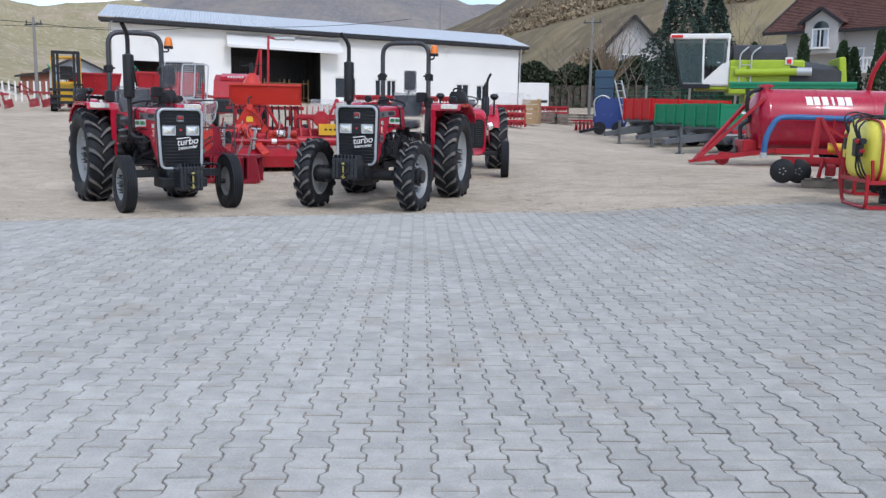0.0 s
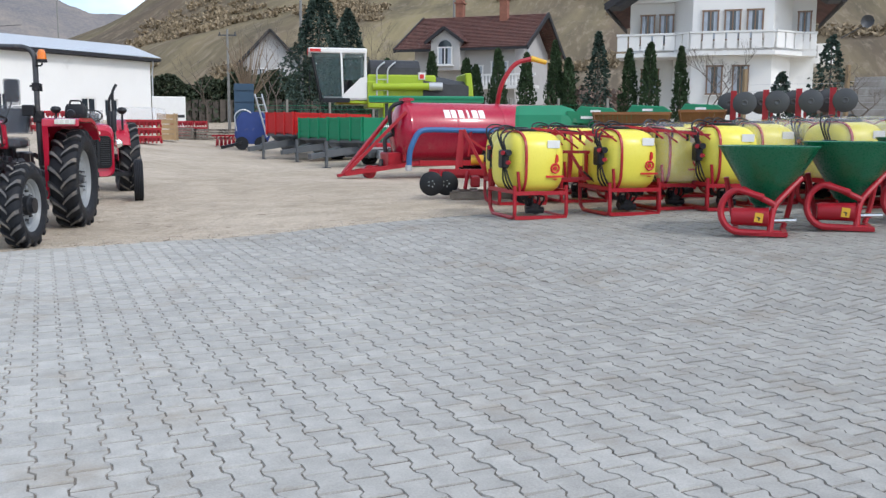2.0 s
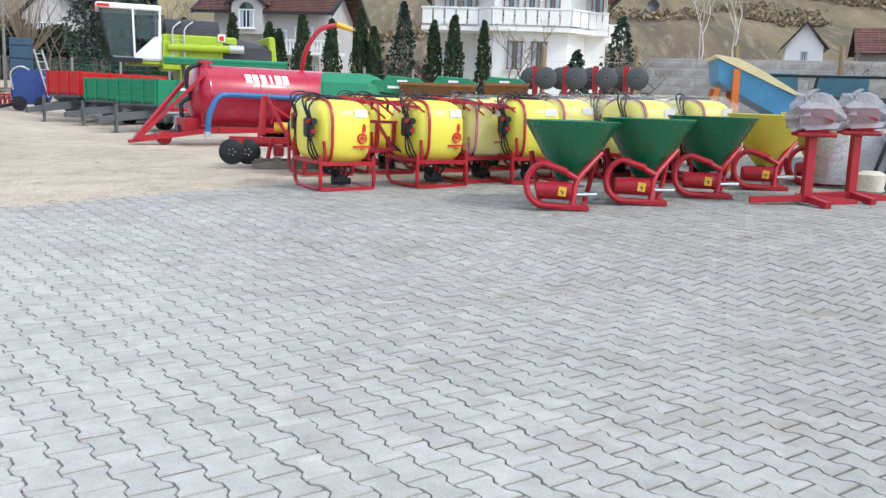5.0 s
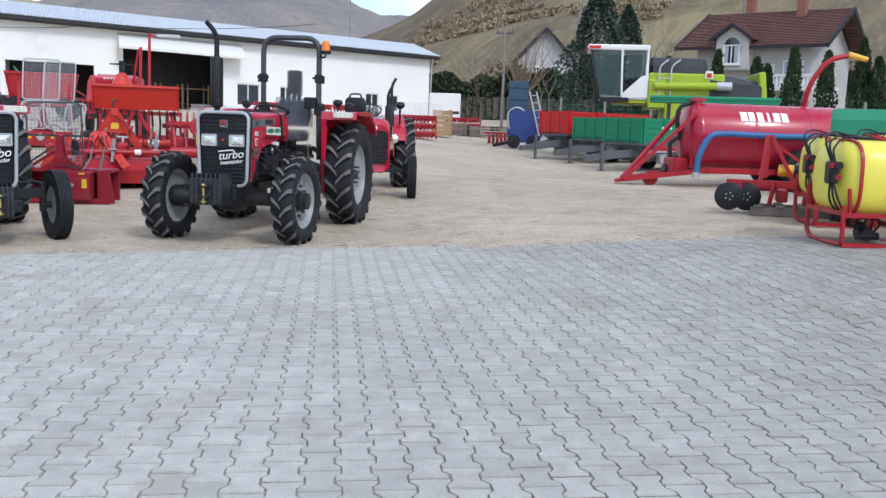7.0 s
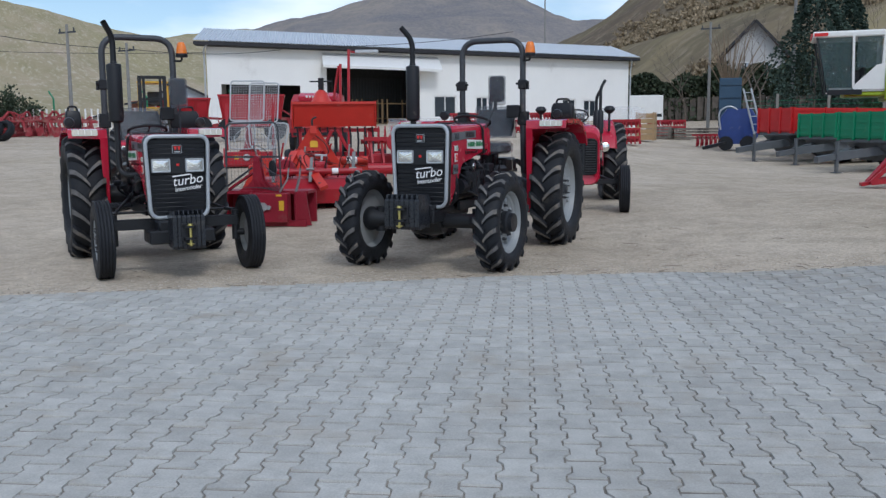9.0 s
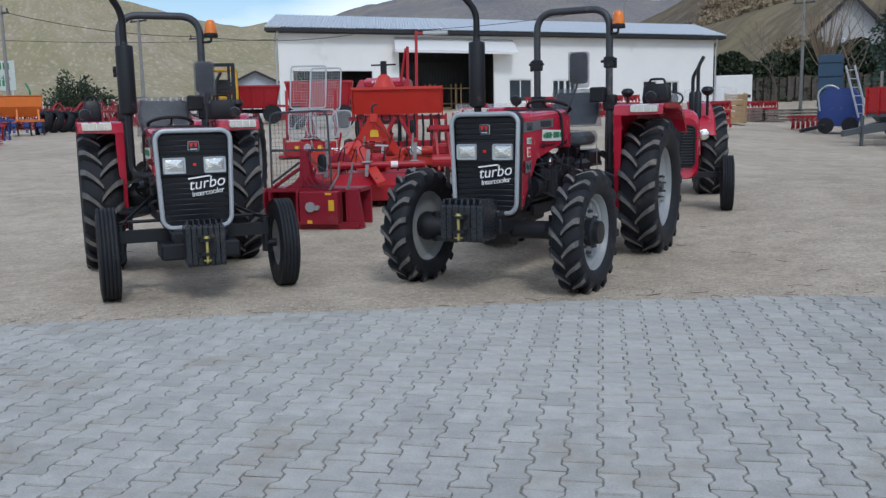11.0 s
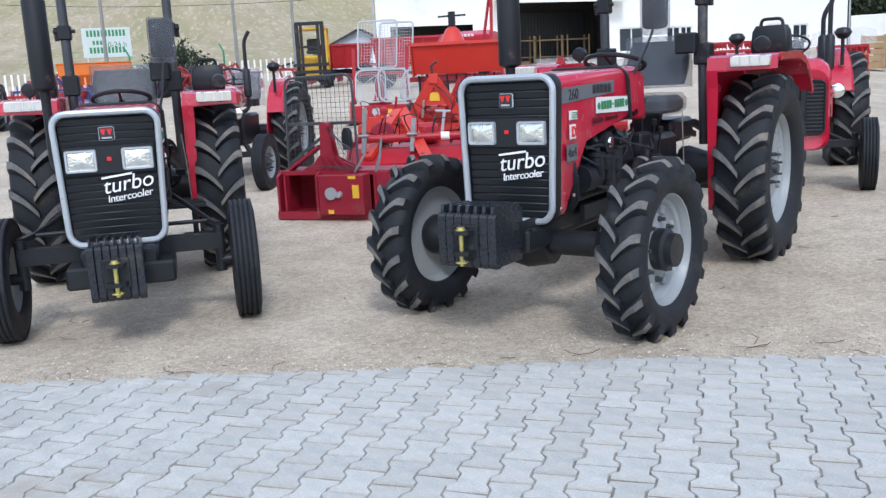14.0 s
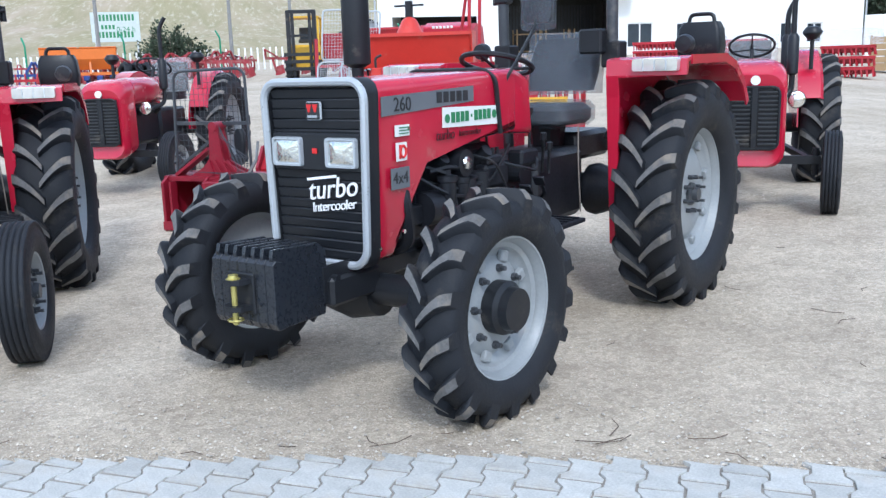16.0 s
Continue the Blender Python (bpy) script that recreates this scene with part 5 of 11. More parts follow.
# ---- older rounded tractor ----
def old_tractor(O, deg, label):
    T = thing("tractor", pose(O[0], O[1], ground_z(*O), 0, 0, deg), label, "tractor", "older tractors behind")
    wb = 1.83
    for x in (-0.62, 0.62):
        fw = add_wheel(T, "front_wheel:steer", x * 1.05, 0, 0.35, -6)
        fw.matrix_basis = fw.matrix_basis @ Matrix.Diagonal((0.95, 0.95, 0.95, 1))
        add_wheel(T, "rear_wheel", math.copysign(0.66, x), wb, 0.655)
    bm = B()

    def sect(y, w, z0, z1, r):
        return [(x, y + 0.05 * (x / w) ** 2 * (1 if y < -0.2 else 0), (z0 + z1) / 2 + z) for x, z in rrect(w, z1 - z0, r, 5)]
    rings = [sect(-0.40, 0.34, 0.50, 1.10, 0.12), sect(-0.42, 0.44, 0.45, 1.19, 0.13), sect(-0.38, 0.49, 0.43, 1.24, 0.13), sect(-0.28, 0.51, 0.43, 1.28, 0.13), sect(-0.08, 0.51, 0.46, 1.30, 0.13)]
    loft(bm, rings)
    part("nose", bm, M_RED, T, "rounded glossy red nose", True)
    bm = B()
    loft(bm, [sect(-0.06, 0.505, 0.98, 1.30, 0.12), sect(0.5, 0.49, 1.0, 1.315, 0.12), sect(1.0, 0.44, 1.02, 1.32, 0.12), sect(1.10, 0.34, 1.04, 1.30, 0.12)])
    part("bonnet", bm, M_RED, T, "", True)
    bm = B()
    tube(bm, [(x, -0.437, 0.84 + z) for x, z in rrect(0.38, 0.50, 0.06)], 0.012, 6, True)
    box(bm, (0, -0.425, 0.84), (0.055, 0.04, 0.50), None, 0.008)
    box(bm, (0, -0.405, 0.84), (0.37, 0.03, 0.49))
    g = part("grille", bm, M_BLACK, T, "black slatted grille in two halves", True)
    for k in range(13):
        bm = B()
        for s in (-1, 1):
            box(bm, (s * 0.105, -0.432, 0.63 + 0.035 * k), (0.145, 0.016, 0.010), (20, 0, 0))
        part("slat", bm, M_IRON, g)
    bm = B()
    rod(bm, (0, -0.44, 1.145), (0, -0.425, 1.145), 0.038, seg=20)
    part("badge", bm, M_WHITE, T, "round white maker's badge")
    for s in (-1, 1):
        bm = B()
        bar(bm, (s * 0.2, 0.0, 1.0), (s * 0.34, -0.02, 1.0), 0.03, 0.03)
        lathe(bm, [(0.001, 0.08), (0.045, 0.07), (0.070, 0.03), (0.074, 0), (0.070, -0.005)], 20, "Y", (s * 0.345, -0.02, 0.97))
        hl = part("headlight", bm, M_BLACK, T, "round headlight beside the nose", True)
        bm = B()
        lathe(bm, [(0.068, -0.004), (0.055, -0.010), (0.03, -0.018), (0.001, -0.021)], 20, "Y", (s * 0.345, -0.02, 0.97))
        part("lens", bm, M_FLUTED, hl, "", True)
        bm = B()
        rings = []
        for a in np.linspace(22, 165, 14):
            ra = radians(a)
            cy, cz = wb - 0.74 * math.cos(ra), 0.655 + 0.74 * math.sin(ra)
            dy, dz = 0.015 * math.cos(ra), -0.015 * math.sin(ra)
            rings.append([(s * 0.44, cy, cz), (s * 0.64, cy, cz), (s * 0.67, cy + 3 * dy, cz + 3 * dz), (s * 0.64, cy + dy, cz + dz), (s * 0.44, cy + dy, cz + dz)])
        loft(bm, rings)
        disc = [(wb - 0.735 * math.cos(radians(a)), 0.655 + 0.735 * math.sin(radians(a))) for a in np.linspace(0, 165, 14)] + [(wb + 0.3, 0.6)]
        prism(bm, disc, "X", s * 0.44 - 0.006, s * 0.44 + 0.006)
        part("mudguard", bm, M_RED, T, "rounded red mudguard", True)
        bm = B()
        rod(bm, (s * 0.55, 1.28, 1.2), (s * 0.55, 1.28, 1.52), 0.02)
        lathe(bm, [(0.001, 1.61), (0.06, 1.60), (0.09, 1.56), (0.09, 1.54), (0.05, 1.49), (0.02, 1.48)], 16, "Z", (s * 0.55, 1.28, 0))
        part("side_lamp", bm, M_BLACK, T, "", True)
    bm = B()
    box(bm, (0, 0.5, 0.78), (0.30, 0.9, 0.46), None, 0.03)
    box(bm, (0, 1.3, 0.72), (0.36, 0.9, 0.42), None, 0.03)
    rod(bm, (-0.5, wb, 0.655), (0.5, wb, 0.655), 0.10)
    for k in range(3):
        rod(bm, (0.15, 0.25 + 0.25 * k, 0.9), (0.22, 0.25 + 0.25 * k, 0.96), 0.04)
    part("engine", bm, M_ENGINE, T, "", True)
    bm = B()
    bar(bm, (-0.56, 0, 0.46), (0.56, 0, 0.46), 0.08, 0.07)
    for s in (-1, 1):
        rod(bm, (s * 0.52, 0, 0.33), (s * 0.52, 0, 0.56), 0.03)
        bar(bm, (s * 0.5, 0, 0.44), (s * 0.12, 0.9, 0.6), 0.05, 0.05)
    part("front_axle", bm, M_BLACK, T)
    bm = B()
    sc, sn = Vector((0, 1.24, 1.44)), Vector((0, 0.5, 0.87))
    su = Vector((1, 0, 0))
    sv2 = sn.cross(su)
    tube(bm, [sc + (su * math.cos(a) + sv2 * math.sin(a)) * 0.21 for a in np.linspace(0, math.tau, 25)[:-1]], 0.013, 6, True)
    for a in (0.5, 2.6, 4.7):
        rod(bm, sc - sn * 0.04, sc + (su * math.cos(a) + sv2 * math.sin(a)) * 0.2, 0.008, seg=6)
    rod(bm, sc - sn * 0.4, sc, 0.02)
    part("steering_wheel", bm, M_BLACK, T, "", True)
    bm = B()
    loft(bm, [[(x, 1.62 + y, z) for x, y in rrect(0.42, 0.4, 0.08)] for z in (1.02, 1.12)])
    loft(bm, [[(x, 1.82 + y + (z - 1.1) * 0.2, z) for x, y in rrect(0.42, 0.09, 0.04)] for z in (1.12, 1.3, 1.5)])
    st = part("seat", bm, M_SEAT, T, "", True)
    bm = B()
    loft(bm, [[(x + 0.02 * noise.noise((x * 9, z * 9, y * 9)), 1.80 + y + (z - 1.1) * 0.2, z) for x, y in rrect(0.54, 0.16, 0.05)] for z in (1.02, 1.15, 1.3, 1.45, 1.56)])
    part("plastic_cover", bm, M_WRAPW, st, "crumpled clear plastic cover", True)
    for x, y, h in ((0.34, 0.62, 1.98), (0.30, 0.86, 1.85)) if O[0] > -4 else ((0.34, 0.62, 2.0),):
        bm = B()
        tube(bm, bend([(0.2, y - 0.1, 0.95), (x, y, 1.0), (x, y, 1.3)], 0.08), 0.026, 9)
        lathe(bm, [(0.026, 1.16), (0.05, 1.18), (0.05, 1.50), (0.028, 1.53)], 16, "Z", (x, y, 0))
        tube(bm, bend([(x, y, 1.52), (x, y, h - 0.12), (x + 0.07, y + 0.02, h)], 0.10), 0.024, 9, caps=False)
        part("exhaust", bm, M_BLACK, T, "", True)
    return T


old_tractor((-0.56, 16.35), 6.0, "older red tractor with rounded nose and slatted grille")
old_tractor((-7.40, 16.10), 20.0, "older red tractor with round headlights, parked behind")
old_tractor((-20.1, 22.9), 40.0, "older red tractor parked at the edge of the yard")


# ---- sprayers ----
def on_ground(x, y, rz=0.0, dz=0.0):
    return pose(x, y, ground_z(x, y) + 0.010 + dz, 0, 0, rz)


def rounded_block(bm, cx, cy, z0, z1, w, d, r, bulge=0.0, k=9):
    """A moulded tank: rounded in plan and section."""
    rings = []
    for i in range(k):
        a = math.pi * i / (k - 1)
        t = (1 - math.cos(a)) / 2
        s = 1 - (1 - min(1.0, math.sin(a) * 1.5)) * r / min(w, d) * 1.6
        s = max(0.55, s) if 0 < i < k - 1 else 0.62
        rings.append([(cx + x * s, cy + y * s, z0 + (z1 - z0) * t) for x, y in rrect(w + bulge * math.sin(a), d + bulge * math.sin(a), r, 5)])
    return loft(bm, rings)


def moulded(bm, c, a, n=3.6, nu=28, nv=15):
    """A blown plastic tank: a box with strongly rounded, bulging sides."""
    def ex(q):
        return math.copysign(abs(q) ** (2 / n), q)
    rings = []
    for j in range(nv):
        v = -math.pi / 2 * 0.965 + math.pi * 0.965 * j / (nv - 1)
        rings.append([(c[0] + a[0] * ex(math.cos(v)) * ex(math.cos(u)), c[1] + a[1] * ex(math.cos(v)) * ex(math.sin(u)), c[2] + a[2] * ex(math.sin(v))) for u in np.linspace(0, math.tau, nu + 1)[:-1]])
    return loft(bm, rings)


def sprayer(m, label, wrapped=False, boom=True):
    T = thing("field_sprayer", m, label, "sprayer", "yellow field sprayers")
    bm = B()
    moulded(bm, (-0.02, 0.50, 0.72), (0.40, 0.53, 0.42), 3.4)
    tank = part("tank", bm, M_YEL, T, "rounded yellow plastic tank", True)
    bm = B()
    lathe(bm, [(0.19, 1.12), (0.19, 1.155), (0.175, 1.17), (0.001, 1.175)], 24, "Z", (-0.02, 0.45, 0))
    part("lid", bm, M_BLACK, tank, "black screw lid", True)
    bm = B()
    box(bm, (0.14, -0.012, 0.97), (0.17, 0.012, 0.10))
    part("label", bm, M_WHITE, tank, "white paper label")
    bm = B()
    tube(bm, [(0.16 + 0.055 * math.cos(a), -0.030, 0.66 + 0.055 * math.sin(a)) for a in np.linspace(0, math.tau, 17)[:-1]], 0.014, 5, True)
    rod(bm, (0.16, -0.02, 0.66), (0.16, -0.036, 0.66), 0.026, seg=10)
    prism(bm, [(0.17, 0.70), (0.205, 0.76), (0.20, 0.82), (0.18, 0.84), (0.165, 0.78)], "Y", -0.036, -0.01)
    box(bm, (0.16, -0.030, 0.555), (0.25, 0.012, 0.026))
    box(bm, (0.16, -0.028, 0.52), (0.05, 0.010, 0.012))
    part("print", bm, M_REDP, tank, "red maker's emblem and bars")
    for i, sx in enumerate((-0.38, 0.345)):
        bm = B()
        tube(bm, bend([(sx, 0.02, 0.44), (sx, 0.0, 0.03), (sx, 0.15, 0.02), (sx, 0.80, 0.02), (sx, 0.92, 0.10), (sx, 0.94, 0.62)], 0.09, 5), 0.026, 8)
        part("side_frame", bm, M_IRED, T, "red tubular side frame", True)
    bm = B()
    bar(bm, (-0.38, 0.0, 0.025), (0.345, 0.0, 0.025), 0.045, 0.045)
    bar(bm, (-0.38, 0.02, 0.34), (0.345, 0.02, 0.34), 0.045, 0.05)
    bar(bm, (-0.38, 0.92, 0.34), (0.345, 0.92, 0.34), 0.045, 0.05)
    part("cradle", bm, M_IRED, T)
    for sx in (-0.38, 0.345):
        bm = B()
        bar(bm, (sx, 0.0, 0.36), (sx, 0.94, 0.36), 0.045, 0.05)
        bar(bm, (sx * 0.7, 0.05, 0.33), (sx * 0.7, 0.90, 0.33), 0.12, 0.02)
        part("tank_rail", bm, M_IRED, T)
    bm = B()
    for y in (0.02, 0.98):
        tube(bm, bend([(-0.31, y, 0.36), (-0.335, y, 0.60), (-0.335, y, 0.62)], 0.05), 0.02, 6)
    rings = []
    for v in np.linspace(-0.95, math.pi + 0.95, 31):
        cy = math.copysign(abs(math.cos(v)) ** (2 / 3.4), math.cos(v))
        cz = math.copysign(abs(math.sin(v)) ** (2 / 3.4), math.sin(v))
        rings.append([(-0.24 + dx, 0.50 - (0.53 * 0.985 + k) * cy, 0.72 + (0.42 * 0.985 + k) * cz) for dx, k in ((-0.016, -0.004), (-0.016, 0.012), (0.016, 0.012), (0.016, -0.004))])
    loft(bm, rings)
    part("strap", bm, M_IRED, T, "red steel tank strap")
    bm = B()
    rod(bm, (0.0, 0.22, 0.12), (0.0, 0.42, 0.12), 0.075, seg=14)
    lathe(bm, [(0.001, 0), (0.05, 0.005), (0.07, 0.05), (0.05, 0.10), (0.001, 0.11)], 14, "Z", (-0.06, 0.3, 0.15))
    rod(bm, (-0.12, 0.25, 0.10), (0.12, 0.25, 0.10), 0.045, seg=12)
    for k in range(4):
        tube(bm, bend([(-0.1 + 0.06 * k, 0.25, 0.16), (-0.18 + 0.1 * k, 0.15, 0.28), (0.1 - 0.05 * k, 0.35, 0.32)], 0.1), 0.014, 6)
    part("pump", bm, M_BLACK, T, "black diaphragm pump with hoses", True)
    bm = B()
    box(bm, (-0.48, 0.16, 0.78), (0.10, 0.16, 0.24), None, 0.02)
    rod(bm, (-0.48, 0.05, 0.86), (-0.48, -0.02, 0.86), 0.04, seg=12)
    for k in range(3):
        tube(bm, bend([(-0.48, 0.10 + 0.05 * k, 0.9), (-0.50 - 0.03 * k, 0.14 + 0.05 * k, 1.02 + 0.06 * k), (-0.36, 0.30 + 0.08 * k, 1.13 + 0.05 * k), (-0.2 + 0.1 * k, 0.6, 1.12)], 0.16, 6), 0.012, 6)
        tube(bm, bend([(-0.48, 0.10 + 0.04 * k, 0.68), (-0.44 - 0.03 * k, 0.04 + 0.05 * k, 0.48), (-0.2, 0.15 + 0.06 * k, 0.2)], 0.12, 5), 0.012, 6)
    part("control_unit", bm, M_BLACK, T, "black pressure control with hoses", True)
    bm = B()
    for p in ((-0.48, -0.03, 0.74), (-0.52, 0.05, 0.86)):
        rod(bm, p, (p[0] - 0.03, p[1] - 0.03, p[2]), 0.028, seg=10)
    part("valve_knob", bm, M_IRED, T, "", True)
    if boom:
        bm = B()
        for a, b in (((0.40, 0.55, 0.45), (0.40, 0.55, 1.10)), ((0.40, 0.55, 0.50), (1.02, 0.35, 0.50)), ((0.40, 0.55, 0.86), (1.02, 0.35, 0.86)), ((1.02, 0.35, 0.46), (1.02, 0.35, 0.90)), ((0.60, 0.48, 0.50), (0.60, 0.48, 0.86)), ((0.82, 0.42, 0.50), (0.60, 0.48, 0.86)), ((0.82, 0.42, 0.5), (0.82, 0.42, 0.86))):
            bar(bm, a, b, 0.04, 0.04)
        part("boom_frame", bm, M_IRED, T, "red folded boom bracket")
        bm = B()
        for k in range(3):
            y, z = 0.05 + 0.22 * k, 1.17 - 0.05 * k
            bar(bm, (-0.05, y + 0.25, z), (1.1, y - 0.15, z - 0.12 + 0.1 * k), 0.032, 0.032)
            for q in (0.25, 0.5, 0.75):
                bar(bm, (-0.05 + 1.15 * q, y + 0.25 - 0.4 * q, z), (0.08 + 1.15 * q, y + 0.05 - 0.4 * q, z - 0.16), 0.02, 0.02)
        part("boom", bm, M_IRED, T, "red folded spray boom")
        bm = B()
        for k in range(6):
            x = 0.05 + 0.19 * k
            y = 0.42 - 0.07 * k
            rod(bm, (x, y, 1.06 - 0.02 * k), (x, y, 1.17 - 0.02 * k), 0.018, seg=8)
        tube(bm, bend([(0.9, 0.3, 0.85), (1.1, 0.25, 0.75), (1.12, 0.25, 0.5), (0.95, 0.3, 0.42), (0.75, 0.35, 0.6)], 0.14, 6), 0.014, 6)
        tube(bm, bend([(0.0, 0.45, 1.13), (0.5, 0.3, 1.16), (1.05, 0.1, 1.02)], 0.2, 6), 0.012, 6)
        part("nozzles", bm, M_BLACK, T, "black nozzle bodies and hose", True)
    if wrapped:
        bm = B()
        rings = []
        for i in range(10):
            a = math.pi * i / 9
            t = (1 - math.cos(a)) / 2
            s = max(0.70, min(1.0, math.sin(a) * 1.7))
            rings.append([(x * s + 0.03 * noise.noise((x * 6, y * 6, i * 0.8)), 0.5 + y * s + 0.03 * noise.noise((y * 6, x * 6, i)), 0.30 + 0.89 * t) for x, y in rrect(0.86, 1.14, 0.25, 6)])
        loft(bm, rings)
        part("plastic_cover", bm, M_WRAPW, T, "crumpled clear plastic sheet", True)
    return T


sp = sprayer(on_ground(5.0, 10.82, -2), "yellow tank field sprayer on a red tubular frame, on paving")
copy_thing(sp, on_ground(6.25, 10.58, -3))
spb = sprayer(on_ground(8.25, 12.2, -8), "yellow tank field sprayer standing in the row behind", False, False)
spw = sprayer(on_ground(7.10, 10.75, -7), "yellow tank field sprayer half wrapped in clear plastic", True, False)
copy_thing(spb, on_ground(7.55, 10.25, -12))
for x, y in ((5.55, 12.6), (6.5, 12.45), (7.4, 12.3), (9.15, 12.0), (10.0, 11.7), (6.9, 13.9), (7.9, 13.75), (8.9, 13.6), (9.9, 13.3)):
    copy_thing(spb, on_ground(x, y, -8))
for x, y in ((8.45, 10.55), (9.3, 10.4), (10.15, 10.25), (9.0, 9.5), (9.9, 9.3), (10.85, 11.4)):
    copy_thing(spw, on_ground(x, y, -9))


# ---- cone spreaders ----
def cone_spreader(m, label, cone, group, name_mat="green"):
    """Fertiliser spreader: cone hopper on a curved tube frame; x to the right, y back."""
    T = thing("fertiliser_spreader", m, label, "fertiliser spreader", group)
    bm = B()
    prof = [(0.155, 0.335), (0.20, 0.40), (0.505, 0.92), (0.520, 0.955), (0.532, 0.962), (0.532, 0.945), (0.512, 0.925)]
    lathe(bm, [(0.12, 0.30), (0.165, 0.335), (0.515, 0.925), (0.535, 0.945), (0.540, 0.962), (0.525, 0.966), (0.500, 0.945), (0.15, 0.36), (0.02, 0.34)], 44, "Z", (0.06, 0.10, 0))
    part("hopper", bm, cone, T, "%s cone hopper with a rolled rim" % name_mat, True)
    bm = B()
    arc = [(-0.20 - 0.21 * math.cos(a), -0.30 + 0.02 * math.sin(a), 0.27 + 0.23 * math.sin(a)) for a in np.linspace(math.pi * 0.45, -math.pi * 0.5, 14)]
    tube(bm, [(0.02, -0.28, 0.42)] + arc + [(0.05, -0.30, 0.035), (0.22, -0.30, 0.035)], 0.036, 9)
    part("curved_frame", bm, M_IRED, T, "bent red tube frame", True)
    bm = B()
    tube(bm, bend([(0.40, 0.02, 0.62), (0.12, -0.24, 0.32), (0.10, -0.30, 0.05)], 0.12, 5), 0.034, 9)
    tube(bm, bend([(-0.20, -0.18, 0.50), (0.02, -0.26, 0.40), (0.14, -0.26, 0.34)], 0.1), 0.034, 9)
    tube(bm, bend([(-0.38, 0.30, 0.6), (-0.30, 0.34, 0.2), (-0.25, 0.30, 0.03)], 0.1), 0.030, 8)
    tube(bm, bend([(0.36, 0.36, 0.6), (0.30, 0.36, 0.2), (0.25, 0.30, 0.03)], 0.1), 0.030, 8)
    bar(bm, (-0.25, -0.30, 0.03), (-0.25, 0.34, 0.03), 0.05, 0.04)
    bar(bm, (0.25, -0.30, 0.03), (0.25, 0.34, 0.03), 0.05, 0.04)
    bar(bm, (-0.1, -0.30, 0.03), (0.28, -0.33, 0.03), 0.06, 0.045)
    part("stand_frame", bm, M_IRED, T, "", True)
    bm = B()
    lathe(bm, [(0.001, -0.30), (0.085, -0.30), (0.095, -0.28), (0.10, 0.06), (0.11, 0.08), (0.001, 0.09)], 22, "X", (0.0, -0.26, 0.205))
    drum = part("shaft_guard", bm, M_IRED, T, "red shaft guard with yellow warning label", True)
    bm = B()
    prism(bm, [(-0.065, 0.16), (0.02, 0.15), (0.03, 0.25), (-0.055, 0.26)], "Y", -0.362, -0.355)
    lb = part("warning_label", bm, M_YELP, drum)
    bm = B()
    box(bm, (-0.02, -0.3635, 0.205), (0.04, 0.003, 0.012), (0, 20, 0))
    box(bm, (-0.015, -0.3635, 0.185), (0.012, 0.003, 0.03))
    part("label_mark", bm, M_DTEXT, lb)
    bm = B()
    rod(bm, (0.10, -0.24, 0.165), (0.36, -0.22, 0.175), 0.028, seg=12)
    part("drive_shaft", bm, M_CHROME, T, "bare steel shaft end", True)
    bm = B()
    rod(bm, (0, 0.08, 0.16), (0, 0.08, 0.32), 0.06, seg=14)
    lathe(bm, [(0.001, 0.24), (0.24, 0.235), (0.24, 0.245), (0.001, 0.25)], 24, "Z", (0, 0.08, 0))
    bar(bm, (-0.05, -0.02, 0.5), (-0.05, -0.05, 0.38), 0.03, 0.012)
    part("spinner", bm, M_IRON, T, "", True)
    return T


cs = cone_spreader(on_ground(6.51, 8.44, -38), "dark green cone fertiliser spreader on a bent red tube frame", M_GRN, "green cone spreaders", "dark green")
copy_thing(cs, on_ground(7.48, 8.24, -38))
copy_thing(cs, on_ground(8.56, 8.25, -38))
ys = cone_spreader(on_ground(9.85, 8.45, -40), "yellow cone fertiliser spreader on a bent red tube frame", M_YEL, "yellow cone spreaders", "pale yellow")
copy_thing(ys, on_ground(11.0, 8.5, -40))


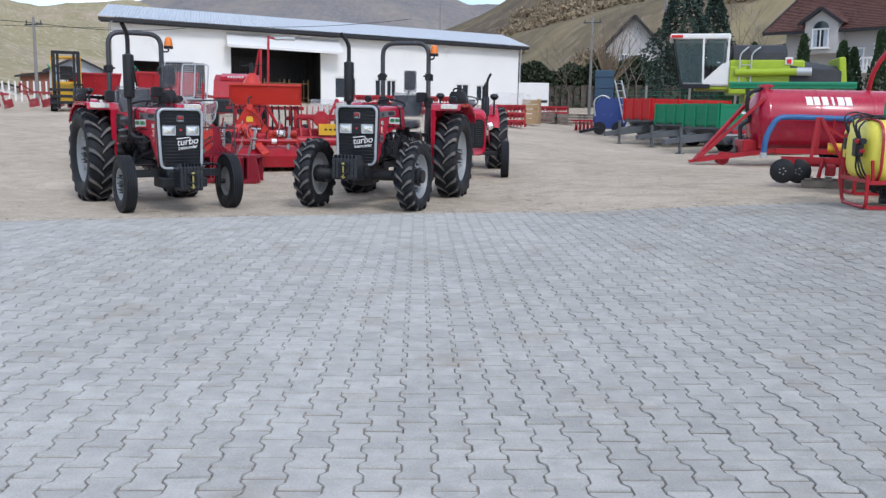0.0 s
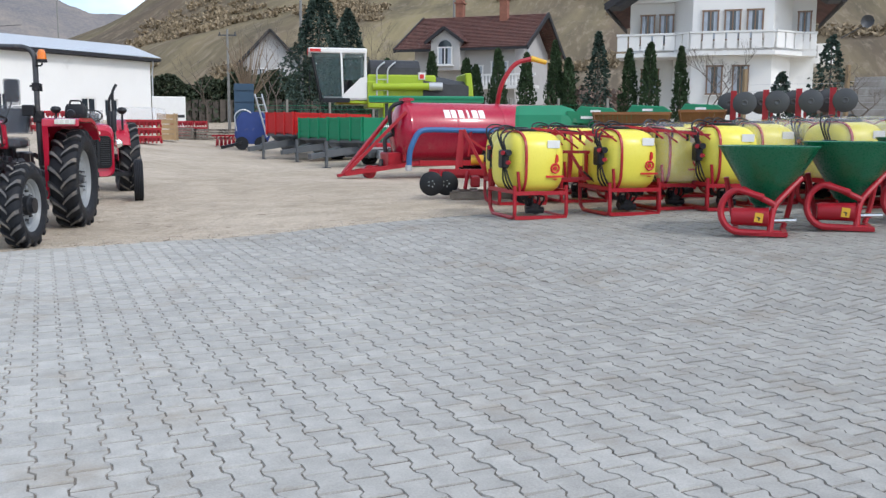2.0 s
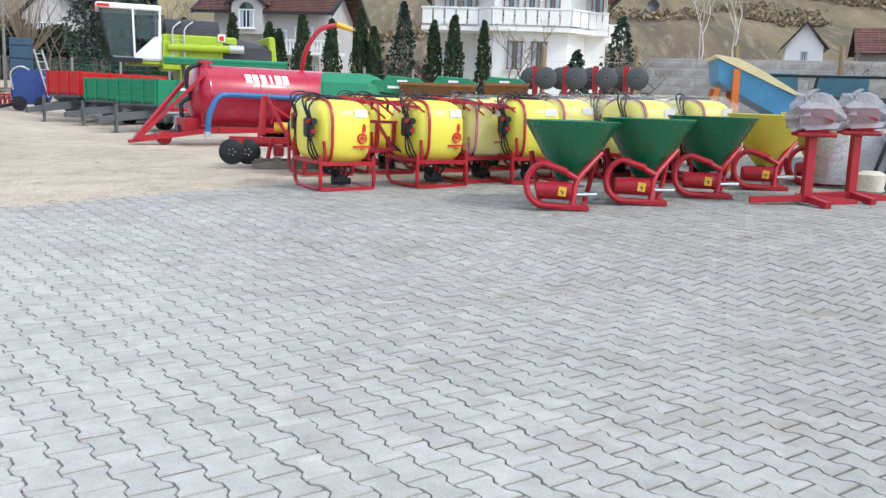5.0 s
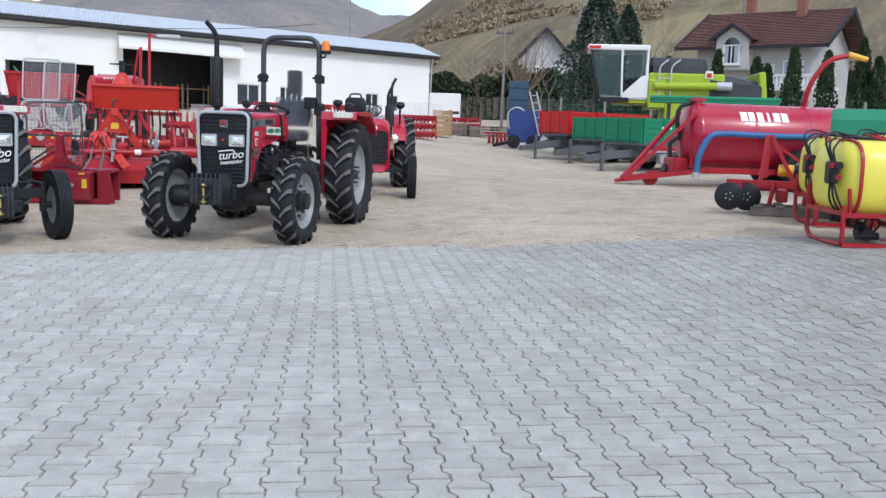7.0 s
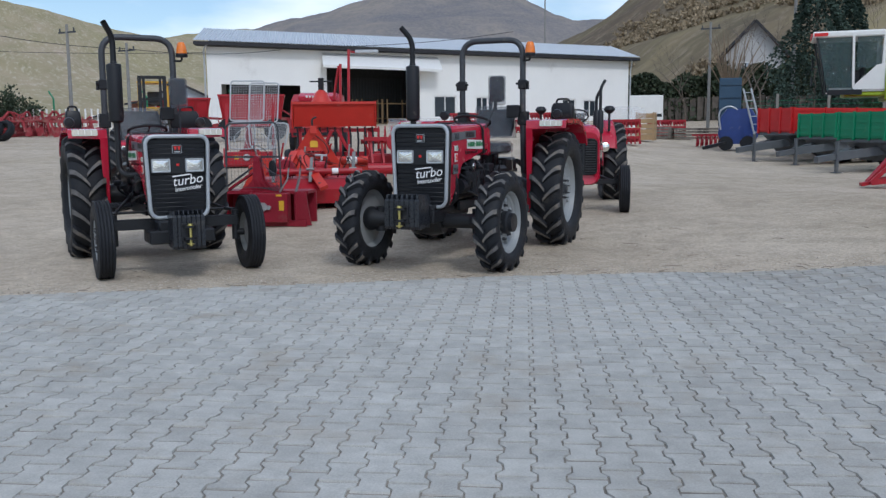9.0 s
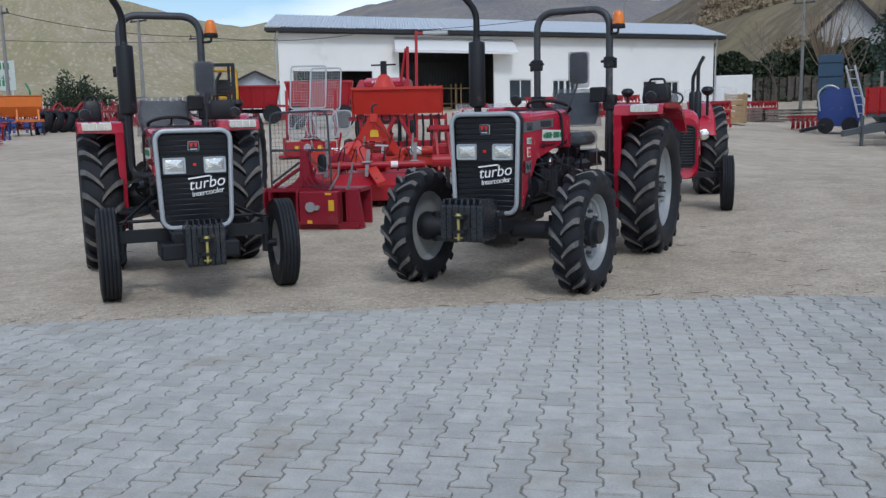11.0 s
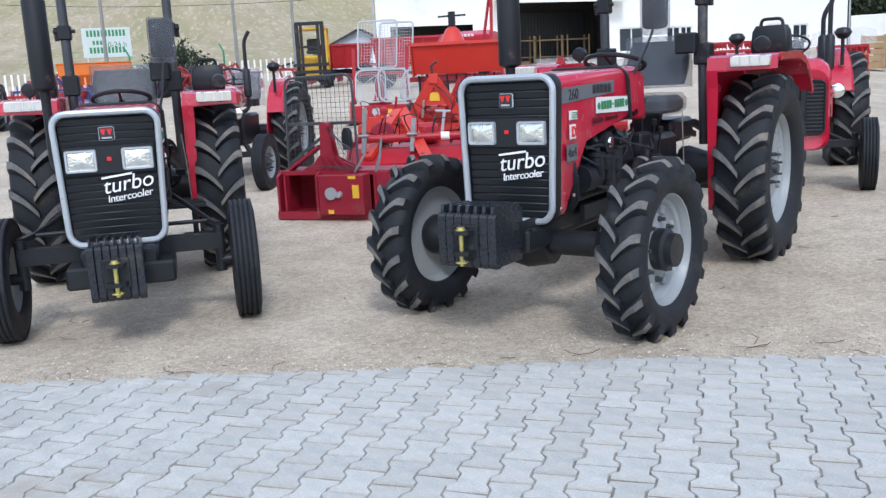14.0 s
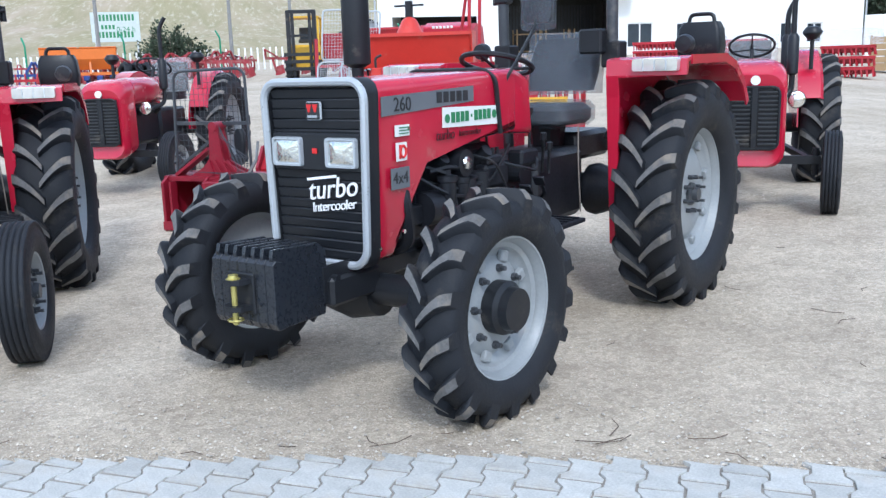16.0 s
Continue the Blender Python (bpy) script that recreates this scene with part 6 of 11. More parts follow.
# ---- red stands ----
M_BAG = clear_material("grey_bag", (0.60, 0.60, 0.63), 0.2, 0.55)
def stand(m, label):
    T = thing("machine_stand", m, label, "machine stand", "red machine stands")
    bm = B()
    box(bm, (0, 0, 0.40), (0.10, 0.10, 0.74), None, 0.008)
    part("column", bm, M_IRED, T, "square red steel column")
    for dx, dy in ((-0.62, 0.05), (0.10, -0.36), (0.62, 0.08), (0.0, 0.36)):
        bm = B()
        bar(bm, (0, 0, 0.085), (dx, dy, 0.035), 0.075, 0.07)
        part("foot", bm, M_IRED, T)
    bm = B()
    rings = [[(x, y, z) for x, y in rrect(w, d, 0.05)] for w, d, z in ((0.42, 0.20, 0.78), (0.42, 0.24, 0.82), (0.30, 0.26, 0.83), (0.40, 0.34, 1.02), (0.34, 0.32, 1.10))]
    loft(bm, rings)
    rod(bm, (-0.22, -0.12, 0.80), (0.22, -0.12, 0.80), 0.030)
    part("head", bm, M_IRED, T, "red machine head", True)
    bm = B()
    rings = []
    for i in range(9):
        t = i / 8
        s = (0.86, 0.95, 0.92, 0.97, 0.93, 0.9, 0.74, 0.52, 0.2)[i]
        rings.append([(0.0 + x * s + 0.10 * noise.noise((x * 9, y * 9, i * 1.7)), y * s + 0.10 * noise.noise((y * 9, x * 9, i * 1.7 + 9.0)), 0.86 + 0.40 * t + 0.07 * noise.noise((x * 9, y * 9, i * 1.3))) for x, y in rrect(0.52, 0.48, 0.1, 8)])
    loft(bm, rings)
    part("plastic_cover", bm, M_BAG, T, "crumpled plastic bag tied over the head", True)
    return T


st1 = stand(on_ground(8.93, 7.08, -30), "red machine on a column stand, head wrapped in plastic")
copy_thing(st1, on_ground(9.66, 7.02, -30))

# wrapped bale of sheet beside the container
T = thing("wrapped_machine", on_ground(11.0, 8.0, -40), "machine wrapped in milky plastic sheet, on paving", "machine")
bm = B()
loft(bm, [[(x * s + 0.06 * noise.noise((x * 4, y * 4, i)), y * s, z) for x, y in rrect(0.9, 0.7, 0.2, 6)] for i, (s, z) in enumerate(((1.0, 0.05), (1.1, 0.3), (1.0, 0.6), (0.75, 0.85), (0.4, 1.05), (0.2, 1.1)))])
part("plastic_cover", bm, M_BAG, T, "", True)

# stacked black tines
T = thing("cultivator_tines", on_ground(11.42, 7.25, -25), "pile of black steel cultivator tines leaning together", "steel tines")
rng = random.Random(3)
for k in range(26):
    bm = B()
    x = -0.55 + 1.1 * (k / 25) + rng.uniform(-0.05, 0.05)
    y = rng.uniform(-0.18, 0.18)
    lean = rng.uniform(-0.10, 0.10) + 0.42 * (x / 0.6)
    x *= 0.55
    hh = rng.uniform(0.78, 0.98)
    tube(bm, bend([(x + lean, y * 1.6 - 0.12, 0.04), (x + lean * 0.75, y - 0.1, 0.30), (x + lean * 0.2, y + 0.02, hh - 0.1), (x, y + 0.10, hh)], 0.12, 3), 0.026, 6)
    rod(bm, (x + lean * 0.2 - 0.03, y + 0.02, hh - 0.1), (x + lean * 0.2 + 0.04, y + 0.03, hh - 0.08), 0.035, seg=8)
    part("tine", bm, M_BLACK, T)
bm = B()
box(bm, (0.1, 0, 0.03), (1.5, 0.5, 0.04))
bar(bm, (0.35, 0.1, 0.05), (0.35, 0.1, 1.0), 0.10, 0.08)
part("rack", bm, M_TGRN, T, "green steel rack")
T = thing("sacks", on_ground(10.55, 7.35, 20), "two pale cloth sacks lying on the paving", "sack")
for dx, r in ((0, 0.19), (0.30, 0.15)):
    bm = B()
    rounded_block(bm, dx, 0, 0.0, r * 1.5, r * 2.0, r * 1.7, r * 0.7)
    part("sack", bm, M_SACK, T, "", True)

# ---- white office container ----
M_CONT = material("container_white", (0.70, 0.73, 0.76), 0.45, vary=0.04, dirt=DUST, dirt_amount=0.04)
T = thing("office_container", pose(14.20, 8.95, ground_z(13.5, 8) - 0.02, 0, 0, -98), "white corrugated steel office container on the paving", "container")
L, Wd, Hh = 6.05, 2.44, 2.80
bm = B()
box(bm, (L / 2, Wd / 2, Hh / 2), (L - 0.06, Wd - 0.06, Hh - 0.06))
for k in range(46):
    x = 0.22 + k * 0.125
    if 1.25 < x < 2.35:
        prism(bm, [(x - 0.03, 0.03), (x + 0.03, 0.03), (x + 0.018, 0.004), (x - 0.018, 0.004)], "Z", 0.16, 1.05)
        continue
    prism(bm, [(x - 0.03, 0.03), (x + 0.03, 0.03), (x + 0.018, 0.004), (x - 0.018, 0.004)], "Z", 0.16, Hh - 0.16)
part("wall_panel", bm, M_CONT, T, "white corrugated wall")
bm = B()
for x in (0.06, L - 0.06):
    for y in (0.06, Wd - 0.06):
        box(bm, (x, y, Hh / 2), (0.15, 0.15, Hh), None, 0.008)
for z in (0.07, Hh - 0.07):
    for y in (0.05, Wd - 0.05):
        box(bm, (L / 2, y, z), (L - 0.30, 0.13, 0.16))
    for x in (0.05, L - 0.05):
        box(bm, (x, Wd / 2, z), (0.13, Wd - 0.30, 0.16))
part("corner_frame", bm, M_CONT, T, "folded steel frame")
bm = B()
for z in (0.075, Hh - 0.075):
    box(bm, (0.07, -0.018, z), (0.05, 0.02, 0.09), None, 0.004)
part("corner_slot", bm, M_BLACK, T)
bm = B()
for x, z, sx, sz in ((1.8, 1.12, 1.06, 0.07), (1.8, 2.22, 1.06, 0.07), (1.3, 1.67, 0.07, 1.17), (2.3, 1.67, 0.07, 1.17)):
    box(bm, (x, -0.01, z), (sx, 0.06, sz), None, 0.006)
wf = part("window", bm, M_WHITE, T, "white framed window")
bm = B()
box(bm, (1.8, 0.005, 1.67), (0.95, 0.02, 1.05))
part("pane", bm, M_GLASS, wf)


# ---- disc planter on pallet ----
T = thing("disc_planter", on_ground(5.20, 14.35, -20), "red disc planter on a wooden pallet with black discs", "planter")
for k in range(5):
    bm = B()
    box(bm, (-0.1 + 0.3 * k, 0.0, 0.12), (0.12, 0.9, 0.02))
    part("pallet_board", bm, M_GWOOD, T)
for y in (-0.38, 0, 0.38):
    bm = B()
    box(bm, (0.5, y, 0.055), (1.4, 0.09, 0.10))
    part("pallet_runner", bm, M_GWOOD, T)
for k, x in enumerate((-0.50, -0.26)):
    bm = B()
    lathe(bm, [(0.001, -0.012), (0.06, -0.012), (0.19, 0.012), (0.20, 0.018), (0.19, 0.022), (0.06, 0.0), (0.001, 0.0)], 28, "Y", (x, -0.35 + 0.1 * k, 0.24))
    dsc = part("disc", bm, M_BLACK, T, "dished black steel disc", True)
    bm = B()
    for q in range(5):
        a = q * math.tau / 5
        rod(bm, (x + 0.05 * math.cos(a), -0.37 + 0.1 * k, 0.24 + 0.05 * math.sin(a)), (x + 0.05 * math.cos(a), -0.355 + 0.1 * k, 0.24 + 0.05 * math.sin(a)), 0.010, seg=6)
    part("bolts", bm, M_GALV, dsc)
bm = B()
bar(bm, (-0.55, -0.05, 0.42), (1.1, -0.05, 0.42), 0.10, 0.10)
bar(bm, (-0.2, 0.3, 0.34), (1.1, 0.3, 0.34), 0.08, 0.08)
for x in (-0.35, 0.1, 0.55, 1.0):
    bar(bm, (x, -0.2, 0.42), (x, 0.35, 0.30), 0.06, 0.06)
    bar(bm, (x, -0.25, 0.45), (x - 0.05, -0.3, 0.15), 0.05, 0.04)
    box(bm, (x + 0.12, 0.05, 0.26), (0.16, 0.4, 0.18), None, 0.02)
for s in (-0.12, 0.12):
    bar(bm, (0.0 + s * 0.2, 0, 1.12), (0.15 + 2 * s, -0.05, 0.42), 0.06, 0.05)
bar(bm, (0.0, 0.0, 1.05), (0.75, 0.15, 0.55), 0.035, 0.035)
bar(bm, (0.0, 0.02, 1.12), (-0.02, 0.02, 0.5), 0.06, 0.05)
part("frame", bm, M_IRED, T, "red welded frame")
bm = B()
rod(bm, (0.15, 0.05, 0.62), (0.36, 0.05, 0.62), 0.085, seg=18)
part("shaft_cover", bm, M_YELP, T, "yellow plastic shaft cover", True)
bm = B()
rod(bm, (0.36, 0.05, 0.62), (0.60, 0.05, 0.62), 0.09, seg=18)
part("coupling", bm, M_BLACK, T, "", True)

# ---- slurry tanker ----
M_TANKR = material("tanker_red", (0.42, 0.008, 0.040), 0.30, vary=0.06, coat=0.3, dirt=DUST, dirt_amount=0.03)
T = thing("slurry_tanker", on_ground(5.85, 20.2, 4), "glossy crimson slurry tanker trailer with a blue hose", "slurry tanker")
R, zc, TL = 0.67, 1.05, 4.1
bm = B()
lathe(bm, [(0.001, -0.20), (0.30, -0.17), (0.53, -0.08), (0.65, 0.0), (R, 0.05), (R, TL * 0.5), (R, TL), (0.65, TL + 0.05), (0.4, TL + 0.15), (0.001, TL + 0.2)], 48, "X", (0, 0, zc))
for x in (0.06, 1.2, 2.4, TL - 0.05):
    lathe(bm, [(R - 0.001, x - 0.03), (R + 0.008, x - 0.02), (R + 0.008, x + 0.02), (R - 0.001, x + 0.03)], 48, "X", (0, 0, zc))
part("tank", bm, M_TANKR, T, "crimson cylindrical tank", True)
for k, (w, ) in enumerate(((0.145,), (0.145,), (0.13,), (0.05,), (0.145,), (0.14,))):
    # maker's name as plain white bars that follow the shell
    x = 0.95 + 0.175 * k
    bm = B()
    rings = []
    for a in np.linspace(28, 48, 6):
        ra = radians(a)
        rings.append([(x - w / 2, -(R + 0.002) * math.cos(ra), zc + (R + 0.002) * math.sin(ra)), (x + w / 2, -(R + 0.002) * math.cos(ra), zc + (R + 0.002) * math.sin(ra)), (x + w / 2, -(R + 0.006) * math.cos(ra), zc + (R + 0.006) * math.sin(ra)), (x - w / 2, -(R + 0.006) * math.cos(ra), zc + (R + 0.006) * math.sin(ra))])
    loft(bm, rings)
    part("name_bar", bm, M_TEXT, T)
bm = B()
for s in (-1, 1):
    bar(bm, (-0.02, s * 0.45, zc + 0.45), (-1.35, s * 0.08, 0.10), 0.10, 0.07)
    bar(bm, (0.4, s * 0.42, 0.36), (-1.35, s * 0.08, 0.10), 0.09, 0.10)
    bar(bm, (0.3, s * 0.42, 0.34), (TL - 0.2, s * 0.42, 0.34), 0.10, 0.12)
    bar(bm, (-0.05, s * 0.40, 0.4), (-0.05, s * 0.40, 1.3), 0.06, 0.06)
bar(bm, (-1.5, 0, 0.06), (-1.1, 0, 0.14), 0.14, 0.06)
box(bm, (-0.22, 0, 0.40), (0.34, 0.6, 0.36), None, 0.03)
part("drawbar_frame", bm, M_IRED, T, "red A-shaped drawbar")
bm = B()
rod(bm, (-0.75, -0.05, 0.14), (-0.75, 0.08, 0.14), 0.15, seg=20)
part("jockey_wheel", bm, M_IRED, T, "small red support wheel")
bm = B()
for k in range(3):
    lathe(bm, [(0.001, -0.02), (0.07 + 0.02 * k, -0.02), (0.07 + 0.02 * k, 0.02), (0.001, 0.02)], 16, "X", (-0.30 - 0.06 * k, -0.1 + 0.12 * k, 0.62 - 0.15 * k))
tube(bm, bend([(-0.3, 0.15, 0.5), (-0.35, 0.1, 0.9), (-0.2, 0.0, 1.0)], 0.1), 0.05, 10)
part("vacuum_pump", bm, M_IRON, T, "", True)
bm = B()
tube(bm, bend([(-0.12, -0.1, 0.9), (-0.30, -0.1, 1.25), (-0.28, -0.1, 1.62), (0.0, -0.1, 1.72), (0.12, -0.1, 1.66)], 0.18, 6), 0.045, 10)
part("suction_pipe", bm, M_BLACK, T, "black bent suction hose", True)
bm = B()
rod(bm, (0.12, -0.1, 1.60), (0.12, -0.1, 1.82), 0.10, seg=16)
box(bm, (0.12, -0.1, 1.78), (0.26, 0.26, 0.05))
part("filler_neck", bm, M_TANKR, T)
bm = B()
tube(bm, bend([(-0.15, -0.95, 0.30), (-0.12, -0.93, 0.65), (0.10, -0.90, 1.08), (0.45, -0.86, 1.10), (1.6, -0.80, 1.08), (2.6, -0.78, 1.10)], 0.28, 7), 0.062, 12)
hs = part("hose", bm, M_HOSE, T, "thick blue suction hose along the side", True)
bm = B()
rod(bm, (-0.155, -0.95, 0.20), (-0.15, -0.95, 0.32), 0.075, seg=16)
part("coupling", bm, M_GALV, hs, "galvanised hose coupling")
bm = B()
for x in (1.4, 2.6):
    bar(bm, (x, -0.72, 0.5), (x, -0.86, 1.06), 0.04, 0.04)
part("hose_hook", bm, M_IRED, T)
for y in (-0.72, 0.72):
    w = part("wheel", rim_mesh(0.22, 0.30, 0.02, 1 if y > 0 else -1), None, T, m=pose(2.2, y, 0.42, 0, 0, 90 if y < 0 else 90))
    part("tyre", tyre_mesh(0.42, 0.30, 0.22, 0, True), None, w)
bm = B()
tube(bm, bend([(2.60, 0.25, 1.60), (2.62, 0.1, 2.2), (2.95, 0.0, 2.72), (3.4, -0.05, 2.82)], 0.5, 9), 0.055, 12)
arm = part("filling_arm", bm, M_IRED, T, "curved red filling pipe", True)
bm = B()
rod(bm, (3.35, -0.05, 2.83), (3.75, -0.10, 2.74), 0.07, 0.055, seg=14)
part("nozzle", bm, M_YELP, arm, "yellow nozzle end", True)


# ---- tipping trailers ----
def trailer(m, mat, label, bars=True, Lx=2.5):
    T = thing("tipping_trailer", m, label, "trailer", "tipping trailers")
    Ly, z0, z1 = 1.32, 0.80, 1.42
    bm = B()
    box(bm, (Lx / 2, Ly / 2, z0), (Lx, Ly, 0.06))
    part("bed", bm, mat, T)
    for x0, y0, x1, y1 in ((0, 0, Lx, 0), (0, Ly, Lx, Ly), (0, 0, 0, Ly), (Lx, 0, Lx, Ly)):
        d = Vector((x1 - x0, y1 - y0, 0)).normalized()
        nrm = Vector((d.y, -d.x, 0)) * (1 if (x0, y0) == (0, 0) and y1 == 0 or x0 == Lx else -1)
        bm = B()
        bar(bm, (x0, y0, (z0 + z1) / 2), (x1, y1, (z0 + z1) / 2), 0.035, z1 - z0)
        sd = part("side_board", bm, mat, T, "ribbed steel drop side")
        for k in range(4):
            zz = z0 + 0.08 + k * 0.165
            bm = B()
            bar(bm, Vector((x0, y0, zz)) + nrm * 0.02, Vector((x1, y1, zz)) + nrm * 0.02, 0.03, 0.075)
            part("rib", bm, mat, sd)
        for q in (0.01, 0.33, 0.66, 0.99):
            p = Vector((x0, y0, 0)).lerp(Vector((x1, y1, 0)), q) + nrm * 0.03
            bm = B()
            bar(bm, (p.x, p.y, z0 - 0.05), (p.x, p.y, z1 + 0.02), 0.055, 0.05, (1, 0, 0))
            part("stake", bm, mat, sd)
    if bars:
        bm = B()
        for k in range(5):
            box(bm, (0.75 + 0.09 * k, -0.050, 1.18), (0.06, 0.008, 0.07))
        part("name_bar", bm, M_TEXT, T)
    bm = B()
    prism(bm, [(0.0, z0), (Lx, z0), (Lx, z0 - 0.10), (0.0, z0 - 0.10)], "Y", -0.02, Ly + 0.02)
    prism(bm, [(0.02, z0 - 0.10), (Lx, z0 - 0.10), (Lx - 0.3, 0.26), (0.55, 0.26), (0.30, 0.50)], "Y", 0.18, Ly - 0.18)
    part("chassis", bm, M_CHASSIS, T, "grey steel chassis")
    bm = B()
    for q in (0.22, Ly - 0.22):
        bar(bm, (0.7, q, 0.56), (-0.85, Ly / 2, 0.38), 0.12, 0.20)
    bar(bm, (-1.45, Ly / 2, 0.32), (-0.7, Ly / 2, 0.40), 0.13, 0.14)
    part("drawbar", bm, M_CHASSIS, T, "grey tapered drawbar")
    bm = B()
    bar(bm, (-0.85, 0.60, 0.0), (-0.85, 0.60, 0.74), 0.07, 0.07)
    box(bm, (-0.85, 0.60, 0.01), (0.18, 0.18, 0.02))
    part("support_leg", bm, M_CHASSIS, T)
    for y in (0.12, Ly - 0.12):
        w = part("wheel", rim_mesh(0.2, 0.2, 0.0, 1), None, T, m=pose(Lx * 0.68, y, 0.36, 0, 0, 90))
        part("tyre", ty_trailer, None, w)
    return T


M_RTRL = material("trailer_red", (0.50, 0.016, 0.018), 0.42, vary=0.08, dirt=DUST, dirt_amount=0.04)
M_CHASSIS = material("chassis_grey", (0.10, 0.11, 0.12), 0.5, vary=0.15, dirt=DUST, dirt_amount=0.1)
ty_trailer = tyre_mesh(0.36, 0.2, 0.2, 0, True)
trailer(on_ground(6.19, 25.14, 35), M_TGRN, "green steel tipping trailer resting on its drawbar leg")
trailer(on_ground(6.04, 29.0, 35), M_TGRN, "green steel tipping trailer behind another")
trailer(on_ground(5.24, 30.9, 35) @ Matrix.Diagonal((1, 1, 1.12, 1)), M_RTRL, "red steel tipping trailer at the end of the row", True, 4.0)
T = thing("trailer_cover", on_ground(5.5, 35.2, -12), "grey tarpaulin heaped over a low trailer", "tarpaulin")
bm = B()
loft(bm, [[(x + 1.4, y + 0.8, z + 0.10 * noise.noise((x * 2, y * 2, z))) for x, y in rrect(w, d, 0.3)] for w, d, z in ((3.4, 1.9, 0.98), (3.4, 1.9, 1.22), (3.0, 1.6, 1.42), (2.0, 1.0, 1.52))])
part("sheet", bm, M_GTARP, T, "", True)
bm = B()
box(bm, (1.4, 0.8, 0.90), (3.0, 1.5, 0.20), None, 0.02)
for x in (0.2, 2.6):
    for y in (0.3, 1.3):
        bar(bm, (x, y, 0.0), (x, y, 0.85), 0.10, 0.10)
part("trailer_bed", bm, M_CHASSIS, T)
T = thing("hay_tedder", on_ground(6.45, 24.6, -10), "low silver and red mower folded on the gravel", "mower")
bm = B()
for k in range(5):
    bar(bm, (-0.2 + 0.1 * k, 0.3 * k, 0.55), (2.2, 0.2 + 0.3 * k, 0.62), 0.08, 0.05)
box(bm, (1.2, 0.6, 0.35), (2.2, 1.2, 0.25), None, 0.04)
part("deck", bm, M_GALV, T)
bm = B()
box(bm, (0.6, 0.2, 0.62), (1.2, 0.2, 0.16), None, 0.03)
part("guard", bm, M_IRED, T)

# blue chipper with ladder
T = thing("wood_chipper", on_ground(4.2, 38.9, -8), "dark blue trailed machine with a tall chute and ladder", "chipper")
bm = B()
loft(bm, [[(0.65 + x, 0.7 + y, z) for x, y in rrect(w, 1.3, 0.12)] for w, z in ((1.2, 0.25), (1.5, 0.6), (1.4, 1.25), (0.9, 1.6))])
part("housing", bm, M_BLUE, T, "", True)
bm = B()
box(bm, (0.3, 1.6, 1.9), (0.85, 0.12, 1.9), None, 0.02)
for z in (1.1, 1.6, 2.1, 2.6):
    box(bm, (0.3, 1.52, z), (0.85, 0.05, 0.07))
part("chute_door", bm, material("slate_blue", (0.03, 0.07, 0.12), 0.5, vary=0.1), T, "upright slate blue door")
bm = B()
for s in (0, 0.28):
    bar(bm, (0.78 + s, -0.05, 2.35), (1.25 + s, -0.45, 0.55), 0.05, 0.05)
for k in range(6):
    bar(bm, (0.78 + 0.09 * k, -0.05 - 0.07 * k, 2.2 - 0.3 * k), (1.06 + 0.09 * k, -0.05 - 0.07 * k, 2.2 - 0.3 * k), 0.03, 0.03)
part("ladder", bm, M_GALV, T, "bare metal ladder")
bm = B()
tube(bm, bend([(0.0, 0.0, 0.8), (-0.1, 0.0, 1.5), (0.3, 0.0, 1.75), (0.7, 0.1, 1.5)], 0.35, 6), 0.03, 8)
part("hose", bm, M_GALV, T, "", True)
bm = B()
bar(bm, (0.2, -0.3, 0.3), (-0.6, -0.8, 0.12), 0.12, 0.12)
for x in (0.2, 1.0):
    rod(bm, (x, 0.0, 0.28), (x, 0.2, 0.28), 0.28, seg=20)
part("axle", bm, M_BLACK, T)
T = thing("harrow", on_ground(3.95, 42.2, 0), "small red harrow lying on the gravel", "harrow")
bm = B()
for k in range(6):
    bar(bm, (-0.3 + 0.18 * k, -0.3, 0.45), (-0.3 + 0.18 * k, 0.6, 0.35), 0.06, 0.06)
    bar(bm, (-0.3 + 0.18 * k, -0.2, 0.42), (-0.35 + 0.18 * k, -0.25, 0.02), 0.04, 0.04)
    rod(bm, (-0.3 + 0.18 * k, 0.1, 0.2), (-0.2 + 0.18 * k, 0.1, 0.2), 0.16, seg=12)
bar(bm, (-0.5, 0.1, 0.5), (0.9, 0.1, 0.5), 0.08, 0.08)
part("frame", bm, M_IRED, T)

# ---- combine harvester ----
T = thing("combine_harvester", pose(6.4, 33.4, ground_z(7, 33) - 0.05, 0, 0, -10), "lime green combine harvester with white cab and black tarpaulin", "combine harvester")
bm = B()
box(bm, (0.93, 0.95, 3.93), (2.15, 1.98, 0.20), None, 0.05, 2)
box(bm, (0.95, 0.95, 4.0), (1.7, 1.6, 0.08), None, 0.03)
cab = part("cab_roof", bm, M_WHITE, T, "white cab roof")
for (x0, y0), (x1, y1) in (((0.33, 0.1), (-0.02, 0.0)), ((0.33, 1.8), (-0.02, 1.9))):
    bm = B()
    bar(bm, (x0, y0, 2.12), (x1, y1, 3.86), 0.05, 0.05)
    part("front_pillar", bm, M_BLACK, T, "slim black windscreen pillar")
bm = B()
for (x0, y0), (x1, y1) in (((1.10, 0.02), (1.05, 0.0)), ((1.9, 0.05), (1.95, 0.0)), ((1.9, 1.85), (1.95, 1.9))):
    bar(bm, (x0, y0, 2.25), (x1, y1, 3.9), 0.07, 0.08)
prism(bm, [(1.1, 2.20), (2.0, 2.20), (2.0, 3.0), (1.75, 2.95), (1.1, 2.32)], "Y", -0.02, 0.05)
box(bm, (1.2, 0.95, 2.2), (1.6, 1.85, 0.12))
box(bm, (1.95, 0.95, 2.9), (0.08, 1.85, 1.4))
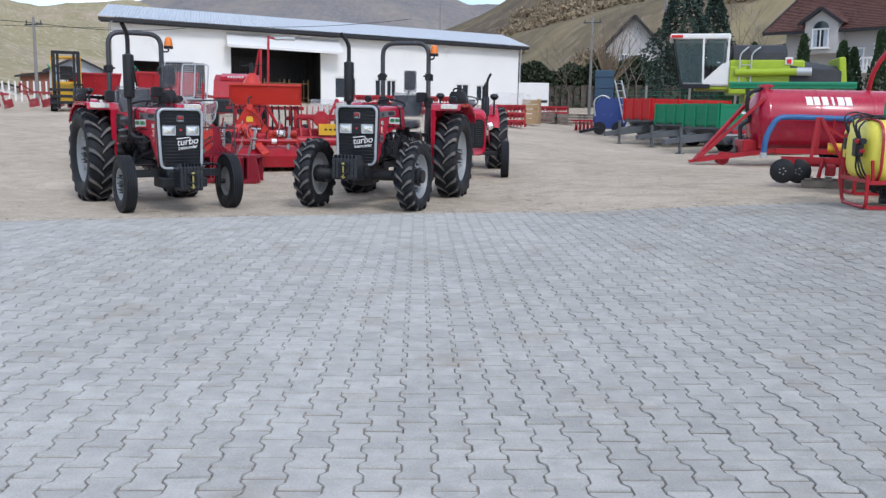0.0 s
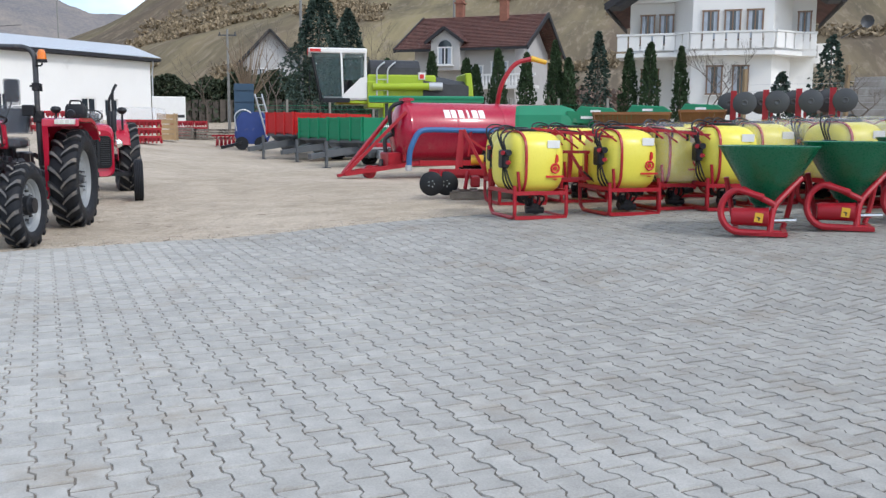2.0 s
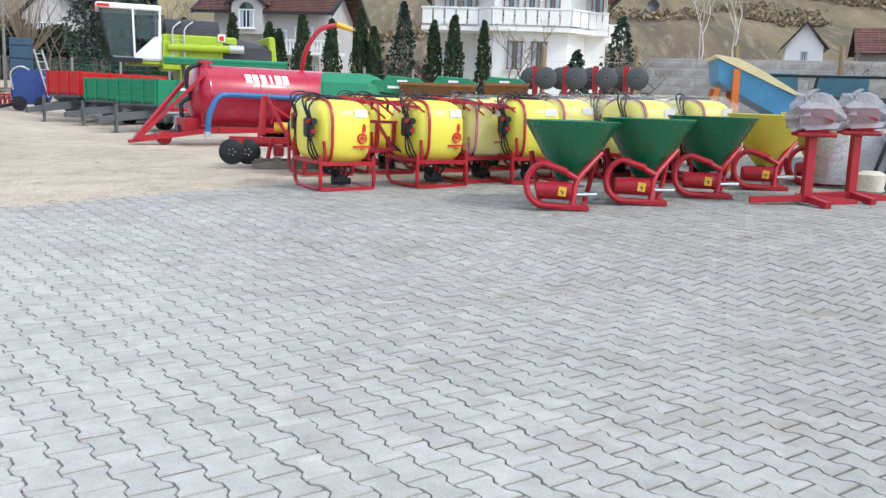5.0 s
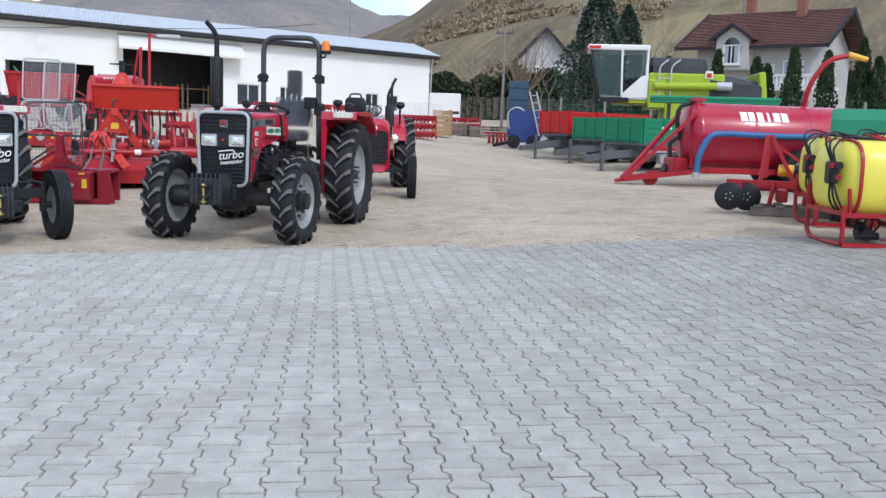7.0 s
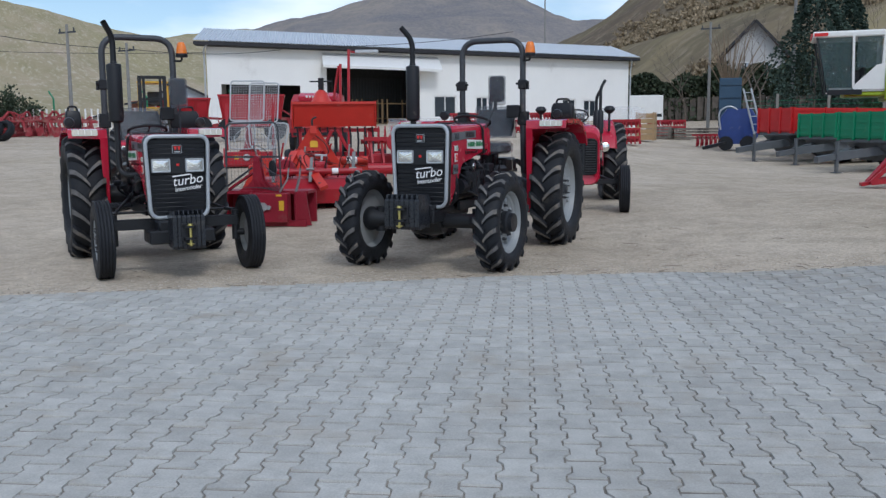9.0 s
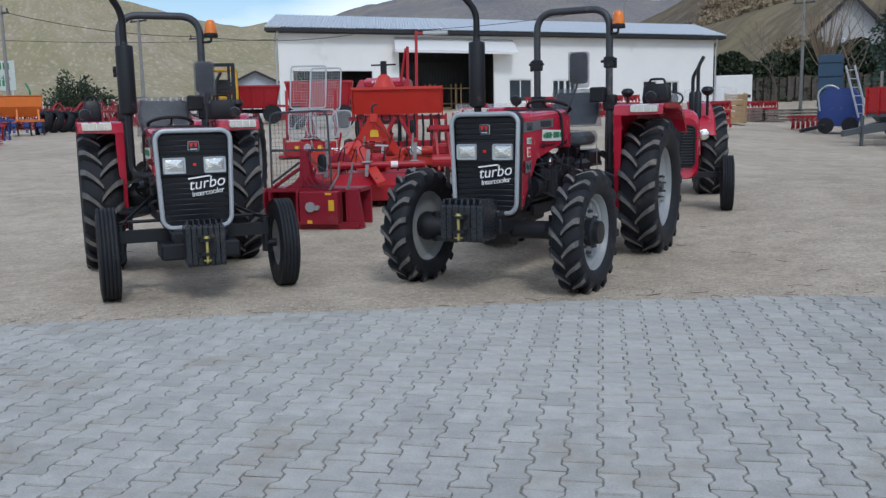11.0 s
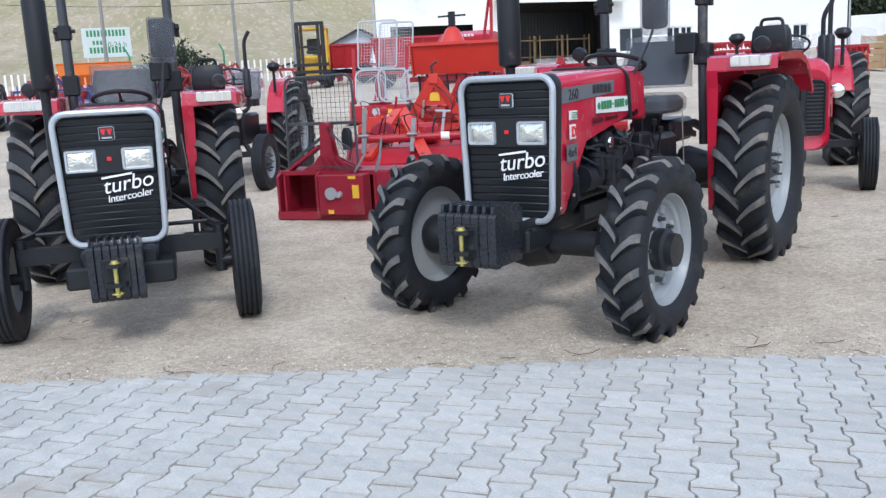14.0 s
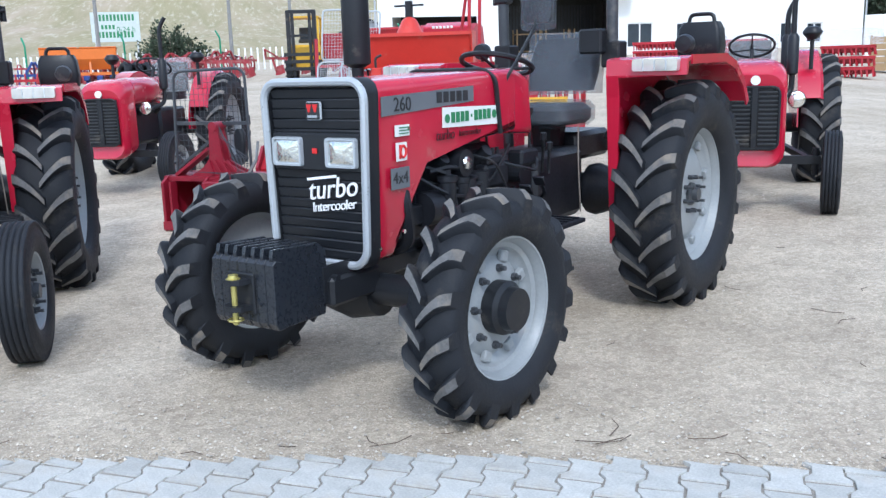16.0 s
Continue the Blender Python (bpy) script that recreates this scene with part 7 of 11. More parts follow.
part("cab_frame", bm, M_WHITE, T, "white cab frame")
bm = B()
prism(bm, [(0.34, 2.16), (1.08, 2.16), (1.04, 3.84), (0.0, 3.84)], "Y", 0.01, 0.03)
box(bm, (1.52, 0.02, 3.35), (0.70, 0.02, 0.95))
part("side_window", bm, M_CABGL, T, "tinted cab glass")
bm = B()
prism(bm, [(0.34, 2.27), (0.02, 3.86), (0.04, 3.86), (0.36, 2.27)], "Y", 0.1, 1.8)
part("windscreen", bm, M_CABGL, T, "tinted windscreen")
bm = B()
box(bm, (1.15, 1.0, 2.55), (0.5, 0.5, 0.6), None, 0.08)
box(bm, (1.4, 1.0, 3.0), (0.14, 0.5, 0.7), None, 0.05)
rod(bm, (0.6, 1.0, 2.3), (0.7, 1.0, 2.95), 0.03)
part("cab_seat", bm, M_SEAT, T)
bm = B()
box(bm, (3.3, 1.1, 2.60), (2.6, 2.2, 0.98), None, 0.06)
part("body", bm, M_LIME, T, "lime green body panels")
for nm, c, d, r in (("rear_body", (5.1, 1.1, 2.40), (1.2, 2.2, 0.5), None), ("platform", (2.3, 0.9, 2.35), (0.6, 2.0, 1.0), None), ("lower_body", (3.9, 1.1, 1.75), (2.6, 2.0, 0.9), None), ("cab_floor", (1.6, 1.0, 2.06), (1.5, 1.9, 0.14), None), ("rear_hood", (5.9, 1.1, 2.7), (0.25, 2.0, 1.0), (0, -6, 0))):
    bm = B()
    box(bm, c, d, r, 0.04)
    part(nm, bm, M_LIME, T)
bm = B()
rod(bm, (2.2, -0.12, 2.62), (4.3, -0.2, 2.66), 0.13, seg=18)
aug = part("unloading_auger", bm, M_LIME, T, "lime green unloading auger", True)
bm = B()
rod(bm, (4.3, -0.2, 2.66), (4.8, -0.22, 2.66), 0.15, seg=18)
part("auger_end", bm, M_GALV, aug, "", True)
bm = B()
loft(bm, [[(x, 1.1 + y, z) for y, z in zip((-1.05, -1.0, -0.6, 0.0, 0.6, 1.0, 1.05), (2.98, 3.35, 3.62, 3.7, 3.62, 3.35, 2.98))] for x in (2.15, 2.5, 3.4, 4.0)])
part("grain_cover", bm, M_TARP, T, "black tarpaulin cover", True)
bm = B()
loft(bm, [[(x, 1.1 + y, z + 0.12 * noise.noise((x * 1.5, y * 2, 1.0))) for y, z in zip((-1.15, -1.1, -0.5, 0.4, 1.0, 1.05), (2.1, 2.9 - 0.12 * (x - 4), 3.15 - 0.14 * (x - 4), 3.1 - 0.14 * (x - 4), 2.8, 2.1))] for x in (4.1, 4.6, 5.1, 5.5, 5.85)])
part("rear_cover", bm, M_TARP, T, "sagging black tarpaulin", True)
bm = B()
for x in (2.35, 2.75):
    tube(bm, bend([(x, -0.1, 2.3), (x, -0.12, 3.3), (x + 0.3, -0.1, 3.55), (x + 0.3, 0.4, 3.5)], 0.15), 0.03, 7)
for z in (2.5, 2.9):
    bar(bm, (2.35, -0.1, z), (2.75, -0.1, z), 0.03, 0.03)
part("handrail", bm, M_GALV, T, "bare tubular handrails", True)
bm = B()
box(bm, (4.05, -0.03, 3.05), (0.26, 0.02, 0.26))
dec = part("warning_sign", bm, M_WHITE, T)
bm = B()
box(bm, (4.05, -0.045, 3.03), (0.16, 0.012, 0.16))
part("sign_mark", bm, M_REDP, dec)
bm = B()
box(bm, (0.85, -0.05, 2.12), (1.0, 0.08, 0.16))
for x in (0.5, 4.6):
    lathe(bm, [(0.001, -0.25), (0.7 if x < 1 else 0.45, -0.25), (0.75 if x < 1 else 0.5, -0.15), (0.75 if x < 1 else 0.5, 0.15), (0.001, 0.25)], 28, "Y", (x, 0.3, 0.75 if x < 1 else 0.5))
part("running_gear", bm, M_BLACK, T, "", True)
bm = B()
box(bm, (-0.1, 0.6, 3.05), (0.05, 0.05, 0.4))
box(bm, (-0.12, 0.3, 2.5), (0.04, 0.22, 0.3))
part("mirror", bm, M_BLACK, T)
bm = B()
box(bm, (-0.16, 0.8, 3.93), (0.03, 1.4, 0.12))
box(bm, (0.10, -0.055, 3.93), (0.40, 0.03, 0.10))
part("name_board", bm, M_REDP, T, "red maker's strip")

# long green header trailer in front of the combine
T = thing("harvester_header", pose(7.7, 30.2, ground_z(8, 30), 0, 0, -17), "long emerald green harvester header on a carriage", "header")
bm = B()
prism(bm, [(-0.3, 1.92), (0.5, 1.92), (0.52, 2.06), (0.45, 2.10), (-0.22, 2.14), (-0.3, 2.10)], "X", 0, 3.9, 0.02, 1)
for z in (1.96, 2.06):
    bar(bm, (0, -0.32, z), (3.9, -0.32, z), 0.03, 0.05)
part("trough", bm, M_TGRN, T, "emerald green sheet trough")
bm = B()
for x in (0.6, 3.2):
    bar(bm, (x, 0, 0), (x, 0, 1.9), 0.12, 0.12)
bar(bm, (-0.5, 0, 1.0), (4.2, 0, 1.0), 0.14, 0.14)
part("carriage", bm, M_IRON, T)


# ---- green mowers, wooden trailer, seeder discs ----
def mower(m, label, whole=True):
    T = thing("drum_mower", m, label, "mower", "green mowers")
    bm = B()
    if not whole:
        prism(bm, [(-0.10, 1.36), (0.0, 1.50), (0.62, 1.47), (0.78, 1.36), (0.55, 1.30), (0.0, 1.27)], "Y", -0.30, -0.20, 0.015, 1)
        part("folded_bar", bm, M_TGRN, T, "emerald green folded cutter bar")
        bm = B()
        box(bm, (0.30, -0.306, 1.40), (0.20, 0.008, 0.045))
        part("name_bar", bm, M_TEXT, T)
        for x in (0.12, 0.55):
            bm = B()
            bar(bm, (x, -0.15, 0.0), (x - 0.05, -0.2, 1.34), 0.07, 0.06)
            part("stand", bm, M_TGRN, T)
        bm = B()
        box(bm, (0.30, 0.1, 0.85), (0.7, 0.4, 0.22), None, 0.04)
        part("gearbox", bm, M_TGRN, T)
        return T
    sec = lambda x, k: [(x, y * k, 1.15 + (z - 1.15) * k) for y, z in ((-0.30, 0.80), (-0.42, 1.02), (-0.36, 1.36), (-0.10, 1.55), (0.50, 1.56), (0.60, 1.00))]
    loft(bm, [sec(-0.05, 0.96), sec(0.02, 1.0), sec(0.85, 1.0), sec(1.05, 0.85), sec(1.25, 0.5)])
    part("hood", bm, M_TGRN, T, "emerald green folded hood")
    bm = B()
    prism(bm, [(0.95, 1.44), (2.2, 1.34), (2.25, 1.24), (1.7, 1.16), (1.0, 1.22)], "Y", -0.32, -0.26)
    part("side_panel", bm, M_TGRN, T, "green pointed side panel")
    bm = B()
    prism(bm, [(0.90, 1.42), (1.18, 1.40), (1.30, 0.55), (1.12, 0.50)], "Y", -0.25, -0.15)
    part("arm", bm, M_TGRN, T)
    bm = B()
    box(bm, (1.5, 0.1, 1.12), (0.9, 0.6, 0.34), None, 0.05)
    box(bm, (0.7, 0.2, 0.75), (1.2, 0.7, 0.25), None, 0.04)
    bar(bm, (0.5, 0.1, 0.0), (0.5, 0.1, 0.8), 0.1, 0.1)
    bar(bm, (1.4, 0.1, 0.0), (1.4, 0.1, 0.8), 0.1, 0.1)
    part("frame", bm, M_TGRN, T, "green folded frame")
    bm = B()
    box(bm, (1.35, -0.326, 1.31), (0.24, 0.008, 0.05))
    part("name_bar", bm, M_TEXT, T)
    return T


mo = mower(on_ground(7.38, 16.95, -27), "emerald green drum mower folded upright")
mo2 = mower(on_ground(8.52, 16.58, -20), "emerald green folded mower bar on a stand", False)
for k in range(1, 3):
    copy_thing(mo2, on_ground(8.52 + 0.98 * k, 16.58 - 0.40 * k, -24 - 5 * k))
def board_trailer(A, E, label):
    """Trailer with splayed sides of upright boards, front side from A to E."""
    A, E = Vector((*A, 0)), Vector((*E, 0))
    L = (E - A).length
    T = thing("wooden_trailer", pose(A.x, A.y, ground_z(A.x, A.y), 0, 0, math.degrees(math.atan2(E.y - A.y, E.x - A.x))), label, "trailer", "wooden trailers")
    n = int(L / 0.085)
    for k in range(n):
        bm = B()
        x = 0.14 + (L - 0.28) * (k + 0.5) / n
        xt = L * (k + 0.5) / n
        bar(bm, (x, 0.16, 0.72), (xt, 0.0, 1.38), 0.078, 0.024, (0, 1, 0))
        part("board", bm, M_BWOOD, T)
        bm = B()
        bar(bm, (x, 0.94, 0.72), (xt, 1.10, 1.38), 0.078, 0.024, (0, 1, 0))
        part("board", bm, M_BWOOD, T)
    for x, xt in ((0.12, -0.02), (L - 0.12, L + 0.02)):
        for k in range(7):
            bm = B()
            y = 0.2 + 0.7 * (k + 0.5) / 7
            bar(bm, (x, y, 0.72), (xt, 1.1 * (k + 0.5) / 7, 1.38), 0.09, 0.024, (1, 0, 0))
            part("board", bm, M_BWOOD, T)
    bm = B()
    box(bm, (L / 2, 0.55, 0.69), (L - 0.2, 0.85, 0.06))
    bar(bm, (0, -0.02, 1.36), (L, -0.02, 1.36), 0.03, 0.05)
    part("bed", bm, M_BWOOD, T)
    for x in (0.3, L - 0.3):
        bm = B()
        rod(bm, (x, 0.05, 0.34), (x, 1.05, 0.34), 0.34, seg=20)
        part("axle_wheel", bm, M_TYRE, T, "", True)
    return T


board_trailer((8.10, 15.18), (9.28, 14.47), "trailer with splayed brown wooden board sides")
board_trailer((9.42, 14.38), (10.06, 13.92), "small trailer with splayed brown wooden sides")
M_DISC = material("bare_disc_steel", (0.075, 0.08, 0.085), 0.5, 0.2, vary=0.15)
for k in range(4):
    T = thing("seed_row_unit", on_ground(11.15 + 0.45 * k, 15.05 - 0.38 * k, -40), "red seeder row unit with a pair of grey discs", "seeder", "seeder row units")
    bm = B()
    bar(bm, (0, 0, 0), (0, 0, 1.0), 0.12, 0.10)
    bar(bm, (0, 0, 0.95), (0.22, -0.1, 1.15), 0.08, 0.08)
    bar(bm, (-0.05, -0.05, 0.9), (-0.05, -0.05, 1.72), 0.11, 0.06)
    bar(bm, (0.07, -0.05, 0.9), (0.07, -0.05, 1.62), 0.05, 0.05)
    bar(bm, (-0.3, 0, 0.95), (0.3, 0, 0.95), 0.08, 0.08)
    part("arm", bm, M_IRED, T)
    for q, (dx, dy) in enumerate(((-0.14, 0.10), (0.16, -0.16))):
        bm = B()
        lathe(bm, [(0.001, -0.01), (0.05, -0.02), (0.06, -0.008), (0.215, -0.004), (0.22, 0.0), (0.215, 0.004), (0.001, 0.006)], 26, "Y", (dx, dy, 1.48))
        part("disc", bm, M_DISC, T, "grey steel disc", True)

# blue and cream grain hopper, light blue flat trailer
T = thing("grain_hopper", on_ground(11.4, 10.75, -42), "blue hopper with cream lid on orange legs", "hopper")
bm = B()
rings = [[(0, y, 1.78), (0.04, y, 1.40), (1.05, y, 0.86), (1.42, y, 1.12)] for y in (-0.15, 1.20)]
loft(bm, rings)
part("trough", bm, M_LBLUE, T, "blue sheet trough")
bm = B()
prism(bm, [(-0.04, 1.785), (1.43, 1.125), (1.44, 1.155), (0.75, 1.56), (0.32, 1.77), (-0.04, 1.82)], "Y", -0.18, 1.23)
lid = part("lid", bm, M_CREAM, T, "cream painted lid")
bm = B()
lathe(bm, [(0.001, 0.03), (0.10, 0.03), (0.11, 0.0), (0.11, -0.05)], 18, "Z", (0.45, 0.55, 1.72))
part("cap", bm, M_ORANGE, lid)
bm = B()
for y in (-0.1, 0.65):
    bar(bm, (0.32, y - 0.1, 0), (0.30, y - 0.1, 1.6), 0.10, 0.08)
    bar(bm, (-0.25, y, 0.0), (0.05, y, 1.3), 0.10, 0.08)
part("leg", bm, M_ORANGE, T, "orange steel legs")
T = thing("flat_trailer", on_ground(13.6, 11.9, -52), "light blue flat trailer with dark rail", "trailer")
bm = B()
box(bm, (1.2, 0.5, 1.15), (2.6, 1.2, 0.10))
part("bed", bm, M_IRON, T)
bm = B()
for z in (1.55, ):
    bar(bm, (-0.1, 0, z), (2.5, 0, z), 0.05, 0.05)
for x in (0.0, 1.1, 2.4):
    bar(bm, (x, 0, 1.2), (x + 0.06, 0, 1.55), 0.05, 0.05)
part("rail", bm, M_BLACK, T)
bm = B()
box(bm, (0.5, 0.7, 1.42), (0.7, 0.1, 0.42), (8, 0, 0))
box(bm, (1.6, 0.7, 1.40), (0.9, 0.1, 0.42), (8, 0, 0))
box(bm, (2.2, 0.4, 0.9), (0.6, 0.8, 0.4))
part("panel", bm, material("faded_blue", (0.10, 0.24, 0.30), 0.6, vary=0.2, dirt=(0.2, 0.15, 0.1), dirt_amount=0.15), T, "faded light blue panels")
bm = B()
for x in (0.3, 2.2):
    rod(bm, (x, 0.1, 0.32), (x, 0.3, 0.32), 0.32, seg=20)
    bar(bm, (x, 0.3, 0.3), (x, 0.3, 1.1), 0.1, 0.1)
part("wheels", bm, M_TYRE, T)


# ---- implements between the tractors ----
def wire_grid(bm, o, ux, uy, w, h, nx, ny, r=0.004):
    """Crossed wires on a plane through o."""
    o, ux, uy = Vector(o), Vector(ux), Vector(uy)
    for i in range(nx + 1):
        a = o + ux * (w * i / nx)
        bar(bm, a, a + uy * h, r * 2, r * 2)
    for j in range(ny + 1):
        a = o + uy * (h * j / ny)
        bar(bm, a, a + ux * w, r * 2, r * 2)
    return bm


T = thing("forestry_winch", on_ground(-5.50, 14.55, 3) @ Matrix.Diagonal((0.88, 0.88, 0.88, 1)), "red forestry winch with a dark wire mesh guard", "winch")
bm = B()
prism(bm, [(0.0, 0.0), (0.0, 0.50), (0.10, 0.56), (0.55, 0.56), (0.62, 0.10), (0.62, 0.0)], "X", 0.0, 0.03)
prism(bm, [(0.0, 0.0), (0.0, 0.50), (0.10, 0.56), (0.55, 0.56), (0.62, 0.10), (0.62, 0.0)], "X", 0.50, 0.53)
box(bm, (0.26, 0.30, 0.03), (0.50, 0.6, 0.05))
box(bm, (0.26, 0.55, 0.30), (0.50, 0.03, 0.5))
box(bm, (0.70, 0.34, 0.535), (1.45, 0.5, 0.05))
box(bm, (0.70, 0.03, 0.05), (1.42, 0.07, 0.09))
box(bm, (0.72, 0.58, 0.28), (1.42, 0.05, 0.5))
for x in (0.10, 1.24):
    box(bm, (x, 0.06, 0.28), (0.025, 0.10, 0.46))
prism(bm, [(1.24, 0.02), (1.48, 0.02), (1.40, 0.55), (1.24, 0.55)], "Y", 0.03, 0.09)
part("base", bm, M_WRED, T, "red welded plate base")
bm = B()
box(bm, (0.86, 0.02, 0.30), (0.56, 0.22, 0.46), None, 0.012)
bx = part("gear_cover", bm, M_WRED, T, "red sheet cover box")
bm = B()
rod(bm, (0.75, -0.10, 0.32), (0.75, -0.13, 0.32), 0.07, seg=20)
rod(bm, (0.85, -0.09, 0.31), (0.85, -0.14, 0.31), 0.035, seg=14)
part("knob", bm, M_GALV, bx, "grey cover disc", True)
for x, z, w, hh in ((1.05, 0.34, 0.08, 0.15), (1.01, 0.50, 0.09, 0.03), (0.73, 0.11, 0.07, 0.045)):
    bm = B()
    box(bm, (x, -0.095, z), (w, 0.008, hh))
    part("warning_label", bm, M_YELP, bx)
bm = B()
prism(bm, [(0.28, 0.56), (1.02, 0.56), (0.82, 0.65), (0.68, 0.72), (0.63, 1.08), (0.54, 1.08), (0.52, 0.74), (0.44, 0.65)], "Y", 0.14, 0.17)
prism(bm, [(0.34, 0.56), (1.00, 0.56), (0.82, 0.64), (0.68, 0.71), (0.62, 1.06), (0.55, 1.06), (0.53, 0.73), (0.46, 0.64)], "Y", 0.27, 0.30)
bar(bm, (0.10, 0.20, 0.57), (0.50, 0.22, 0.84), 0.16, 0.03)
rod(bm, (0.585, 0.13, 1.06), (0.585, 0.31, 1.06), 0.05, seg=16)
for k in range(4):
    bar(bm, (0.56 + 0.10 * k, 0.13, 0.58), (0.52 + 0.07 * k, 0.13, 0.72), 0.03, 0.03)
part("tower", bm, M_WRED, T, "red pulley tower")
bm = B()
tube(bm, bend([(0.06, 0.22, 0.56), (0.04, 0.30, 1.62), (0.90, 0.30, 1.64), (0.96, 0.22, 0.56)], 0.12, 5), 0.015, 8)
bar(bm, (0.05, 0.28, 1.09), (0.94, 0.28, 1.09), 0.035, 0.035)
bar(bm, (0.05, 0.24, 0.62), (0.48, 0.26, 0.92), 0.03, 0.03)
gf = part("guard_frame", bm, M_IRON, T, "dark tubular guard frame", True)
bm = B()
wire_grid(bm, (0.06, 0.285, 0.62), (1, 0, 0), (0, 0.0, 1), 0.86, 1.0, 15, 17, 0.0018)
part("guard_mesh", bm, M_IRON, gf, "thin wire mesh")
bm = B()
for k in range(5):
    tube(bm, bend([(0.66, 0.14, 1.08 - 0.03 * k), (0.9 + 0.05 * k, 0.0, 0.75), (1.0, -0.05, 0.62 - 0.02 * k), (0.35 + 0.1 * k, 0.0, 0.62)], 0.2, 5), 0.0035, 5)
part("cable", bm, M_IRON, T, "loose steel cable", True)
for x, t in ((0.98, 0.12), (1.24, 0.05)):
    bm = B()
    bar(bm, (x, 0.06, 0.54), (x + t, 0.10, 0.74), 0.05, 0.025)
    rod(bm, (x + t, 0.10, 0.74), (x + t + 0.02, 0.12, 0.92), 0.014)
    part("link_arm", bm, M_STEEL, T, "worn steel link arm")
bm = B()
loft(bm, [[(0.80 + x, 0.30 + y, z) for x, y in rrect(w, 0.08, 0.03)] for w, z in ((0.10, 0.78), (0.13, 0.86), (0.12, 0.98), (0.06, 1.03))])
part("hydraulic_motor", bm, M_BLACK, T, "", True)

# power harrow with three-point headstock
T = thing("power_harrow", on_ground(-5.60, 19.07, 14) @ Matrix.Diagonal((1.12, 1.0, 0.93, 1)), "red power harrow with triangular headstock", "harrow")
bm = B()
for s in (-1, 1):
    bar(bm, (s * 0.02, 0.0, 1.18), (s * 0.42, 0.12, 0.42), 0.13, 0.05, (0, 1, 0))
    bar(bm, (s * 0.02, 0.05, 1.18), (s * 0.30, 0.75, 0.55), 0.06, 0.06)
box(bm, (0, 0.0, 1.20), (0.12, 0.10, 0.16), None, 0.01)
prism(bm, [(-0.22, 0.78), (0.22, 0.78), (0.06, 1.12), (-0.06, 1.12)], "Y", 0.03, 0.06)
bar(bm, (-0.45, 0.12, 0.44), (0.45, 0.12, 0.44), 0.10, 0.10)
part("headstock", bm, M_ORED, T, "orange-red A-frame headstock")
bm = B()
box(bm, (0.0, 0.018, 0.92), (0.13, 0.012, 0.13))
part("warning_label", bm, M_YELP, T)
bm = B()
box(bm, (0.1, 0.55, 0.40), (2.5, 0.36, 0.22), None, 0.03)
box(bm, (0.0, 0.50, 0.60), (0.42, 0.42, 0.26), None, 0.05)
rod(bm, (-0.75, 0.35, 0.58), (1.2, 0.35, 0.58), 0.075, seg=16)
for x in (-0.95, -0.5, 0.55, 0.95):
    bar(bm, (x, 0.4, 0.30), (x, 0.4, 0.62), 0.12, 0.10)
part("gearbox_beam", bm, M_ORED, T, "orange-red gear trough", True)
for x0 in (-0.62, 0.62):
    bm = B()
    rod(bm, (x0 - 0.09, 0.349, 0.58), (x0 + 0.09, 0.349, 0.58), 0.079, seg=16)
    part("decal", bm, M_TEXT, T, "white printed band", True)
for k in range(9):
    bm = B()
    x = -1.05 + 0.26 * k
    bar(bm, (x - 0.07, 0.5, 0.30), (x - 0.05, 0.52, 0.0), 0.03, 0.06)
    bar(bm, (x + 0.07, 0.6, 0.30), (x + 0.05, 0.62, 0.0), 0.03, 0.06)
    part("tine", bm, M_IRON, T)
bm = B()
prism(bm, [(-1.2, 0.05), (-0.55, 0.10), (-0.45, 0.42), (-0.72, 0.66), (-0.95, 0.60)], "Y", -0.10, -0.05)
bar(bm, (-0.80, -0.05, 0.66), (-0.35, 0.1, 0.5), 0.10, 0.06)
prism(bm, [(-0.20, 0.08), (0.0, 0.06), (-0.25, 0.60), (-0.42, 0.60)], "Y", -0.22, -0.16)
part("side_plate", bm, M_ORED, T, "orange-red side plate")
bm = B()
bar(bm, (0.06, -0.15, 0.05), (0.14, -0.12, 0.70), 0.035, 0.035)
rod(bm, (0.02, -0.11, 0.70), (0.22, -0.12, 0.69), 0.022)
part("support_jack", bm, M_GALV, T, "worn pale steel support jack")
bm = B()
tube(bm, bend([(0.02, 0.0, 1.1), (0.2, -0.1, 0.95), (0.26, -0.1, 0.72), (0.12, -0.05, 0.66)], 0.12, 5), 0.010, 6)
tube(bm, bend([(-0.02, 0.05, 1.25), (-0.03, 0.05, 1.42), (0.05, 0.05, 1.46)], 0.05, 4), 0.018, 6)
part("hose", bm, M_DTEXT, T, "", True)
bm = B()
rod(bm, (-0.85, 0.9, 0.28), (1.05, 0.9, 0.28), 0.16, seg=20)
for k in range(16):
    lathe(bm, [(0.15, -0.012), (0.22, 0), (0.15, 0.012)], 18, "X", (-0.82 + 0.12 * k, 0.9, 0.26))
part("roller", bm, M_IRED, T, "ribbed red packer roller", True)

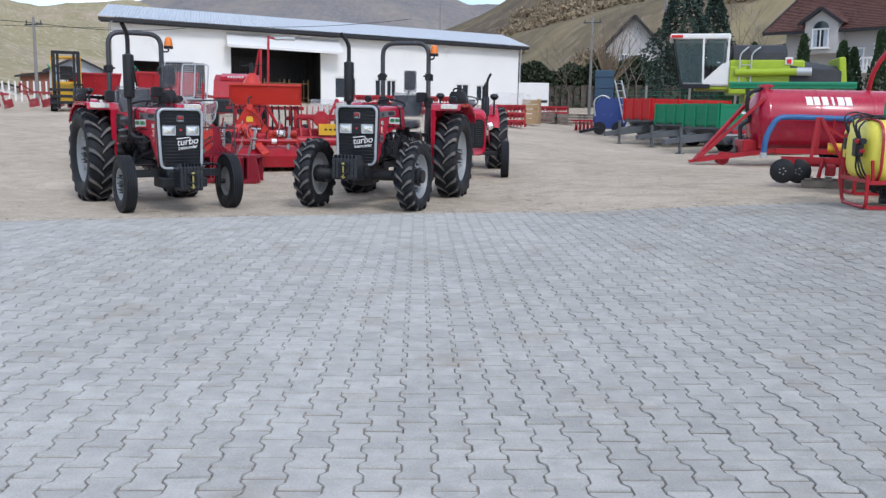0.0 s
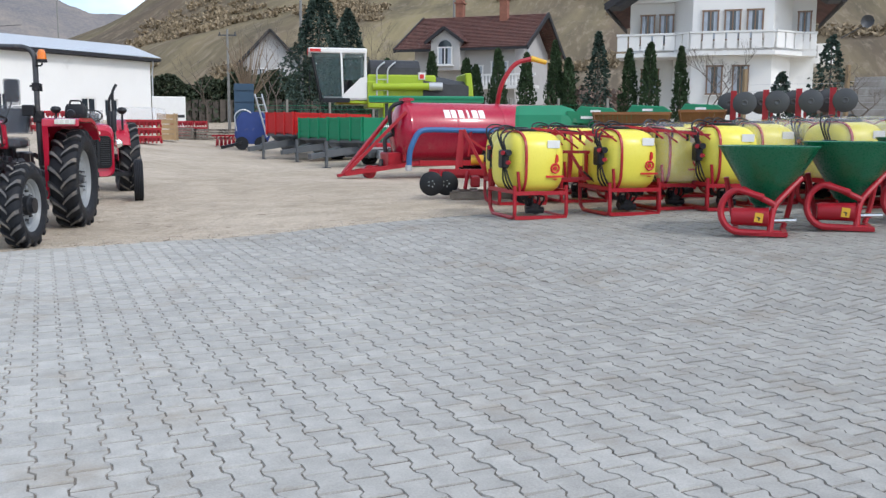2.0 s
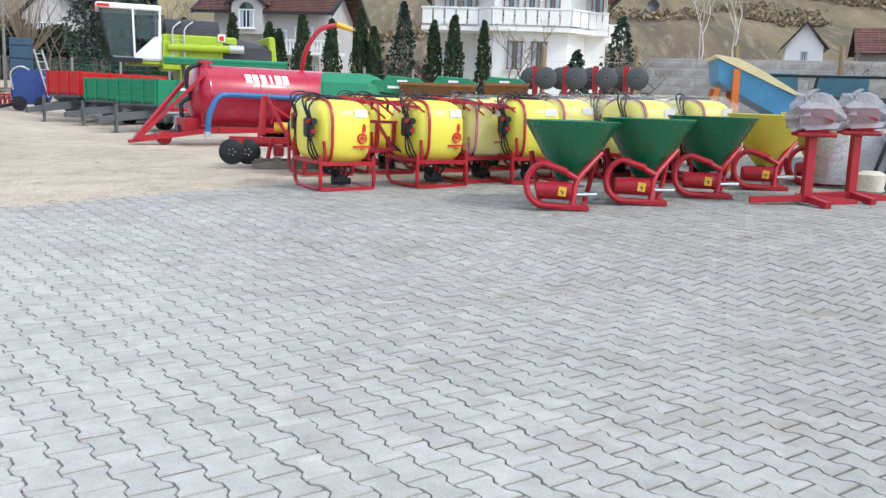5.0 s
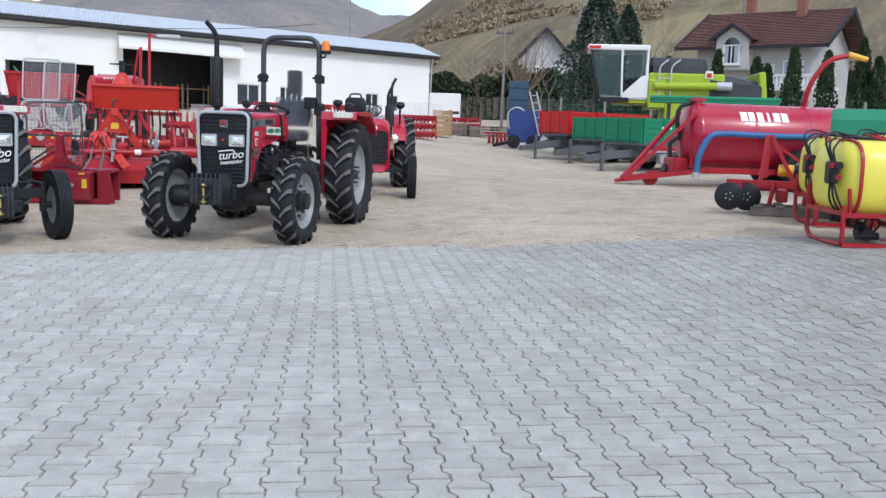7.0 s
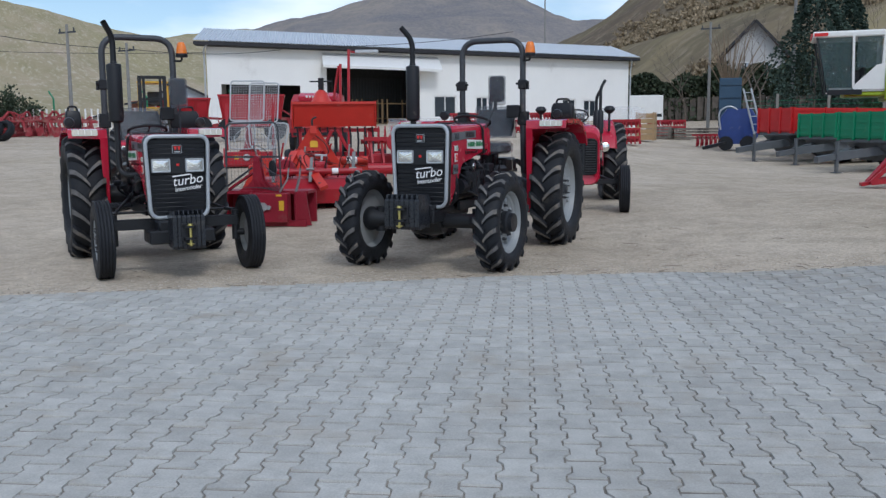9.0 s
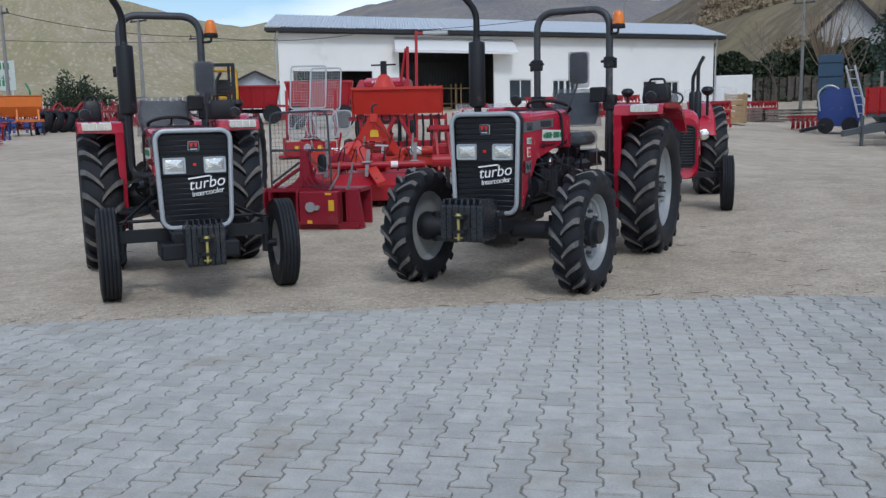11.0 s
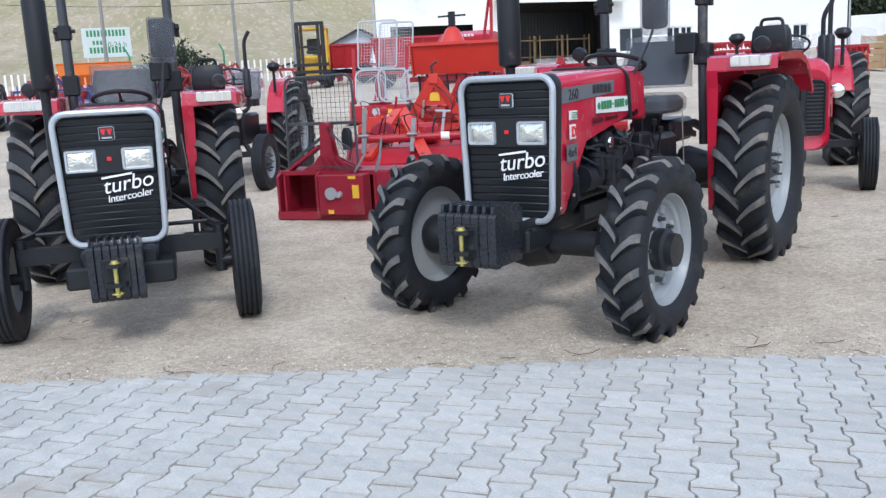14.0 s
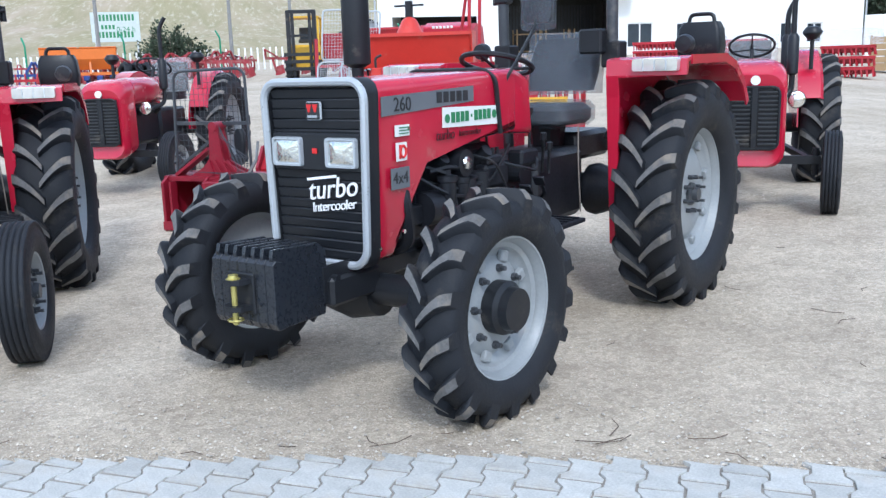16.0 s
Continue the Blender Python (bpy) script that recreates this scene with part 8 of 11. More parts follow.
rng = random.Random(44)
for k in range(6):
    bm = B()
    x = -0.9 + 0.34 * k + rng.uniform(-0.08, 0.08)
    y = rng.uniform(-0.15, 0.35)
    z = rng.uniform(0.62, 1.0)
    tube(bm, bend([(x, y, 0.55), (x + rng.uniform(-0.2, 0.2), y - 0.1, z), (x + rng.uniform(0.1, 0.35), y - 0.15, z - 0.15), (x + rng.uniform(0.1, 0.4), y, 0.45)], 0.15, 5), 0.006, 6)
    part("hydraulic_hose", bm, M_BLACK, T, "black hydraulic hose", True)
for k in range(6):
    bm = B()
    x = -0.95 + 0.38 * k
    rod(bm, (x, 0.10, 0.60), (x + rng.uniform(-0.15, 0.15), -0.02, rng.uniform(0.8, 1.0)), 0.016, seg=8)
    part("lever", bm, M_IRED if k % 2 else M_GALV, T)
for k in range(4):
    bm = B()
    x = -0.75 + 0.45 * k
    lathe(bm, [(0.001, -0.05), (0.05, -0.045), (0.06, 0.0), (0.05, 0.045), (0.001, 0.05)], 20, "Y", (x, 0.30, 0.72 + 0.05 * (k % 2)))
    part("pulley", bm, M_IRED, T, "", True)

# mounted mulcher between the winch and the power harrow
T = thing("mounted_mulcher", on_ground(-4.85, 16.7, 20), "red mounted mulcher with slanted linkage arms", "mulcher")
bm = B()
loft(bm, [[(x, y, z) for y, z in ((-0.42, 0.08), (-0.46, 0.30), (-0.20, 0.46), (0.30, 0.48), (0.52, 0.30), (0.50, 0.08))] for x in (-0.78, 0.80)])
part("hood", bm, M_IRED, T, "red sheet hood")
for x in (-0.80, 0.82):
    bm = B()
    prism(bm, [(-0.50, 0.0), (0.54, 0.0), (0.56, 0.34), (0.30, 0.54), (-0.26, 0.52), (-0.54, 0.32)], "X", x - 0.014, x + 0.014)
    part("end_plate", bm, M_WRED, T, "dark red end plate")
for a, b in (((-0.20, 0.42, 0.87), (0.16, -0.72, 0.34)), ((-0.26, 0.42, 0.87), (-0.58, -0.42, 0.36)), ((-0.23, 0.40, 0.84), (0.30, 0.36, 0.48))):
    bm = B()
    bar(bm, a, b, 0.055, 0.13, (1, 0, 0.3))
    arm = part("linkage_arm", bm, M_ORED, T)
    for f in (0.12, 0.5, 0.88):
        bm = B()
        p = Vector(a).lerp(Vector(b), f)
        rod(bm, p + Vector((-0.045, -0.03, 0)), p + Vector((0.045, -0.03, 0)), 0.016, seg=6)
        part("bolt", bm, M_IRON, arm)
bm = B()
box(bm, (0.10, 0.10, 0.60), (0.30, 0.34, 0.24), None, 0.04)
rod(bm, (0.10, -0.22, 0.62), (0.10, -0.05, 0.62), 0.05, seg=14)
part("gearbox", bm, M_IRED, T, "red cast gearbox", True)
bm = B()
lathe(bm, [(0.001, -0.04), (0.13, -0.04), (0.15, -0.02), (0.15, 0.02), (0.13, 0.04), (0.001, 0.04)], 24, "Y", (-0.42, 0.0, 0.62))
part("belt_guard", bm, M_WRED, T, "round dark red belt guard", True)
bm = B()
rod(bm, (-0.72, -0.30, 0.58), (0.78, -0.30, 0.58), 0.045, seg=12)
part("cross_tube", bm, M_IRED, T, "", True)
bm = B()
rod(bm, (0.30, -0.30, 0.58), (0.40, -0.30, 0.58), 0.048, seg=12)
part("decal", bm, M_TEXT, T, "white printed band", True)
bm = B()
box(bm, (-0.30, -0.44, 0.22), (0.12, 0.012, 0.10), (8, 0, 0))
part("warning_label", bm, M_YELP, T)
mrng = random.Random(91)
for k in range(7):
    bm = B()
    x = -0.6 + 0.2 * k
    tube(bm, bend([(x, -0.25, 0.50), (x + mrng.uniform(-0.1, 0.1), -0.35, mrng.uniform(0.62, 0.92)), (x + mrng.uniform(-0.2, 0.25), -0.2, mrng.uniform(0.6, 0.85)), (x + mrng.uniform(-0.25, 0.3), 0.0, 0.45)], 0.12, 5), 0.008, 5)
    part("hydraulic_hose", bm, M_BLACK if k % 3 else M_DTEXT, T, "", True)
for x, y, z in ((-0.62, -0.36, 0.95), (0.62, -0.30, 0.88), (-0.05, -0.35, 0.80)):
    bm = B()
    bar(bm, (x, y, 0.42), (x + 0.04, y + 0.05, z), 0.05, 0.03)
    rod(bm, (x - 0.05, y, 0.62), (x + 0.07, y, 0.62), 0.018, seg=8)
    part("link_arm", bm, M_STEEL, T, "worn steel link arm")
bm = B()
for k in range(12):
    rod(bm, (-0.70 + 0.13 * k, 0.05, 0.16), (-0.70 + 0.13 * k, -0.15, 0.0), 0.014, seg=5)
rod(bm, (-0.76, 0.05, 0.16), (0.78, 0.05, 0.16), 0.05, seg=10)
part("flail_rotor", bm, M_IRON, T)

# seed drill with long hopper
T = thing("seed_drill", on_ground(-5.56, 20.30, 16) @ Matrix.Diagonal((1.0, 1.0, 0.955, 1)), "orange-red seed drill with a long sheet hopper", "seed drill")
bm = B()
rings = [[(x, y, z) for y, z in ((-0.30, 1.66), (0.30, 1.66), (0.16, 1.22), (-0.14, 1.18))] for x in (-0.80, 0.80)]
loft(bm, rings)
bar(bm, (-0.82, -0.31, 1.66), (0.82, -0.31, 1.66), 0.035, 0.05)
bar(bm, (-0.82, 0.31, 1.66), (0.82, 0.31, 1.66), 0.035, 0.05)
part("hopper", bm, M_ORED, T, "orange-red sheet steel hopper")
for x in (-0.82, 0.82):
    bm = B()
    prism(bm, [(-0.33, 1.70), (0.33, 1.70), (0.18, 1.18), (-0.16, 1.14)], "X", x - 0.012, x + 0.012)
    part("end_plate", bm, M_ORED, T)
bm = B()
bar(bm, (-0.9, 0.0, 1.10), (0.9, 0.0, 1.10), 0.08, 0.08)
bar(bm, (-0.9, 0.0, 0.60), (0.9, 0.0, 0.60), 0.10, 0.10)
for x in (-0.7, 0.7):
    bar(bm, (x, 0, 1.15), (x, 0, 0.2), 0.08, 0.08)
    bar(bm, (x, 0.05, 0.6), (x, 0.6, 0.45), 0.07, 0.07)
for s in (-1, 1):
    bar(bm, (s * 0.35, -0.2, 0.5), (s * 0.05, -0.3, 1.1), 0.06, 0.06)
part("frame", bm, M_IRED, T, "red drill frame")
for k in range(11):
    bm = B()
    x = -0.75 + 0.15 * k
    tube(bm, bend([(x, -0.02, 1.16), (x + 0.02, -0.06, 0.9), (x, -0.15, 0.6), (x, -0.2, 0.12)], 0.15, 3), 0.022, 6)
    part("seed_tube", bm, M_BLACK, T)
for k in range(6):
    bm = B()
    lathe(bm, [(0.001, -0.012), (0.17, -0.004), (0.175, 0), (0.17, 0.004), (0.001, 0.012)], 22, "X", (-0.7 + 0.28 * k, -0.25, 0.17))
    part("coulter_disc", bm, M_IRON, T, "", True)
bm = B()
for x in (-0.95, 0.95):
    lathe(bm, [(0.001, -0.06), (0.22, -0.06), (0.33, -0.08), (0.36, 0), (0.33, 0.08), (0.22, 0.06), (0.001, 0.06)], 26, "X", (x, 0.35, 0.36))
part("wheel", bm, M_TYRE, T, "", True)

# second winch with galvanised mesh guards
T = thing("forestry_winch", on_ground(-8.75, 23.9, 20), "red forestry winch with galvanised wire mesh guards", "winch")
for (x, y, z, w, h, tl) in ((-0.58, 0.30, 1.14, 0.82, 0.98, 3), (-0.12, 0.14, 1.10, 0.70, 0.96, 4), (-0.60, -0.22, 0.44, 0.62, 0.66, 2), (-0.08, -0.30, 0.44, 0.62, 0.66, -3), (0.30, -0.10, 0.46, 0.45, 0.62, 12)):
    t = radians(tl)
    uy = Vector((math.sin(t), 0.10, math.cos(t))).normalized()
    bm = B()
    pts = [Vector((x, y, z)) + Vector((1, 0, 0)) * (a + w / 2) + uy * (b + h / 2) for a, b in rrect(w, h, 0.14 if z < 1 else 0.07)]
    tube(bm, pts, 0.019, 6, True)
    fr = part("panel_frame", bm, M_GALV, T, "bent galvanised tube frame", True)
    bm = B()
    wire_grid(bm, (x + 0.01, y, z + 0.01), (1, 0, 0), uy, w - 0.02, h - 0.02, 13, 15, 0.0028)
    part("mesh", bm, M_GALV, fr, "galvanised wire mesh")
bm = B()
box(bm, (-0.10, -0.10, 0.20), (1.15, 0.36, 0.34), None, 0.02)
box(bm, (-0.10, 0.0, 0.04), (1.5, 0.5, 0.06), None, 0.01)
for x in (-0.72, 0.52):
    prism(bm, [(-0.28, 0.02), (0.25, 0.02), (0.20, 0.46), (-0.20, 0.46)], "X", x - 0.015, x + 0.015)
part("base", bm, M_IRED, T, "red welded plate base")
bm = B()
prism(bm, [(-0.40, 0.36), (0.16, 0.36), (0.0, 0.50), (-0.08, 1.10), (-0.18, 1.10), (-0.24, 0.50)], "Y", 0.02, 0.06)
rod(bm, (-0.13, -0.03, 1.08), (-0.13, 0.12, 1.08), 0.05, seg=14)
for x in (-0.66, 0.46):
    bar(bm, (x, 0.10, 0.4), (x + 0.02, 0.14, 1.55), 0.06, 0.06)
bar(bm, (-0.66, 0.14, 1.02), (0.48, 0.14, 1.02), 0.05, 0.06)
part("tower", bm, M_IRED, T, "red pulley tower")
for x in (-0.42, 0.10):
    bm = B()
    box(bm, (x, -0.285, 0.24), (0.10, 0.008, 0.09))
    part("warning_label", bm, M_YELP, T)
bm = B()
rod(bm, (-0.18, -0.28, 0.24), (-0.18, -0.33, 0.24), 0.085, seg=18)
part("cover_disc", bm, M_GALV, T, "", True)
for k in range(4):
    bm = B()
    x = -0.5 + 0.27 * k
    tube(bm, bend([(-0.13, 0.0, 1.02), (x, -0.25, 0.75), (x + 0.12, -0.30, 0.42)], 0.2, 5), 0.008, 5)
    part("cable", bm, M_GALV, T, "", True)

# tall red loader frame and round baler behind
T = thing("front_loader", on_ground(-7.4, 27.4, 10), "upright red steel loader frame with forks", "loader")
bm = B()
for x, h in ((-0.18, 2.55), (0.06, 2.95)):
    bar(bm, (x, 0, 0.0), (x + 0.05, 0, h), 0.07, 0.07)
bar(bm, (0.10, 0, 2.90), (0.35, 0, 2.86), 0.06, 0.05)
bar(bm, (-0.3, 0, 1.0), (0.5, 0, 1.0), 0.1, 0.1)
bar(bm, (-0.3, 0.0, 0.05), (0.6, 0, 0.05), 0.1, 0.1)
bar(bm, (-0.18, 0, 2.5), (-0.35, 0.1, 1.6), 0.05, 0.05)
part("mast", bm, M_IRED, T)
bm = B()
box(bm, (0.62, 0, 2.88), (0.65, 0.25, 0.10), None, 0.02)
part("fork_plate", bm, M_GALV, T, "pale wrapped plate", True)
T = thing("round_baler", on_ground(-8.75, 29.0, 10) @ Matrix.Diagonal((0.75, 1.0, 0.88, 1)), "red round baler with black openings", "baler")
bm = B()
loft(bm, [[(x, y, z) for y, z in ((-0.6, 0.5), (-0.75, 1.1), (-0.55, 1.7), (0.0, 1.95), (0.8, 1.9), (1.1, 1.2), (0.9, 0.5))] for x in (-0.95, 0.95)])
part("body", bm, M_IRED, T, "red baler body")
bm = B()
box(bm, (0.1, -0.42, 1.84), (1.5, 0.4, 0.18), (20, 0, 0), 0.03)
part("hood", bm, M_RED, T, "glossy red hood")
bm = B()
for k in range(6):
    box(bm, (-0.3 + 0.12 * k, -0.63, 1.84), (0.08, 0.02, 0.06), (20, 0, 0))
part("name_bar", bm, M_TEXT, T)
bm = B()
rod(bm, (-0.97, 0.2, 1.25), (-1.03, 0.2, 1.25), 0.38, seg=26)
for x in (-1.05, 1.05):
    rod(bm, (x - 0.1, 0.2, 0.38), (x + 0.1, 0.2, 0.38), 0.38, seg=26)
box(bm, (0, -0.72, 0.8), (1.7, 0.1, 0.5))
part("wheels", bm, M_TYRE, T)
T = thing("fertiliser_hopper", on_ground(-6.15, 21.3, 0), "orange-red conical hopper with dark agitator", "hopper")
bm = B()
lathe(bm, [(0.42, 1.05), (0.36, 1.30), (0.12, 1.80), (0.06, 1.85), (0.001, 1.86)], 26, "Z")
part("cone", bm, M_ORED, T, "", True)
bm = B()
bar(bm, (0, 0, 1.8), (0, 0, 2.1), 0.10, 0.08)
bar(bm, (-0.25, 0, 2.03), (0.25, 0, 2.03), 0.03, 0.03)
for x in (-0.3, 0.3):
    bar(bm, (x, 0, 0), (x, 0, 1.1), 0.06, 0.06)
part("agitator", bm, M_BLACK, T)

# drum rake and tiller to the east of the drill
T = thing("rotary_tiller", on_ground(-3.55, 18.6, 15), "red rotary tiller with a yellow guard board", "tiller")
bm = B()
box(bm, (0.0, 0.3, 0.62), (1.7, 0.3, 0.18), None, 0.03)
for k in range(9):
    bar(bm, (-0.8 + 0.2 * k, 0.1, 0.95), (-0.75 + 0.2 * k, -0.1, 0.3), 0.04, 0.05)
bar(bm, (-0.9, 0.05, 0.98), (0.9, 0.05, 0.98), 0.07, 0.07)
rod(bm, (-0.85, -0.05, 0.45), (0.85, -0.05, 0.45), 0.10, seg=14)
for s in (-0.3, 0.3):
    bar(bm, (s, 0.1, 0.6), (0.0, 0.05, 1.35), 0.06, 0.05)
part("frame", bm, M_IRED, T)
bm = B()
box(bm, (0.15, -0.16, 0.70), (1.1, 0.03, 0.24), (8, 0, 0))
yb = part("guard_board", bm, M_YELP, T, "yellow guard board")
bm = B()
for k in range(8):
    box(bm, (-0.25 + 0.1 * k, -0.18, 0.70), (0.05, 0.006, 0.035), (8, 0, 0))
part("label_mark", bm, M_DTEXT, yb)
for k in range(2):
    bm = B()
    lathe(bm, [(0.001, -0.02), (0.16, -0.02), (0.17, 0.0), (0.16, 0.02), (0.001, 0.02)], 22, "Y", (-0.35 + 0.55 * k, -0.15, 0.92))
    part("pulley", bm, M_IRED, T, "", True)
bm = B()
for x in (-0.6, 0.6):
    bar(bm, (x, 0.3, 0), (x, 0.3, 0.6), 0.06, 0.06)
    box(bm, (x, 0.3, 0.02), (0.2, 0.4, 0.03))
part("stand", bm, M_IRON, T)
T = thing("drum_rake", on_ground(-4.35, 21.6, 12), "red drum rake half wrapped in clear plastic", "rake")
bm = B()
for k in range(14):
    tube(bm, [(-0.9 + 0.14 * k + 0.0, 0.32 * math.cos(a), 0.75 + 0.32 * math.sin(a)) for a in np.linspace(0, math.tau, 15)[:-1]], 0.016, 5, True)
rod(bm, (-1.0, 0, 0.75), (1.0, 0, 0.75), 0.05)
for x in (-0.9, 0.9):
    bar(bm, (x, 0, 0), (x, 0, 1.0), 0.07, 0.07)
part("drum", bm, M_IRED, T)
bm = B()
loft(bm, [[(x, 0.42 * math.cos(a) + 0.05 * noise.noise((x * 3, a * 2, 0)), 0.95 + 0.28 * math.sin(a)) for a in np.linspace(0, math.tau, 13)[:-1]] for x in np.linspace(-0.4, 1.1, 8)])
part("plastic_cover", bm, M_WRAPW, T, "", True)

# forklift
T = thing("forklift", on_ground(-20.4, 40.8, 26) @ Matrix.Diagonal((1.2, 1.2, 1.18, 1)), "yellow forklift truck with a dark double mast", "forklift")
bm = B()
for x in (-0.45, 0.45):
    bar(bm, (x, 0, 0.1), (x, 0, 2.35), 0.14, 0.16)
    bar(bm, (x * 0.66, -0.06, 0.1), (x * 0.66, -0.06, 2.3), 0.10, 0.12)
bar(bm, (-0.5, 0, 2.32), (0.5, 0, 2.32), 0.14, 0.12)
bar(bm, (-0.5, 0, 1.5), (0.5, 0, 1.5), 0.10, 0.08)
for z in (0.35, 0.6, 0.85):
    box(bm, (0, -0.18, z), (1.25, 0.08, 0.12))
for x in (-0.45, 0.45):
    box(bm, (x, -0.55, 0.12), (0.14, 0.8, 0.05))
part("mast", bm, M_BLACK, T, "dark steel lifting mast")
bm = B()
box(bm, (0, 1.3, 0.75), (1.1, 1.6, 0.9), None, 0.08)
for x in (-0.52, 0.52):
    bar(bm, (x, 0.45, 0.9), (x, 0.6, 2.15), 0.08, 0.08)
    bar(bm, (x, 1.9, 0.9), (x, 1.7, 2.15), 0.08, 0.08)
box(bm, (0, 1.15, 2.17), (1.15, 1.3, 0.06))
part("body", bm, M_YELP, T, "yellow chassis and overhead guard")
for x in (-0.5, 0.5):
    for y in (0.35, 1.8):
        bm = B()
        rod(bm, (x - 0.12, y, 0.33), (x + 0.12, y, 0.33), 0.33, seg=24)
        part("wheel", bm, M_TYRE, T, "", True)
bm = B()
box(bm, (0, 1.35, 1.35), (0.5, 0.5, 0.12), None, 0.03)
box(bm, (0, 1.6, 1.6), (0.5, 0.12, 0.5), None, 0.03)
part("seat", bm, M_SEAT, T)


# ---- machines along the west side ----
def spreader_box(m, mat, label, name="manure_spreader"):
    T = thing(name, m, label, "spreader")
    bm = B()
    loft(bm, [[(x, y, z) for x, y in rrect(w, d, 0.05)] for w, d, z in ((2.2, 1.1, 0.75), (2.6, 1.6, 1.75), (2.65, 1.65, 1.80))])
    bar(bm, (-1.3, -0.84, 1.78), (1.3, -0.84, 1.78), 0.06, 0.08)
    for k in range(5):
        bar(bm, (-1.1 + 0.55 * k, -0.57, 0.78), (-1.25 + 0.62 * k, -0.84, 1.76), 0.06, 0.05)
    part("hopper", bm, mat, T)
    bm = B()
    bar(bm, (-1.2, 0, 0.6), (1.2, 0, 0.6), 0.2, 0.2)
    for x in (-0.9, 0.9):
        rod(bm, (x, -0.75, 0.45), (x, -0.5, 0.45), 0.45, seg=24)
    part("running_gear", bm, M_TYRE, T)
    return T


spreader_box(on_ground(-20.7, 44.4, 25), M_IRED, "red box manure spreader parked across the yard")
spreader_box(on_ground(-14.3, 37.5, 20), M_IRED, "red box spreader beside the hall")
def row_seeder(m, label):
    """Hopper seeder: tapered box, lids, frame, blue row units with discs and black tines."""
    T = thing("row_seeder", m, label, "seeder")
    bm = B()
    loft(bm, [[(x, y, z) for x, y in rrect(w, d, 0.05)] for w, d, z in ((2.3, 0.45, 0.78), (2.75, 1.05, 1.18), (2.8, 1.10, 1.58), (2.86, 1.16, 1.60))])
    hp = part("hopper", bm, M_ORANGE, T, "orange sheet steel hopper")
    for x in (-0.72, 0.72):
        bm = B()
        box(bm, (x, 0, 1.625), (1.36, 1.12, 0.04), None, 0.01)
        part("lid", bm, M_ORANGE, hp)
    bm = B()
    bar(bm, (-1.4, -0.35, 0.62), (1.4, -0.35, 0.62), 0.12, 0.12)
    bar(bm, (-1.4, 0.35, 0.62), (1.4, 0.35, 0.62), 0.10, 0.10)
    for x in (-1.2, -0.4, 0.4, 1.2):
        bar(bm, (x, -0.62, 0.60), (x, -0.40, 1.10), 0.07, 0.07)
        bar(bm, (x, -0.4, 0.62), (x, 0.4, 0.62), 0.07, 0.07)
    part("frame", bm, M_ORANGE, T)
    for k in range(6):
        x = -1.2 + 0.48 * k
        bm = B()
        box(bm, (x, -0.55, 0.45), (0.24, 0.34, 0.20), None, 0.03)
        bar(bm, (x, -0.55, 0.4), (x, -0.62, 0.14), 0.10, 0.08)
        ru = part("row_unit", bm, M_BLUE, T, "blue cast row unit")
        bm = B()
        tube(bm, bend([(x + 0.12, -0.62, 0.50), (x + 0.12, -0.85, 0.38), (x + 0.14, -0.90, 0.02)], 0.12, 4), 0.035, 6)
        part("tine", bm, M_BLACK, ru, "black sprung tine", True)
    for x in (-1.15, 1.15):
        bm = B()
        lathe(bm, [(0.001, -0.06), (0.20, -0.06), (0.24, -0.10), (0.34, -0.09), (0.36, 0.0), (0.34, 0.09), (0.24, 0.10), (0.20, 0.06), (0.001, 0.06)], 24, "X", (x, 0.35, 0.36))
        part("wheel", bm, M_TYRE, T, "", True)
    return T


row_seeder(on_ground(-27.2, 35.3, 42), "orange hopper seeder with blue row units and black tines")
rng = random.Random(8)


def plough(m, label, mat):
    """Mounted plough: slanted beam, legs with curved mouldboards, three-point headstock."""
    T = thing("plough", m, label, "plough", "red ploughs along the fence")
    bm = B()
    bar(bm, (-1.2, 0, 0.85), (1.2, 0.2, 0.75), 0.12, 0.12)
    bar(bm, (-1.2, 0, 0.8), (-1.2, -0.3, 1.25), 0.10, 0.08)
    bar(bm, (-1.2, -0.3, 1.25), (-0.6, 0, 0.85), 0.07, 0.06)
    part("beam", bm, mat, T)
    for k in range(4):
        x = -0.9 + 0.6 * k
        bm = B()
        bar(bm, (x, 0, 0.85), (x + 0.15, -0.1, 0.25), 0.10, 0.06)
        part("leg", bm, mat, T)
        bm = B()
        loft(bm, [[(x + 0.1, -0.05, 0.05), (x + 0.15, 0.0, 0.05), (x + 0.12, -0.02, 0.42)], [(x + 0.32, -0.12, 0.07), (x + 0.36, -0.08, 0.09), (x + 0.31, -0.11, 0.50)], [(x + 0.55, -0.3, 0.15), (x + 0.58, -0.25, 0.18), (x + 0.5, -0.25, 0.55)]])
        part("mouldboard", bm, mat, T, "", True)
    return T


